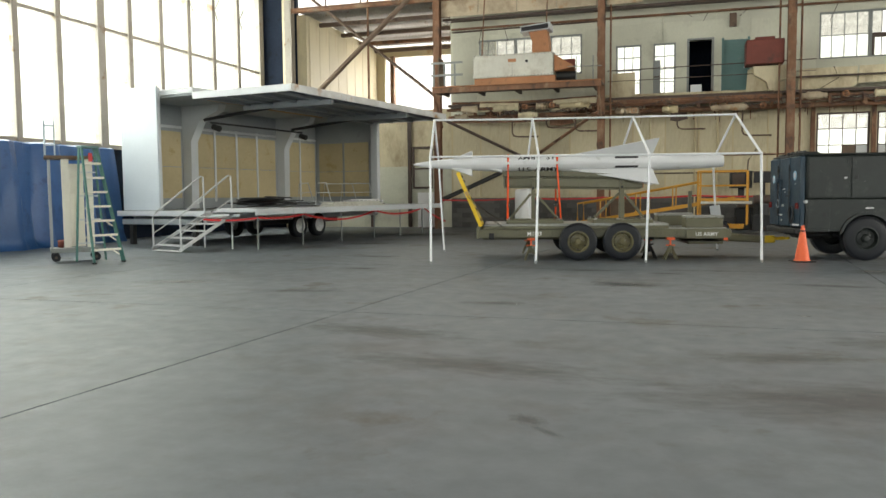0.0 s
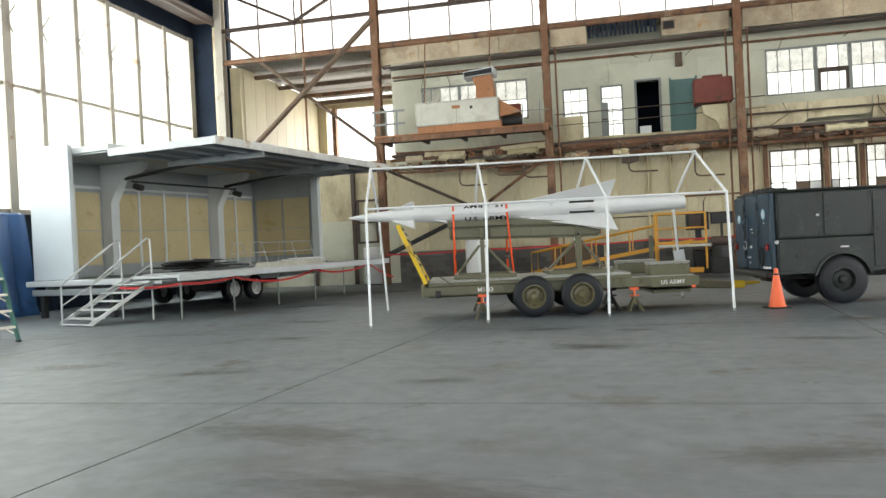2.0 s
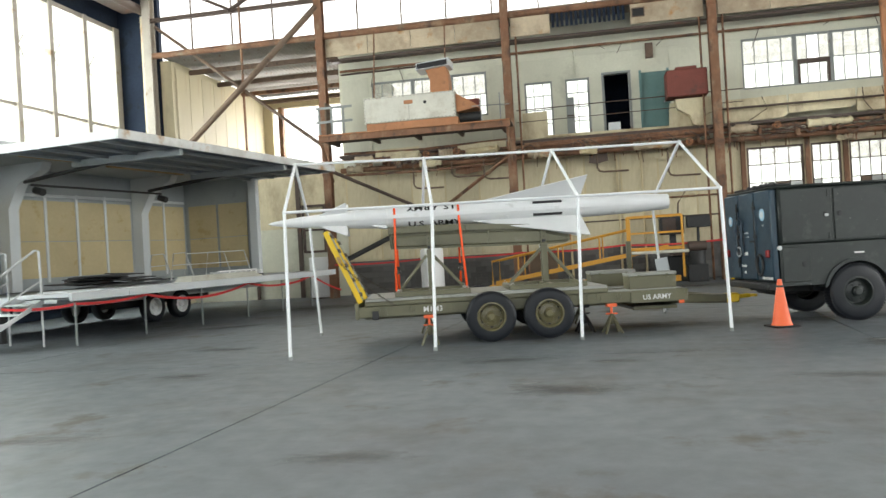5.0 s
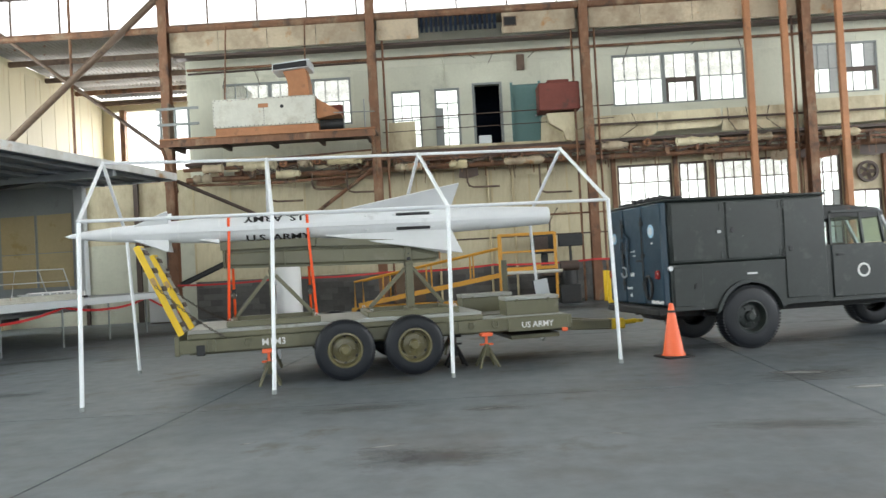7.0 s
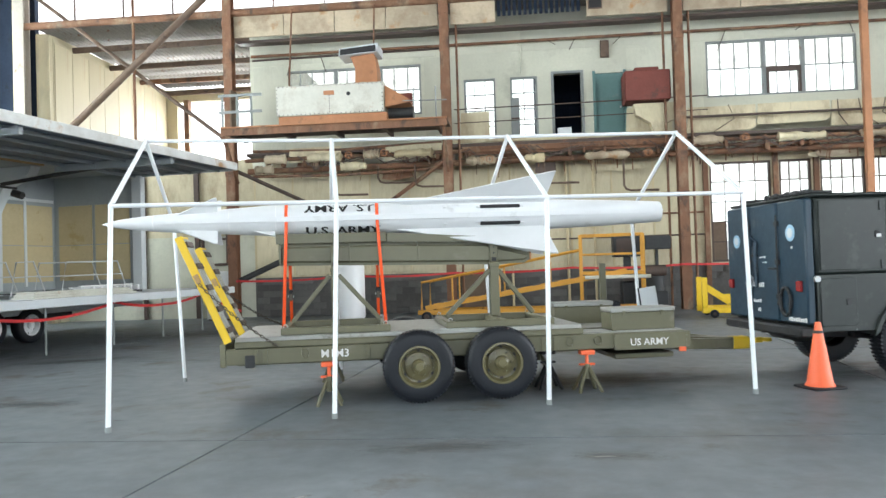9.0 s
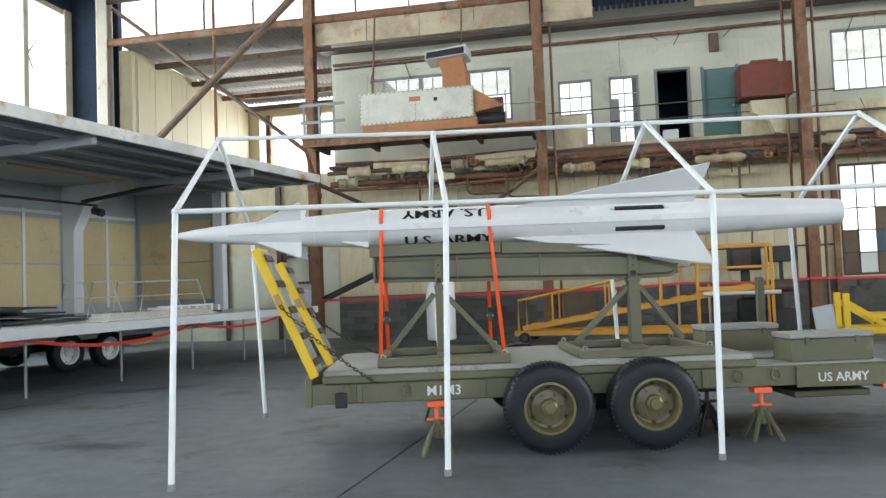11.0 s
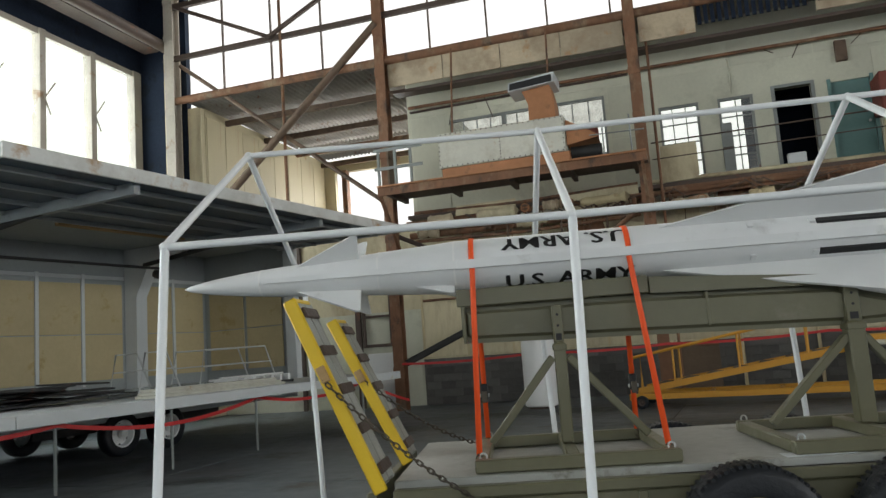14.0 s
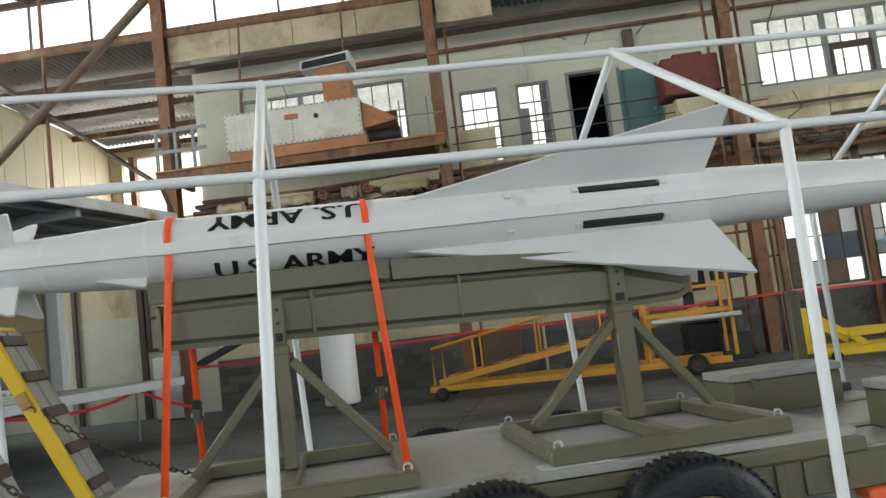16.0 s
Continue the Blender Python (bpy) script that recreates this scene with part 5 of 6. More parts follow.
def make_cone(x, y, collar):
    t = thing("traffic_cone", pose(x, y, 0, 0, 0, 17), "orange plastic traffic cone on a dark base" if not collar else "orange traffic cone with a white collar", "cone", "traffic cones")
    part("base", box(B(), -0.19, 0.19, -0.19, 0.19, 0, 0.025, 0.008), M["black"], t, "black rubber base")
    bm = lathe(B(), [(0.155, 0.026), (0.15, 0.04), (0.135, 0.06), (0.03, 0.70), (0.024, 0.705), (0.02, 0.7), (0.115, 0.06)], seg=28)
    part("body", bm, M["cone"], t)
    if collar:
        bm = lathe(B(), [(0.083, 0.4), (0.0575, 0.555), (0.0555, 0.555), (0.081, 0.4)], seg=28)
        part("collar", bm, M["white"], t, "white reflective collar")
    else:
        bm = lathe(B(), [(0.0525, 0.585), (0.0475, 0.615), (0.0455, 0.615), (0.0505, 0.585)], seg=28)
        part("label_band", bm, M["letter_black"], t, "dark illegible printed band")
    return t


make_cone(2.0, 16.75, False)
make_cone(7.45, 17.75, True)

# ---- folding stage trailer ----
ANG = 9.5
STAGE = pose(-9.98, 18.71, 0, 0, 0, 90 - ANG)      # local x along the trailer, local y to its far side


def make_stage():
    t = thing("stage_trailer", STAGE, "grey mobile stage trailer opened out with raised roof flap and deck", "stage trailer")
    L = 9.25
    gy, lg = M["grey"], M["lightgrey"]
    # flap: outer half and inner roof
    F = L - 0.15
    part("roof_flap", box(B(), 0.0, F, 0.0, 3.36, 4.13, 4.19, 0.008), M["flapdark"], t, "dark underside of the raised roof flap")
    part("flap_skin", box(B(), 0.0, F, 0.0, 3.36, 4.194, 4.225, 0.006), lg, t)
    part("flap_edge", box(B(), -0.03, F + 0.02, -0.05, -0.002, 4.08, 4.28, 0.008), M["rusty_white"], t, "white edge beam with rust stains")
    for x in (-0.03, F):
        part("flap_end", box(B(), x, x + 0.04, 0.0, 3.36, 4.08, 4.27, 0.008), lg, t)
    for k in range(4):
        y = 0.45 + k * 0.85
        part("flap_rib", box(B(), 0.02, F - 0.02, y, y + 0.06, 4.06, 4.128, 0.006), M["grey"], t)
    for x in (2.0, 6.4):
        part("flap_beam", box(B(), x, x + 0.12, 0.1, 3.3, 3.95, 4.126, 0.01), gy, t)
        part("ram", rod(B(), (x + 0.06, 2.1, 4.0), (x + 0.06, 4.9, 3.75), 0.05), M["machine"], t, "dark hydraulic ram")
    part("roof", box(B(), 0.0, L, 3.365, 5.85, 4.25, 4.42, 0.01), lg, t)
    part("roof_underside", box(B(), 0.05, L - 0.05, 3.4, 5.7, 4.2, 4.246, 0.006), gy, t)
    part("timber", box(B(), 0.5, 2.0, 3.2, 3.3, 4.08, 4.198, 0.006), M["plywood"], t, "pale timber batten")
    part("timber", box(B(), 3.1, 6.0, 3.2, 3.3, 4.05, 4.168, 0.006), M["plywood"], t, "pale timber batten")
    part("light_bar", rod(B(), (1.8, 4.4, 3.62), (6.4, 4.4, 3.62), 0.03), M["machine"], t, "dark lighting bar")
    for x in (1.9, 6.3):
        part("spot_lamp", rod(B(), (x, 4.4, 3.5), (x + 0.02, 4.15, 3.42), 0.09, 12), M["machine"], t, "small dark spot lamp")
    # walls
    # white panel, tinted blue-grey to look less lit than the window
    part("near_end_panel", box(B(), -0.24, -0.18, 4.5, 5.95, 0.98, 4.5, 0.015), M["panel_shaded"], t, "plain white end panel with bluish shade in its colour")
    part("end_panel_edge", box(B(), -0.18, -0.10, 4.5, 4.56, 0.98, 4.46, 0.006), lg, t)
    part("back_wall", box(B(), -0.1, L, 5.78, 5.9, 0.98, 4.25, 0.01), gy, t)
    part("far_end_wall", box(B(), L - 0.1, L, 3.0, 5.775, 0.98, 4.25, 0.01), gy, t)
    part("far_corner_post", box(B(), L - 0.22, L - 0.02, 2.85, 3.15, 0.98, 4.2, 0.02), lg, t)
    for x in (1.98, 6.66):
        bm = B()
        prism(bm, [(5.77, 1.0), (5.42, 1.0), (5.40, 3.1), (5.05, 3.7), (4.3, 4.0), (4.2, 4.195), (5.77, 4.195)], "x", x, x + 0.30)
        part("portal_frame", bm, lg, t, "light grey portal rib with a sloped haunch")
    bays = ((0.05, 1.95, 2), (2.35, 6.62, 4), (7.05, L - 0.15, 2))
    for a, b, k in bays:
        w = (b - a) / k
        for j in range(k):
            for z0, z1 in ((1.32, 2.29), (2.31, 3.4)):
                part("panel", box(B(), a + j * w + 0.05, a + (j + 1) * w - 0.05, 5.752, 5.776, z0, z1, 0.004), M["beige"], t, "beige wall panel")
            part("stile", box(B(), a + j * w - 0.04, a + j * w + 0.04, 5.735, 5.776, 1.2, 3.6, 0.004), lg, t)
        part("wall_rail", box(B(), a, b, 5.74, 5.774, 3.5, 3.58, 0.004), lg, t)
    for y0, y1 in ((3.3, 4.4), (4.5, 5.6)):
        for z0, z1 in ((1.32, 2.29), (2.31, 3.4)):
            part("panel", box(B(), L - 0.13, L - 0.105, y0, y1, z0, z1, 0.004), M["beige"], t, "shaded beige wall panel")
    # decks
    part("deck", box(B(), -0.15, L, 2.75, 5.78, 0.92, 0.975, 0.006), M["greyframe"], t, "grey stage deck")
    for k in range(6):
        x0 = 0.3 + k * 1.49
        part("fold_deck", box(B(), x0, x0 + 1.48, 0.28, 2.74, 0.955, 1.03, 0.008), lg, t, "light grey fold-out deck panel")
    part("deck_edge", box(B(), 0.3, L, 0.2, 0.275, 0.88, 1.04, 0.008), lg, t)
    part("chassis", box(B(), -0.2, L - 0.3, 2.8, 2.9, 0.62, 0.90, 0.01), lg, t)
    part("chassis", box(B(), -0.2, L - 0.3, 5.5, 5.6, 0.62, 0.90, 0.01), gy, t)
    part("front_beam", box(B(), -0.5, -0.22, 2.6, 5.95, 0.82, 0.97, 0.02), lg, t)
    part("front_beam", box(B(), -0.45, -0.25, 2.9, 5.8, 0.58, 0.74, 0.02), gy, t)
    part("front_deck", box(B(), -0.2, 0.295, 1.64, 2.74, 0.80, 0.87, 0.008), lg, t, "lower light grey front deck piece")
    for y in (3.0, 5.4):
        part("landing_leg", box(B(), -0.42, -0.28, y, y + 0.14, 0, 0.58, 0.008), M["machine"], t)
    part("fold_deck", box(B(), -1.19, 0.295, 0.28, 1.62, 0.955, 1.03, 0.008), lg, t, "light grey fold-out deck panel")
    part("deck_edge", box(B(), -1.19, 0.295, 0.2, 0.275, 0.88, 1.04, 0.008), lg, t)
    for x in (-0.94, 0.95, 2.86, 4.72, 6.4, 8.0):
        part("deck_post", rod(B(), (x, 0.4, 0), (x, 0.4, 0.95), 0.022, 8), M["greyframe"], t, "thin steel deck leg")
    for x in (3.98, 5.03):
        for y, sd in ((2.85, -1), (5.5, 1)):
            make_wheel(t, x, y, sd, 0.4, 0.25, M["white"], 0.22, lugs=0)
    part("axle_skirt", box(B(), 2.6, 6.8, 3.2, 3.26, 0.45, 0.9, 0.01), M["machine"], t)
    # things lying on the deck move with nothing else
    return t


make_stage()


def make_stairs():
    m = pose(-12.45, 16.7, 0, 0, 0, 70)
    t = thing("portable_stairs", m, "bare steel portable stairs with tube handrails", "stairs")
    n = 5
    for k in range(n):
        part("tread", box(B(), 0.1 + k * 0.3, 0.38 + k * 0.3, -0.55, 0.55, 0.17 * (k + 1) - 0.03, 0.17 * (k + 1), 0.005), M["galv"], t)
    for y in (-0.58, 0.58):
        part("stringer", bar(B(), (0.0, y, 0.05), (1.62, y, 0.9), 0.03, 0.08), M["galv"], t)
        part("handrail", tube(B(), [(0.05, y, 0.02), (0.05, y, 0.86), (0.12, y, 0.96), (1.5, y, 1.9), (1.58, y, 1.88), (1.6, y, 0.88)], 0.024), M["galv"], t)
        part("mid_rail", tube(B(), [(0.05, y, 0.45), (1.6, y, 1.3)], 0.016), M["galv"], t)
        part("leg", rod(B(), (1.58, y, 0), (1.58, y, 0.9), 0.02), M["galv"], t)
    part("bottom_bar", rod(B(), (0.05, -0.58, 0.03), (0.05, 0.58, 0.03), 0.018), M["galv"], t)
    return t


make_stairs()


def make_deck_steps(x, y, n):
    t = thing("folded_steps", STAGE @ pose(x, y, 1.03), "grey folded step frame with thin rails on the stage deck", "steps", "step frames on the stage")
    E = 0.24 * n - 0.06
    for k in range(n):
        part("tread", box(B(), 0.24 * k, 0.24 * k + 0.12, -0.5, 0.2, 0.1, 0.14, 0.004), M["greyframe"], t)
    for yy in (-0.5, 0.2):
        part("rail", tube(B(), [(0, yy, 0.02), (0.15, yy, 0.72), (E - 0.3, yy, 0.74), (E, yy, 0.1)], 0.016), M["galv"], t)
        part("mid_rail", tube(B(), [(0.1, yy, 0.42), (E - 0.12, yy, 0.44)], 0.012), M["galv"], t)
        part("runner", box(B(), -0.02, E + 0.02, yy - 0.02, yy + 0.02, 0, 0.05, 0.004), M["greyframe"], t)
    return t


make_deck_steps(4.75, 2.2, 9)
make_deck_steps(3.5, 2.3, 4)


def make_slat_rack(x, y):
    t = thing("slat_rack", STAGE @ pose(x, y, 1.032), "low rack of white slats over dark gaps on the deck", "rack")
    part("tray", box(B(), 0, 1.75, 0, 0.6, 0, 0.05, 0.008), M["black"], t, "dark tray")
    for k in range(7):
        part("slat", box(B(), 0.05 + k * 0.25, 0.12 + k * 0.25, -0.02, 0.62, 0.052, 0.17, 0.006), M["white"], t)
    part("top_bar", box(B(), 0, 1.75, 0.25, 0.33, 0.172, 0.2, 0.005), M["white"], t)
    return t


make_slat_rack(5.1, 1.25)
t = thing("deck_board", STAGE @ pose(2.9, 0.7, 1.032), "stack of long pale boards lying on the deck", "boards")
for k in range(3):
    part("board", box(B(), 0.05 * k, 3.0 - 0.1 * k, 0.02 * k, 0.5, k * 0.045, k * 0.045 + 0.042, 0.005), M["dirty_white"], t)


def make_pile():
    t = thing("panel_pile", STAGE @ pose(1.2, 2.6, 1.035), "pile of dark flat panels and mats on the stage deck", "pile")
    rnd = random.Random(4)
    for k in range(16):
        m = pose(rnd.uniform(0, 2.9), rnd.uniform(-0.5, 0.5), 0.03 + k * 0.016, rnd.uniform(-3, 3), rnd.uniform(-3, 3), rnd.uniform(-25, 25))
        part("mat", box(B(), -0.7, 0.7, -0.25, 0.25, 0, 0.03, 0.006, m), M["machine"], t)
    return t


make_pile()

# ---- along the office wall ----


def make_platform():
    t = thing("walkway", pose(-9.3, 28.8, 5.2), "rusty steel walkway bolted to the columns", "walkway")
    L = 6.33
    part("front_channel", box(B(), 0, L, 0, 0.06, 0, 0.24, 0.006), M["rust"], t)
    part("channel_flange", box(B(), 0, L, -0.06, -0.001, 0.2, 0.24, 0.004), M["oxide"], t)
    part("floor_plate", box(B(), 0.005, L - 0.005, 0.062, 1.45, 0.14, 0.2, 0.004), M["darksteel"], t)
    for k in range(5):
        part("joist", box(B(), 0.2 + k * 1.45, 0.3 + k * 1.45, 0.062, 1.4, 0.0, 0.138, 0.004), M["darksteel"], t)
    for x in (0.05, L - 0.1):
        part("bracket", bar(B(), (x, 0.05, 0.0), (x, 1.15, -1.2), 0.07, 0.07), M["rust"], t)
    for x in (0.3, L - 0.3):
        part("hanger", rod(B(), (x + (1.5 if x < 1 else -1.8), 0.4, 0.2), (x + (1.5 if x < 1 else -1.8), 1.1, 3.8), 0.025, 6), M["rust"], t)
    for x in (0.02, 0.45, 0.85):
        part("rail_post", box(B(), x, x + 0.06, 0.02, 0.08, 0.205, 1.15, 0.004), M["greyframe"], t)
    for z in (0.62, 1.08):
        part("rail", box(B(), -0.05, 1.2, 0.0, 0.018, z, z + 0.08, 0.003), M["greyframe"], t)
    for x in (L - 0.9, L - 0.3):
        part("rail_post", rod(B(), (x, 0.1, 0.2), (x, 0.1, 1.1), 0.02, 6), M["greyframe"], t)
    part("rail", rod(B(), (L - 1.2, 0.1, 0.75), (L, 0.1, 0.72), 0.016, 6), M["greyframe"], t)
    return t


make_platform()
t = thing("walkway_board", pose(-9.28, 29.5, 5.402), "weathered brown board standing at the walkway end", "board")
part("board", box(B(), 0.0, 0.05, 0.0, 0.6, 0.0, 1.25, 0.006), M["brownboard"], t)
part("batten", box(B(), 0.051, 0.08, 0.05, 0.55, 0.9, 0.98, 0.004), M["brace_rust"], t)


def make_unit():
    t = thing("air_handler", pose(-7.75, 29.0, 5.402), "rust-stained white air handling unit on the walkway", "air handler")
    part("plinth", box(B(), 0.05, 3.1, 0.03, 1.2, 0.0, 0.30, 0.01), M["oxide"], t, "rusty plinth")
    part("casing", box(B(), 0, 3.03, 0, 1.2, 0.303, 1.14, 0.012), M["dirty_white"], t)
    for k in range(24):
        for z in (1.1, 0.32):
            part("bolt", box(B(), 0.06 + k * 0.126, 0.09 + k * 0.126, -0.01, -0.001, z, z + 0.025), M["darksteel"], t)
    for k in range(7):
        for x, z, w in ((0.015, 0.37 + k * 0.11, 0.02), (2.99, 0.37 + k * 0.11, 0.02), (1.5, 0.36 + k * 0.075, 0.02)):
            part("bolt", box(B(), x, x + w, -0.01, -0.001, z, z + 0.03), M["darksteel"], t)
    part("port", rod(B(), (2.05, -0.012, 0.85), (2.05, 0.0, 0.85), 0.055, 16), M["black"], t, "round dark port")
    part("name_plate", box(B(), 1.35, 1.65, -0.012, -0.001, 0.84, 0.96, 0.003), M["oxide"], t, "rusty name plate")
    bm = B()
    prism(bm, [(2.2, 1.14), (2.83, 1.14), (2.82, 1.6), (2.74, 2.0), (2.08, 1.93), (2.21, 1.6)], "y", 0.25, 0.85)
    part("riser_duct", bm, M["oxide"], t, "rust-orange riser duct")
    bm = B()
    prism(bm, [(1.78, 1.93), (2.88, 2.0), (2.89, 2.24), (1.8, 2.13)], "y", 0.1, 0.95)
    part("hood", bm, M["lightgrey"], t, "pale sheet-metal hood")
    bm = B()
    prism(bm, [(1.82, 1.95), (2.83, 2.015), (2.83, 2.185), (1.84, 2.105)], "y", 0.085, 0.099)
    part("hood_mouth", bm, M["black"], t, "dark hood mouth")
    bm = B()
    prism(bm, [(3.05, 1.05), (3.05, 0.45), (3.75, 0.55), (3.7, 0.65)], "y", 0.1, 0.9)
    part("outlet_wedge", bm, M["oxide"], t, "rust-orange outlet cowl")
    part("motor", rod(B(), (3.1, 0.4, 0.3), (3.8, 0.4, 0.3), 0.16, 14), M["machine"], t, "dark motor")
    part("belt_guard", box(B(), 3.2, 3.7, 0.95, 1.1, 0.5, 1.0, 0.02), M["redbrown"], t)
    return t


make_unit()


def pipe_run(pts, r, material, label, name="pipe"):
    return solid(name, tube(B(), pts, r, 10), material, label, "pipe", "pipes along the office wall")


pipe_run([(-9.2, 30.7, 4.42), (25, 30.7, 4.42)], 0.09, M["rust"], "long rusty pipe along the wall")
pipe_run([(-9.2, 30.45, 4.72), (25, 30.45, 4.72)], 0.06, M["rust"], "long thin rusty pipe along the wall")
pipe_run([(-3.0, 30.6, 5.02), (3.3, 30.6, 4.98)], 0.05, M["cream"], "stained cream pipe along the wall")
pipe_run([(-9.2, WALL - 0.045, 2.75), (4.3, WALL - 0.045, 2.75)], 0.03, M["rust"], "thin conduit across the cream wall")
pipe_run([(-3.0, WALL - 0.04, 2.1), (4.3, WALL - 0.04, 2.1)], 0.025, M["darksteel"], "thin conduit across the cream wall")
pipe_run([(3.6, 30.2, 5.35), (17, 30.2, 5.35)], 0.035, M["darksteel"], "thin dark pipe along the cream band")
pipe_run([(-3.1, 30.2, 4.5), (-5.6, WALL - 0.07, 3.0)], 0.06, M["rust"], "rusty slanted brace from the column")
pipe_run([(-9.4, 30.2, 4.4), (-6.4, WALL - 0.07, 2.9)], 0.06, M["darksteel"], "dark slanted brace from the column")
for x in (-2.75, 3.05, 3.75, 9.75):
    pipe_run([(x, 30.1, 0), (x, 30.1, 9.0)], 0.035, M["rust"], "upright rusty pipe beside a column")
for x in (-1.35, 0.3, 1.1):
    pipe_run([(x, 31.26, 0), (x, 31.26, 4.8)], 0.04, M["tan"], "upright tan pipe on the cream wall")
pipe_run([(-0.9, WALL - 0.02, 7.1), (-0.9, WALL - 0.02, 7.9), (-1.0, WALL - 0.02, 8.1)], 0.025, M["plaster"], "bent conduit on the plaster wall")
pipe_run([(-9.2, 31.2, 8.05), (25, 31.2, 8.05)], 0.045, M["rust"], "long rusty pipe below the fascia")
pipe_run([(-9.2, 31.3, 7.95), (-3.3, 31.3, 8.0)], 0.03, M["darksteel"], "thin dark cable below the fascia")
pipe_run([(-9.35, 30.15, 1.15), (-7.0, WALL - 0.12, 2.3)], 0.09, M["machine"], "thick dark slanted pipe by the column")
bm = B()
rnd = random.Random(7)
for k in range(34):
    x = rnd.uniform(-8.5, 16)
    tube(bm, [(x, 30.35, 4.78), (x + 0.5, 30.3, 4.5 - rnd.random() * 0.2), (x + 1.1, 30.35, 4.62), (x + 1.6, 30.4, 4.74)], 0.014, 5)
solid("loose_cables", bm, M["darksteel"], "tangle of sagging old cables along the pipes", "cable", kind="stuff")

# torn lagging, elbows and valves on the pipes below the walkway
rnd = random.Random(53)


def make_lagging(x, z, length):
    """A lump of torn lagging round a level pipe."""
    prof, k = [(0.0, 0.0)], 9
    for i in range(k):
        prof.append((rnd.uniform(0.085, 0.15), length * (i + 0.3) / k))
    prof.append((0.0, length))
    bm = lathe(B(), prof, pose(x, 30.4 - rnd.uniform(0, 0.05), z, 0, 90, 0), 12)
    for v in bm.verts:
        v.co += Vector((0, rnd.uniform(-0.015, 0.015), rnd.uniform(-0.02, 0.015)))
    return solid("pipe_lagging", bm, M[rnd.choice(("cream", "fascia", "tan"))], "torn stained lagging round a wall pipe", "pipe lagging", "torn pipe lagging", "structure")


for x, z, length in ((-8.6, 4.72, 0.7), (-7.3, 4.72, 1.1), (-5.6, 4.74, 0.5), (-4.7, 4.72, 1.2), (-8.9, 4.42, 0.6), (-6.3, 4.42, 0.8), (-2.6, 4.42, 0.9), (-0.9, 4.42, 0.6), (0.8, 4.42, 1.3), (3.8, 4.72, 0.9), (6.1, 4.72, 1.4), (8.3, 4.72, 0.8), (10.6, 4.72, 1.2)):
    make_lagging(x, z, length)


def make_valve(x, z):
    t = thing("pipe_valve", pose(x, 30.28, z), "rusty valve with a hand wheel on the wall pipe", "valve", "valves along the pipes")
    part("body", lathe(B(), [(0.0, -0.1), (0.09, -0.1), (0.1, -0.03), (0.07, 0.0), (0.1, 0.03), (0.09, 0.1), (0.0, 0.1)], pose(0, 0.1, 0, 0, 90, 0), 14), M["rust"], t)
    part("stem", rod(B(), (0, 0.06, 0), (0, -0.16, 0.0), 0.018, 8), M["brace_rust"], t)
    part("hand_wheel", lathe(B(), [(0.085, -0.012), (0.105, -0.012), (0.105, 0.012), (0.085, 0.012)], pose(0, -0.15, 0, 90), 18, True), M["oxide"], t)
    part("spoke", box(B(), -0.088, 0.088, -0.156, -0.144, -0.01, 0.01, 0.002), M["oxide"], t)
    return t


for x, z in ((-6.0, 4.72), (-4.95, 4.74), (-1.9, 4.42), (2.55, 4.42), (5.2, 4.72)):
    make_valve(x, z)
for x, z0 in ((-6.55, 3.6), (-4.1, 3.75), (-5.2, 3.9), (1.9, 3.4), (-0.35, 3.7)):
    pipe_run([(x, 30.5, 4.4), (x, 30.5, z0 + 0.15), (x + 0.06, 30.52, z0 + 0.04), (x + 0.2, 30.55, z0), (x + 1.0, 30.7, z0)], 0.032, M["brace_rust"], "bent rusty drop pipe below the pipe run")

# broken cream boards along the mezzanine edge
for a, b, z0, z1 in ((3.7, 5.6, 4.95, 5.68), (5.62, 7.6, 5.1, 5.7), (7.62, 9.8, 4.98, 5.7), (10.3, 12.6, 5.0, 5.82), (12.62, 15.0, 5.0, 5.84), (15.02, 17.0, 5.02, 5.85), (2.0, 3.3, 4.95, 5.75), (-2.75, -1.88, 4.95, 5.85),
                     (-7.9, -6.3, 4.6, 5.05), (-5.0, -3.3, 4.55, 5.0)):
    bm = B()
    prism(bm, [(a, z0), (b - 0.15, z0 + 0.03), (b, z0 + 0.12), (b, z1), (a + 0.05, z1 - 0.01)], "y", 30.5, 30.53)
    solid("edge_board", bm, M["cream"], "stained cream board along the upper floor edge", "board", "boards along the upper floor", "structure", smooth=False)
bm = B()
box(bm, -9.2, 25, 30.55, WALL - 0.002, 4.86, 4.95)
solid("upper_floor", bm, M["darksteel"], "thin edge of the upper floor", "floor", kind="structure")
bm = B()
for k in range(60):
    box(bm, -2.6 + k * 0.1, -2.57 + k * 0.1, 30.49, 30.54, 4.75, 4.8)
box(bm, -2.7, 3.2, 30.5, 30.54, 4.6, 4.85)
solid("edge_beam", bm, M["rust"], "rusty channel along the upper floor edge", "beam", kind="structure")

# torn boards and plates hanging below the pipes
rnd = random.Random(31)
for k in range(22):
    a = rnd.uniform(-8.8, 16)
    w_, h_ = rnd.uniform(0.35, 1.1), rnd.uniform(0.12, 0.38)
    z = rnd.choice((4.05, 4.2, 4.55))
    bm = B()
    prism(bm, [(a, z), (a + w_ * 0.4, z - 0.05), (a + w_, z + 0.04), (a + w_ * 0.95, z + h_), (a + w_ * 0.5, z + h_ * 0.8), (a + 0.03, z + h_)], "y", 30.86 - 0.02 * (k % 4), 30.875 - 0.02 * (k % 4))
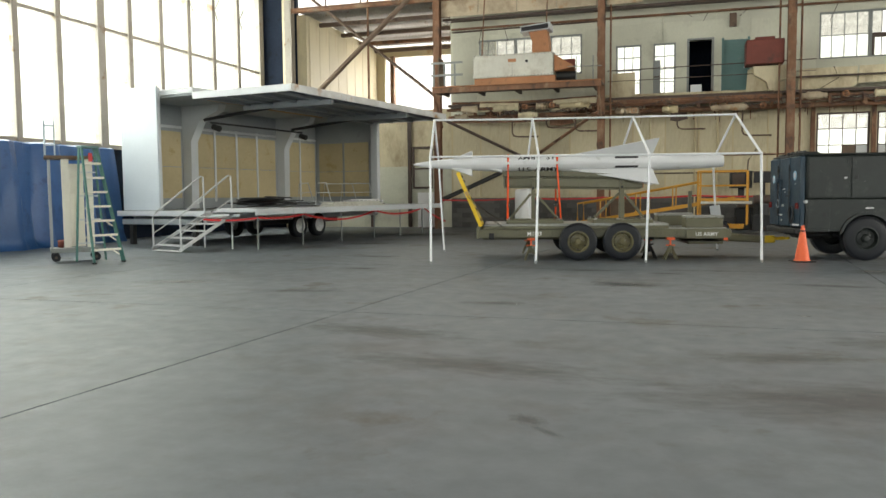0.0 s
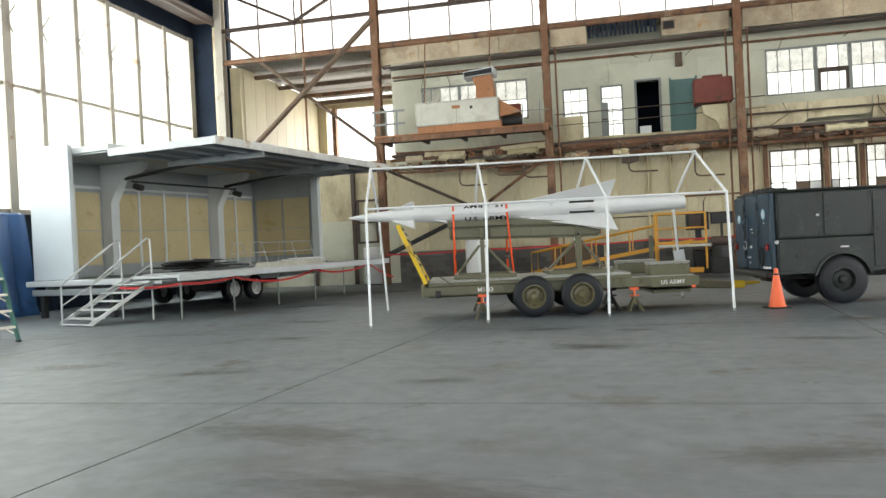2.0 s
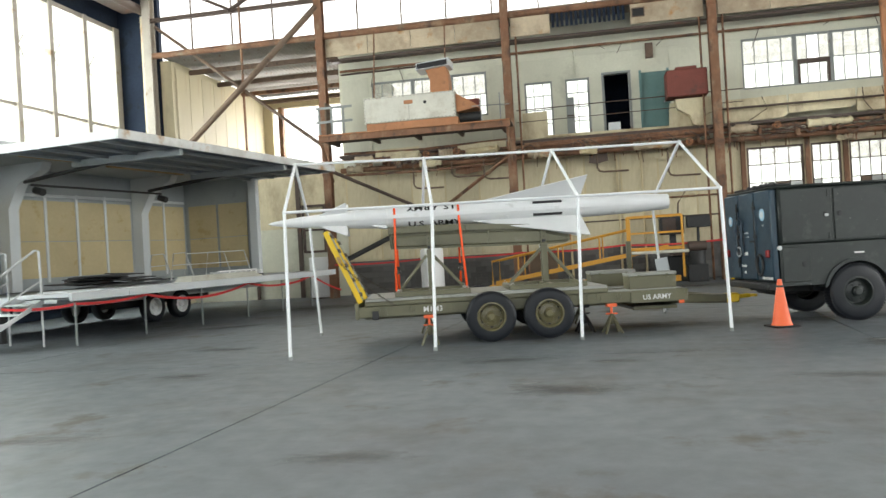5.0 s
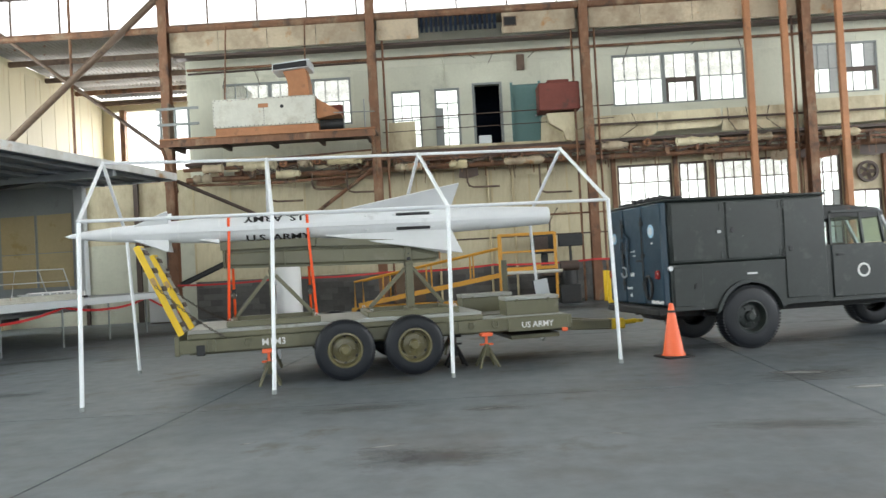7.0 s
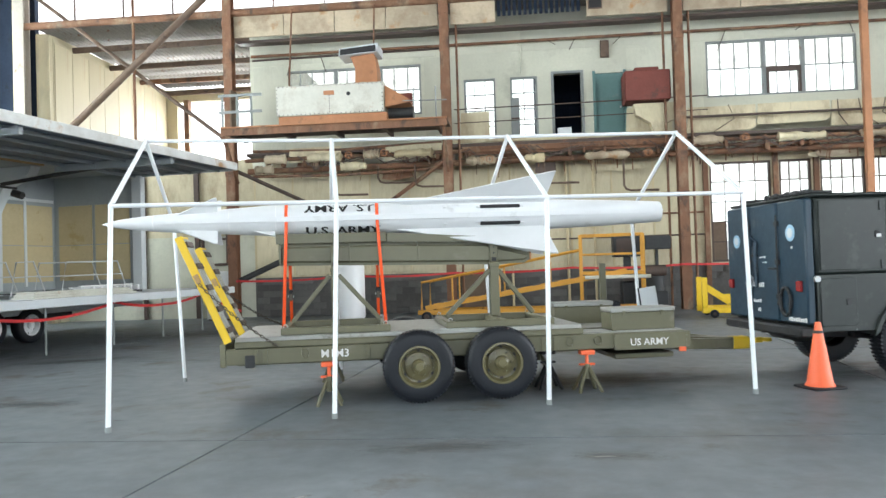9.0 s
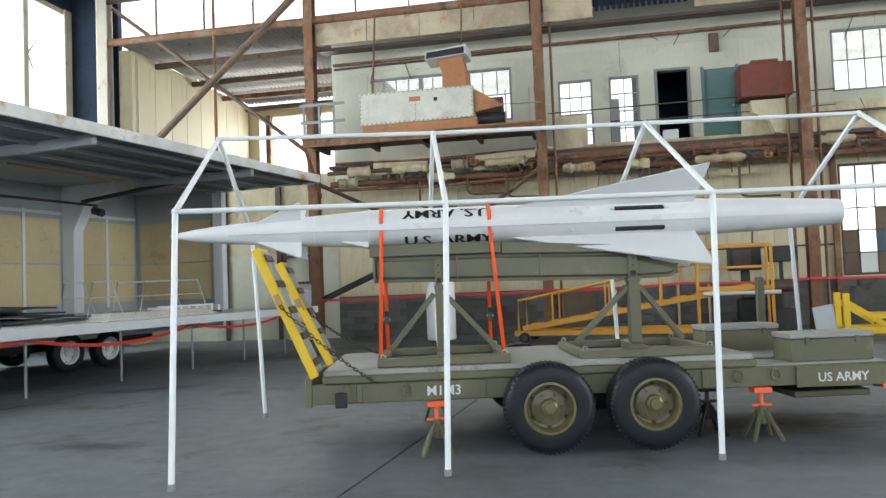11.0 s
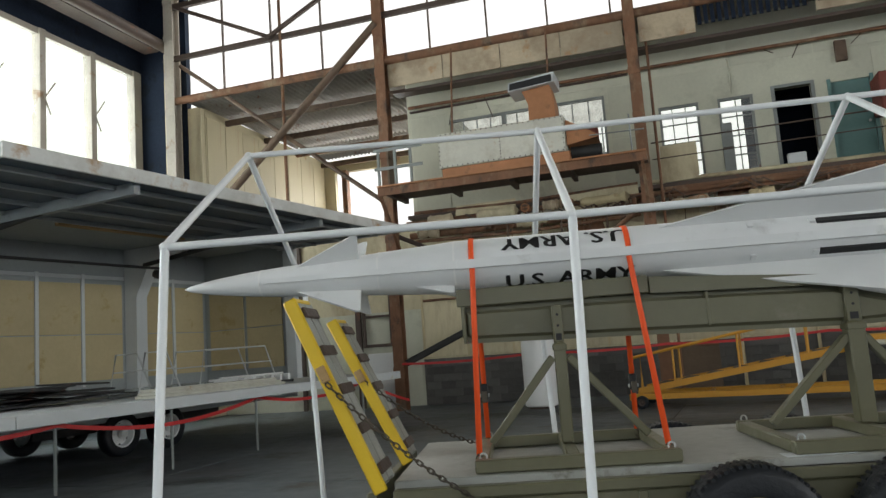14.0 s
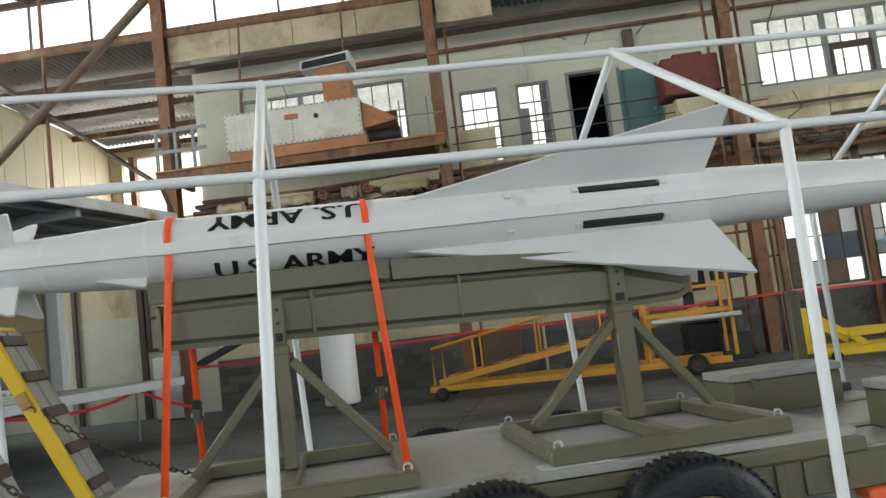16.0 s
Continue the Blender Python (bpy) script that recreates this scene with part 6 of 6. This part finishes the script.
    solid("torn_plate", bm, M[("cream", "rust", "darksteel", "fascia")[k % 4]], "torn stained plate hanging along the pipes", "plate", "torn plates along the pipes", "structure", smooth=False)

# doors
d = thing("door_1", pose(0.05, WALL, 5.02), "open doorway into a dark room with a grey frame", "door", kind="structure")
for a in (box(B(), -0.08, 0.0, -0.03, 0.1, 0, 2.1), box(B(), 0.8, 0.88, -0.03, 0.1, 0, 2.1), box(B(), 0.0, 0.8, -0.03, 0.1, 2.03, 2.1)):
    part("door_frame", a, M["greyframe"], d)
for a in (box(B(), -0.5, 1.3, 2.4, 2.45, -0.1, 2.5), box(B(), -0.55, -0.5, 0.21, 2.45, -0.1, 2.5), box(B(), 1.3, 1.35, 0.21, 2.45, -0.1, 2.5), box(B(), -0.55, 1.35, 0.21, 2.45, 2.5, 2.55), box(B(), -0.55, 1.35, 0.21, 2.45, -0.15, -0.1)):
    part("room_wall", a, M["navy"], d, "dark wall of the room")
d2 = thing("door_2", pose(1.28, WALL, 5.02), "closed teal door with a grey frame", "door", kind="structure")
part("leaf", box(B(), 0.0, 0.82, 0.04, 0.09, 0, 1.98, 0.004), M["teal"], d2)
for a in (box(B(), -0.08, 0.0, -0.03, 0.1, 0, 2.05), box(B(), 0.82, 0.9, -0.03, 0.1, 0, 2.05)):
    part("door_frame", a, M["teal"], d2)
part("doorknob", rod(B(), (0.72, -0.01, 0.95), (0.72, 0.04, 0.95), 0.03, 10), M["galv"], d2)
t = thing("metal_tank", pose(1.95, 30.0, 5.85), "rusty red-brown sheet tank hung by the column", "tank")
part("shell", box(B(), 0, 1.25, 0, 0.8, 0, 0.85, 0.03), M["redbrown"], t)
part("flange", box(B(), 0.3, 0.95, 0.1, 0.7, 0.851, 0.95, 0.01), M["redbrown"], t)
part("bracket", prism(B(), [(0.25, -0.05), (1.45, -0.05), (1.4, -0.5), (1.15, -0.62), (1.0, -0.95), (0.8, -0.9), (0.7, -0.6), (0.3, -0.35)], "y", 0.2, 0.6), M["cream"], t, "torn stained cream hopper")
bm = box(B(), 0.1, 0.5, 30.9, 31.1, 4.952, 5.35, 0.02)
solid("old_cabinet", bm, M["lightgrey"], "small pale box in the doorway", "box")
pipe_run([(-2.9, 30.5, 5.95), (4.3, 30.5, 6.0)], 0.018, M["darksteel"], "thin handrail along the upper floor", "handrail")
pipe_run([(-2.9, 30.5, 5.55), (4.3, 30.5, 5.6)], 0.014, M["darksteel"], "thin handrail along the upper floor", "handrail")
bm = box(B(), 1.45, 1.7, WALL - 0.12, WALL - 0.001, 7.45, 7.95, 0.01)
solid("wall_box", bm, M["brace_rust"], "small rusty box on the plaster wall", "box")
bm = B()
lathe(bm, [(0.26, -0.05), (0.34, -0.05), (0.34, 0.05), (0.26, 0.05)], pose(12.4, WALL - 0.06, 3.55, 90), 28, True)
fan = solid("exhaust_fan", bm, M["darksteel"], "dark round exhaust fan in the wall", "fan")
bm = B()
for k in range(5):
    box(bm, 0.04, 0.26, -0.06, 0.06, -0.008, 0.008, 0.003, pose(12.4, WALL - 0.06, 3.55, 90) @ Matrix.Rotation(k * math.tau / 5, 4, "Z") @ pose(0, 0, 0, 25))
part("blade", bm, M["darksteel"], fan)
for x in (8.3, 9.4, 11.05):
    solid("pipe_column", box(B(), x - 0.1, x + 0.1, 29.75, 29.9, 0, 13.6, 0.02), M["oxide"], "upright red-oxide steel post", "post", "red-oxide posts", "structure")

# small fittings, valves and wires along the pipes
bm = B()
rnd = random.Random(11)
for k in range(150):
    x = rnd.uniform(-9.0, 17)
    kind = rnd.random()
    if kind < 0.4:
        box(bm, x, x + rnd.uniform(0.04, 0.1), 30.38, 30.6, 4.35 + rnd.random() * 0.2, rnd.uniform(4.6, 4.85), 0.01)
    elif kind < 0.7:
        rod(bm, (x, 30.7, 4.5), (x, 30.68, rnd.uniform(4.0, 4.4)), 0.02, 6)
    else:
        tube(bm, [(x, 30.45, 4.7), (x + 0.03, 30.4, 4.5), (x + rnd.uniform(-0.1, 0.1), 30.4, rnd.uniform(3.9, 4.3))], 0.012, 5)
solid("pipe_fittings", bm, M["rust"], "rusty valves, hangers and loose wires along the pipes", "fittings", kind="stuff")
bm = B()
for k in range(9):
    x = rnd.uniform(-9.0, 17)
    z = rnd.uniform(7.4, 8.1)
    tube(bm, [(x, WALL - 0.03, 8.05), (x + rnd.uniform(-0.3, 0.3), WALL - 0.03, z)], 0.012, 5)
for k in range(5):
    x = rnd.uniform(3.6, 16.5)
    tube(bm, [(x, 30.47, 5.7), (x + rnd.uniform(-0.2, 0.2), 30.46, 5.3), (x + rnd.uniform(-0.5, 0.5), 30.44, 4.95)], 0.014, 5)
solid("loose_conduits", bm, M["darksteel"], "short dark conduits and wires on the wall", "conduit", kind="stuff")
for x0, x1, z in ((-9.0, -3.3, 5.0), (-9.0, -3.3, 4.25), (3.6, 9.9, 4.6), (10.3, 16.5, 4.62)):
    pipe_run([(x0, 30.55, z), ((x0 + x1) / 2, 30.52, z - 0.06), (x1, 30.55, z + 0.03)], 0.045, M["rust"], "sagging rusty pipe along the wall")
for x in (4.35, 6.33, 7.47, 8.92, 10.45, 11.7, 12.95, 15.15, 16.55):
    solid("window_post", one_box(x - 0.07, x + 0.07, WALL - 0.12, WALL - 0.002, 0, 4.6), M["rust"], "rusty steel post between the lower windows", "post", "posts between the windows", "structure")

# cladding pieces of the walls
sheet_me = mesh_of("panel", one_box(-0.6, 0.6, -0.014, 0, 0, 1.0, 0.004), M["cream"], False)


def piece(name, me, parent, m):
    o = new(name, me)
    o.parent = parent
    o.matrix_basis = m
    return o


for k in range(11):
    x = -8.65 + k * 1.21
    for z, h in ((1.25, 1.45), (2.82, 1.5)):
        piece("panel", sheet_me, lower_wall, pose(x, WALL - 0.002, z) @ Matrix.Diagonal((1, 1, h, 1)))
batten_me = mesh_of("batten", one_box(-0.03, 0.03, -0.03, -0.015, 0, 1.0, 0.003), M["tan"], False)
for k in range(11):
    piece("batten", batten_me, lower_wall, pose(-9.25 + k * 1.21, WALL - 0.002, 1.22) @ Matrix.Diagonal((1, 1, 3.2, 1)))
siding_me = mesh_of("panel", one_box(0.0, 0.02, 0.012, 0.988, 0, 1.0, 0.005), M["cream_steel"], False)
for k in range(8):
    for z, h in ((0.02, 4.4), (4.45, 4.3)):
        piece("panel", siding_me, annex_wall, pose(-15.449, 30.9 + k * 0.97, z) @ Matrix.Diagonal((1, 0.97, h, 1)))
plaster_me = mesh_of("panel", one_box(0.006, 0.994, -0.012, 0, 0.004, 0.996, 0.003), M["plaster"], False)
for a, b, z0, z1 in [(x, x + 1.9, 7.78, 9.0) for x in (-9.2, -7.3, -5.4, -2.8, -0.9, 1.0, 3.7, 5.6, 7.5, 10.4, 12.3, 14.2)] + [(-3.85, -2.75, 5.1, 6.4), (-3.85, -2.75, 6.42, 7.76), (2.2, 3.3, 5.1, 7.7), (3.55, 4.4, 5.75, 7.7), (8.9, 9.95, 5.75, 7.7), (-9.2, -8.2, 5.1, 7.76)]:
    piece("panel", plaster_me, upper_wall, pose(a, WALL - 0.002, z0) @ Matrix.Diagonal((b - a, 1, z1 - z0, 1)))
block_me = mesh_of("block", one_box(0.005, 0.39, -0.02, 0, 0.005, 0.19, 0.004), M["block"], False)
for r in range(6):
    for k in range(35):
        x = -9.25 + k * 0.395 + (0.19 if r % 2 else 0)
        piece("block", block_me, base_wall, pose(x, WALL - 0.002, r * 0.195 + 0.01))

# ---- loose things on the floor ----


def make_stair_truck():
    """Long yellow wheeled frame lying in front of the wall."""
    m = pose(-3.75, 27.6, 0, 0, 0, -6)
    t = thing("maintenance_stand", m, "long amber-yellow wheeled maintenance stand with a railed platform", "maintenance stand")
    c = M["amber"]
    for y in (0, 1.0):
        part("base_rail", box(B(), 0, 5.5, y - 0.05, y + 0.05, 0.18, 0.30, 0.01), c, t)
        part("incline", bar(B(), (0.2, y, 0.35), (5.2, y, 1.15), 0.07, 0.12), c, t)
        part("handrail", tube(B(), [(0.1, y, 0.3), (0.1, y, 1.0), (4.1, y, 1.7), (4.1, y, 1.05)], 0.03), c, t)
        for k in range(3):
            part("rail_post", rod(B(), (0.9 + 1.2 * k, y, 0.45 + k * 0.19), (0.9 + 1.2 * k, y, 1.15 + k * 0.21), 0.022), c, t)
        for x in (4.1, 5.6):
            part("platform_post", box(B(), x - 0.03, x + 0.03, y - 0.03, y + 0.03, 0.3, 2.05, 0.006), c, t)
        for z in (1.55, 2.02):
            part("platform_rail", box(B(), 4.1, 5.6, y - 0.025, y + 0.025, z, z + 0.05, 0.005), c, t)
    for k in range(5):
        part("cross_bar", box(B(), 0.2 + k * 1.27, 0.28 + k * 1.27, 0.052, 0.948, 0.2, 0.28, 0.006), c, t)
    part("platform", box(B(), 4.1, 5.6, 0.0, 1.0, 1.08, 1.16, 0.008), c, t)
    part("bumper", rod(B(), (4.2, -0.12, 1.02), (5.75, -0.12, 1.02), 0.045), M["dirty_white"], t, "stained pale bumper tube")
    for k in range(8):
        part("tread", box(B(), 0.55 + k * 0.47, 0.8 + k * 0.47, 0.04, 0.96, 0.45 + k * 0.076, 0.475 + k * 0.076, 0.004), M["darksteel"], t)
    for x in (0.25, 4.9):
        for y, sd in ((-0.12, -1), (1.12, 1)):
            make_wheel(t, x, y, sd, 0.2 if x > 1 else 0.14, 0.09, M["darksteel"], 0.1 if x > 1 else 0.07, lugs=0, name="caster")
    return t


make_stair_truck()


def make_yellow_jack():
    t = thing("floor_dolly", pose(3.05, 26.6, 0, 0, 0, -4), "low yellow steel dolly frame with an upright end", "dolly")
    c = M["yellow"]
    for y in (0, 0.8):
        part("rail", box(B(), 0, 3.4, y - 0.06, y + 0.06, 0.12, 0.26, 0.01), c, t)
        part("upper_rail", box(B(), 0.5, 3.4, y - 0.05, y + 0.05, 0.42, 0.52, 0.01), c, t)
        part("upright", box(B(), 0, 0.12, y - 0.06, y + 0.06, 0.26, 0.95, 0.01), c, t)
        part("gusset", bar(B(), (0.1, y, 0.75), (0.75, y, 0.3), 0.06, 0.1), c, t)
    for x in (0.2, 1.7, 3.2):
        part("cross_bar", box(B(), x, x + 0.1, 0.06, 0.74, 0.13, 0.25, 0.008), c, t)
        for y, sd in ((-0.1, -1), (0.9, 1)):
            make_wheel(t, x + 0.05, y, sd, 0.11, 0.06, M["darksteel"], 0.06, lugs=0, name="caster")
    return t


make_yellow_jack()


def make_ladder():
    m = pose(-12.29, 13.99, 0, 0, 0, 72)
    t = thing("step_ladder", m, "green fibreglass step ladder with pale aluminium treads", "ladder")
    H = 2.4
    for x in (-0.33, 0.33):
        part("front_rail", bar(B(), (x, -0.65, 0.02), (x * 0.5, -0.06, H), 0.035, 0.085, 0.005), M["green"], t)
        part("rear_rail", bar(B(), (x * 1.0, 0.0, 0.02), (x * 0.5, 0.04, H), 0.025, 0.06, 0.005), M["green"], t)
        part("rubber_foot", box(B(), x - 0.035, x + 0.035, -0.7, -0.6, 0.0, 0.03, 0.006), M["black"], t)
    for k in range(7):
        z = 0.3 + k * 0.3
        f = z / H
        w = 0.33 * (1 - 0.5 * f)
        y = -0.65 + 0.59 * f
        part("tread", box(B(), -w, w, y - 0.05, y + 0.06, z - 0.045, z, 0.005), M["ivory"], t, "pale tread")
        if k < 3:
            part("tread_brace", bar(B(), (w - 0.02, y, z - 0.14), (w - 0.16, y, z - 0.045), 0.012, 0.025), M["ivory"], t)
    part("top_cap", box(B(), -0.2, 0.2, -0.12, 0.1, H, H + 0.05, 0.01), M["teal"], t)
    part("label_plate", box(B(), -0.06, 0.03, -0.13, -0.121, H - 0.28, H - 0.1, 0.004), M["red"], t, "red warning label")
    for k in range(4):
        z = 0.4 + k * 0.5
        f = z / H
        part("rear_brace", bar(B(), (-0.33 * (1 - 0.5 * f), 0.04 * f, z), (0.33 * (1 - 0.5 * f), 0.04 * f, z), 0.02, 0.03), M["lightgrey"], t)
    return t


make_ladder()


def make_cart():
    m = pose(-12.8, 14.12, 0, 0, 0, 45)
    t = thing("storage_cart", m, "tall rolling work stand with ivory uprights and a railed top", "work stand")
    part("base", box(B(), -0.5, 0.45, -0.3, 0.3, 0.2, 0.30, 0.01), M["greyframe"], t, "dull grey base")
    for x in (-0.4, 0.38):
        for y, sd in ((-0.26, -1), (0.26, 1)):
            make_wheel(t, x, y, sd, 0.1, 0.06, M["darksteel"], 0.05, lugs=0, name="caster")
    for x in (-0.24, 0.21):
        part("upright", box(B(), x, x + 0.15, -0.3, -0.24, 0.305, 2.18, 0.008), M["ivory"], t, "flat ivory upright")
    part("back_sheet", box(B(), -0.085, 0.205, 0.2, 0.24, 0.305, 2.1, 0.005), M["ivory"], t, "pale back sheet")
    for k in range(6):
        part("rung", box(B(), -0.088, 0.208, -0.29, -0.26, 0.5 + k * 0.31, 0.53 + k * 0.31, 0.004), M["ivory"], t)
    for y in (-0.28, 0.26):
        part("post", box(B(), -0.49, -0.44, y, y + 0.04, 0.305, 2.17, 0.005), M["grey"], t)
    part("top_shelf", box(B(), -0.55, 0.4, -0.33, 0.33, 2.182, 2.25, 0.01), M["brownboard"], t, "worn brown top board")
    for x, y in ((-0.54, -0.3), (-0.54, 0.3), (-0.36, -0.3)):
        part("rail_post", box(B(), x, x + 0.03, y, y + 0.03, 2.252, 2.98, 0.004), M["bluegrey"], t)
    for z in (2.55, 2.95):
        part("guard_rail", box(B(), -0.535, -0.515, -0.27, 0.3, z, z + 0.03, 0.004), M["bluegrey"], t)
        part("guard_rail", box(B(), -0.51, -0.361, -0.295, -0.275, z - 0.1, z - 0.07, 0.004), M["bluegrey"], t)
    part("tool_box", box(B(), -0.35, -0.12, -0.15, 0.15, 0.302, 0.46, 0.02), M["redbrown"], t, "small red-brown box")
    return t


make_cart()
bm = B()
rnd = random.Random(2)
rows_ = []
for i in range(141):
    y = -8 + i * 0.204
    x0 = -17.0 + 0.12 * math.sin(i * 0.9) + 0.06 * math.sin(i * 2.3 + 1) + rnd.uniform(-0.02, 0.02)
    rows_.append([bm.verts.new((x0 + dx + 0.03 * math.sin(i * 1.7 + z * 2), y, z)) for z, dx in ((0.0, 0.25), (0.3, 0.12), (0.9, 0.05), (1.6, 0.0), (2.3, -0.05), (2.85, -0.12), (2.9, -0.3))])
for a, b in zip(rows_, rows_[1:]):
    for k in range(6):
        bm.faces.new((a[k], b[k], b[k + 1], a[k + 1]))
solid("tarpaulin_curtain", bm, M["tarp"], "blue tarpaulin hung in folds below the glazing", "tarpaulin").modifiers.new("thick", "SOLIDIFY").thickness = 0.01

t = thing("water_heater", pose(-5.75, 28.9, 0), "white cylindrical water tank standing by the wall", "tank")
part("shell", lathe(B(), [(0.0, 0.05), (0.34, 0.05), (0.37, 0.08), (0.37, 1.46), (0.33, 1.52), (0, 1.56)], seg=28), M["white"], t)
part("foot", rod(B(), (0, 0, 0), (0, 0, 0.05), 0.28, 16), M["darksteel"], t)
t = thing("white_cabinet", pose(-10.4, 30.2, 0), "low white metal cabinet beside the column", "cabinet")
part("body", box(B(), 0, 0.75, 0, 0.5, 0.04, 1.45, 0.012), M["white"], t)
part("door", box(B(), 0.02, 0.73, -0.02, -0.001, 0.08, 1.42, 0.006), M["white"], t)
part("plinth", box(B(), 0.03, 0.72, 0.03, 0.47, 0, 0.039), M["darksteel"], t)
t = thing("brown_panel", pose(-2.9, 31.15, 0.0, -3), "dark brown wooden panel leaning on the block wall", "panel")
part("sheet", box(B(), 0, 1.03, 0, 0.04, 0.0, 1.2, 0.005), M["brownboard"], t)
part("rail", box(B(), 0.0, 1.03, -0.02, -0.001, 1.08, 1.18, 0.004), M["rust"], t)
t = thing("wall_frame", pose(-11.0, 31.3, 1.62), "dark empty frame fixed on the partition", "frame")
for a in ((0, 0.08, 0, 1.75), (0.8, 0.88, 0, 1.75), (0.081, 0.799, 0, 0.08), (0.081, 0.799, 1.67, 1.75), (0.081, 0.799, 0.8, 0.86)):
    part("frame_bar", box(B(), a[0], a[1], 0, 0.09, a[2], a[3], 0.004), M["darksteel"], t)
t = thing("machine_tool", pose(1.7, 30.1, 0), "dark old workshop machine against the wall", "machine")
part("base", box(B(), 0, 1.1, 0, 0.7, 0, 0.8, 0.03), M["machine"], t)
part("column", box(B(), 0.1, 0.3, 0.3, 0.5, 0.8, 1.5, 0.02), M["machine"], t)
part("switch_box", box(B(), -0.2, 0.55, 0.1, 0.6, 1.5, 2.12, 0.02), M["machine"], t, "dark wired switch box")
part("switch_cover", box(B(), -0.12, 0.3, 0.08, 0.099, 1.58, 2.02, 0.01), M["darksteel"], t)
part("conduit", tube(B(), [(0.4, 0.35, 2.12), (0.42, 0.35, 2.5), (0.7, 0.5, 2.9)], 0.025), M["darksteel"], t)
part("table", box(B(), 0.05, 1.0, -0.15, 0.45, 0.82, 0.9, 0.01), M["darksteel"], t)
t = thing("motor_unit", pose(2.5, 29.6, 0), "dark compressor unit beside the column", "machine")
part("tank", rod(B(), (0, 0, 0.55), (0, 0, 0.95), 0.25, 18), M["machine"], t)
part("frame", box(B(), -0.3, 0.3, -0.25, 0.25, 0.0, 0.55, 0.02), M["machine"], t)
part("motor", rod(B(), (-0.25, 0, 1.1), (0.3, 0, 1.1), 0.15, 14), M["darksteel"], t)
part("panel_post", box(B(), 0.05, 0.13, 0.05, 0.13, 1.2, 1.68, 0.01), M["machine"], t)
part("control_panel", box(B(), -0.25, 0.45, -0.1, 0.2, 1.68, 2.05, 0.02), M["machine"], t, "dark control panel")
t = thing("painted_board", pose(6.55, 30.95, 0.0, -4), "large board painted with bright coloured stripes", "painted board")
part("sheet", box(B(), 0, 1.9, 0, 0.03, 0.55, 2.25, 0.004), M["bluegrey"], t)
for k, (c, z0, z1) in enumerate((("lightblue", 1.65, 2.25), ("white", 1.45, 1.65), ("teal", 0.55, 1.45))):
    part("stripe", box(B(), 0.0, 1.9, -0.003, -0.0005, z0, z1), M[c], t)
for k, c in enumerate(("amber", "cone", "red", "yellow")):
    bm = B()
    prism(bm, [(0.4 + k * 0.35, 0.55), (0.62 + k * 0.35, 0.55), (0.8 + k * 0.35, 1.45), (0.58 + k * 0.35, 1.45)], "y", -0.006, -0.0035)
    part("stripe", bm, M[c], t)
part("leg", box(B(), 0.2, 0.26, 0.035, 0.09, 0, 1.6, 0.004), M["plywood"], t)
part("leg", box(B(), 1.6, 1.66, 0.035, 0.09, 0, 1.6, 0.004), M["plywood"], t)
part("shoe", box(B(), 0.1, 1.8, -0.02, 0.034, 0.0, 0.548, 0.004), M["plywood"], t)
t = thing("hose_cart", pose(5.9, 28.9, 0, 0, 0, 5), "red engine cart with a spoked wheel", "cart")
part("engine", box(B(), 0.3, 0.85, -0.25, 0.25, 0.55, 1.05, 0.05), M["red"], t)
part("frame", box(B(), -0.1, 1.4, -0.3, 0.3, 0.42, 0.52, 0.02), M["darksteel"], t)
part("tank", rod(B(), (0.95, -0.28, 0.75), (0.95, 0.28, 0.75), 0.22, 16), M["redbrown"], t)
for y in (-0.38, 0.38):
    bm = B()
    lathe(bm, [(0.40, -0.025), (0.44, -0.025), (0.44, 0.025), (0.40, 0.025)], pose(0.1, y, 0.44, 90), 28, True)
    for k in range(8):
        rod(bm, (0.1, y, 0.44), (0.1 + 0.41 * math.cos(k * math.tau / 8), y, 0.44 + 0.41 * math.sin(k * math.tau / 8)), 0.012, 6)
    part("spoked_wheel", bm, M["machine"], t)
part("stand", box(B(), 1.25, 1.32, -0.2, 0.2, 0.0, 0.42, 0.01), M["darksteel"], t)


def tape(points, name, label):
    bm = B()
    pts = []
    for (a, b) in zip(points, points[1:]):
        a, b = Vector(a), Vector(b)
        for k in range(10):
            f = k / 10
            pts.append(a.lerp(b, f) + Vector((0, 0, -0.05 * 4 * f * (1 - f))))
    pts.append(Vector(points[-1]))
    vs = [[bm.verts.new(p + Vector((0, 0, dz))) for dz in (-0.028, 0.028)] for p in pts]
    for a, b in zip(vs, vs[1:]):
        bm.faces.new((a[0], b[0], b[1], a[1]))
    ob = solid(name, bm, M["red"], label, "tape", "red barrier tapes", smooth=False)
    ob.modifiers.new("thick", "SOLIDIFY").thickness = 0.003
    return ob


tape([STAGE @ Vector(p) for p in ((-1.3, 1.9, 0.78), (-0.94, 0.36, 0.82), (0.95, 0.36, 0.86), (2.86, 0.36, 0.66), (4.72, 0.36, 0.88), (6.4, 0.36, 0.74), (8.0, 0.36, 0.92))] + [(-8.75, 28.6, 0.35)], "barrier_tape", "red barrier tape strung along the stage legs")
tape([(-9.3, 29.7, 1.15), (-6.0, 29.9, 1.2), (-3.0, 29.7, 1.2), (0.3, 29.8, 1.25), (3.3, 29.7, 1.25), (8, 29.7, 1.3)], "barrier_tape", "red barrier tape strung between the columns")
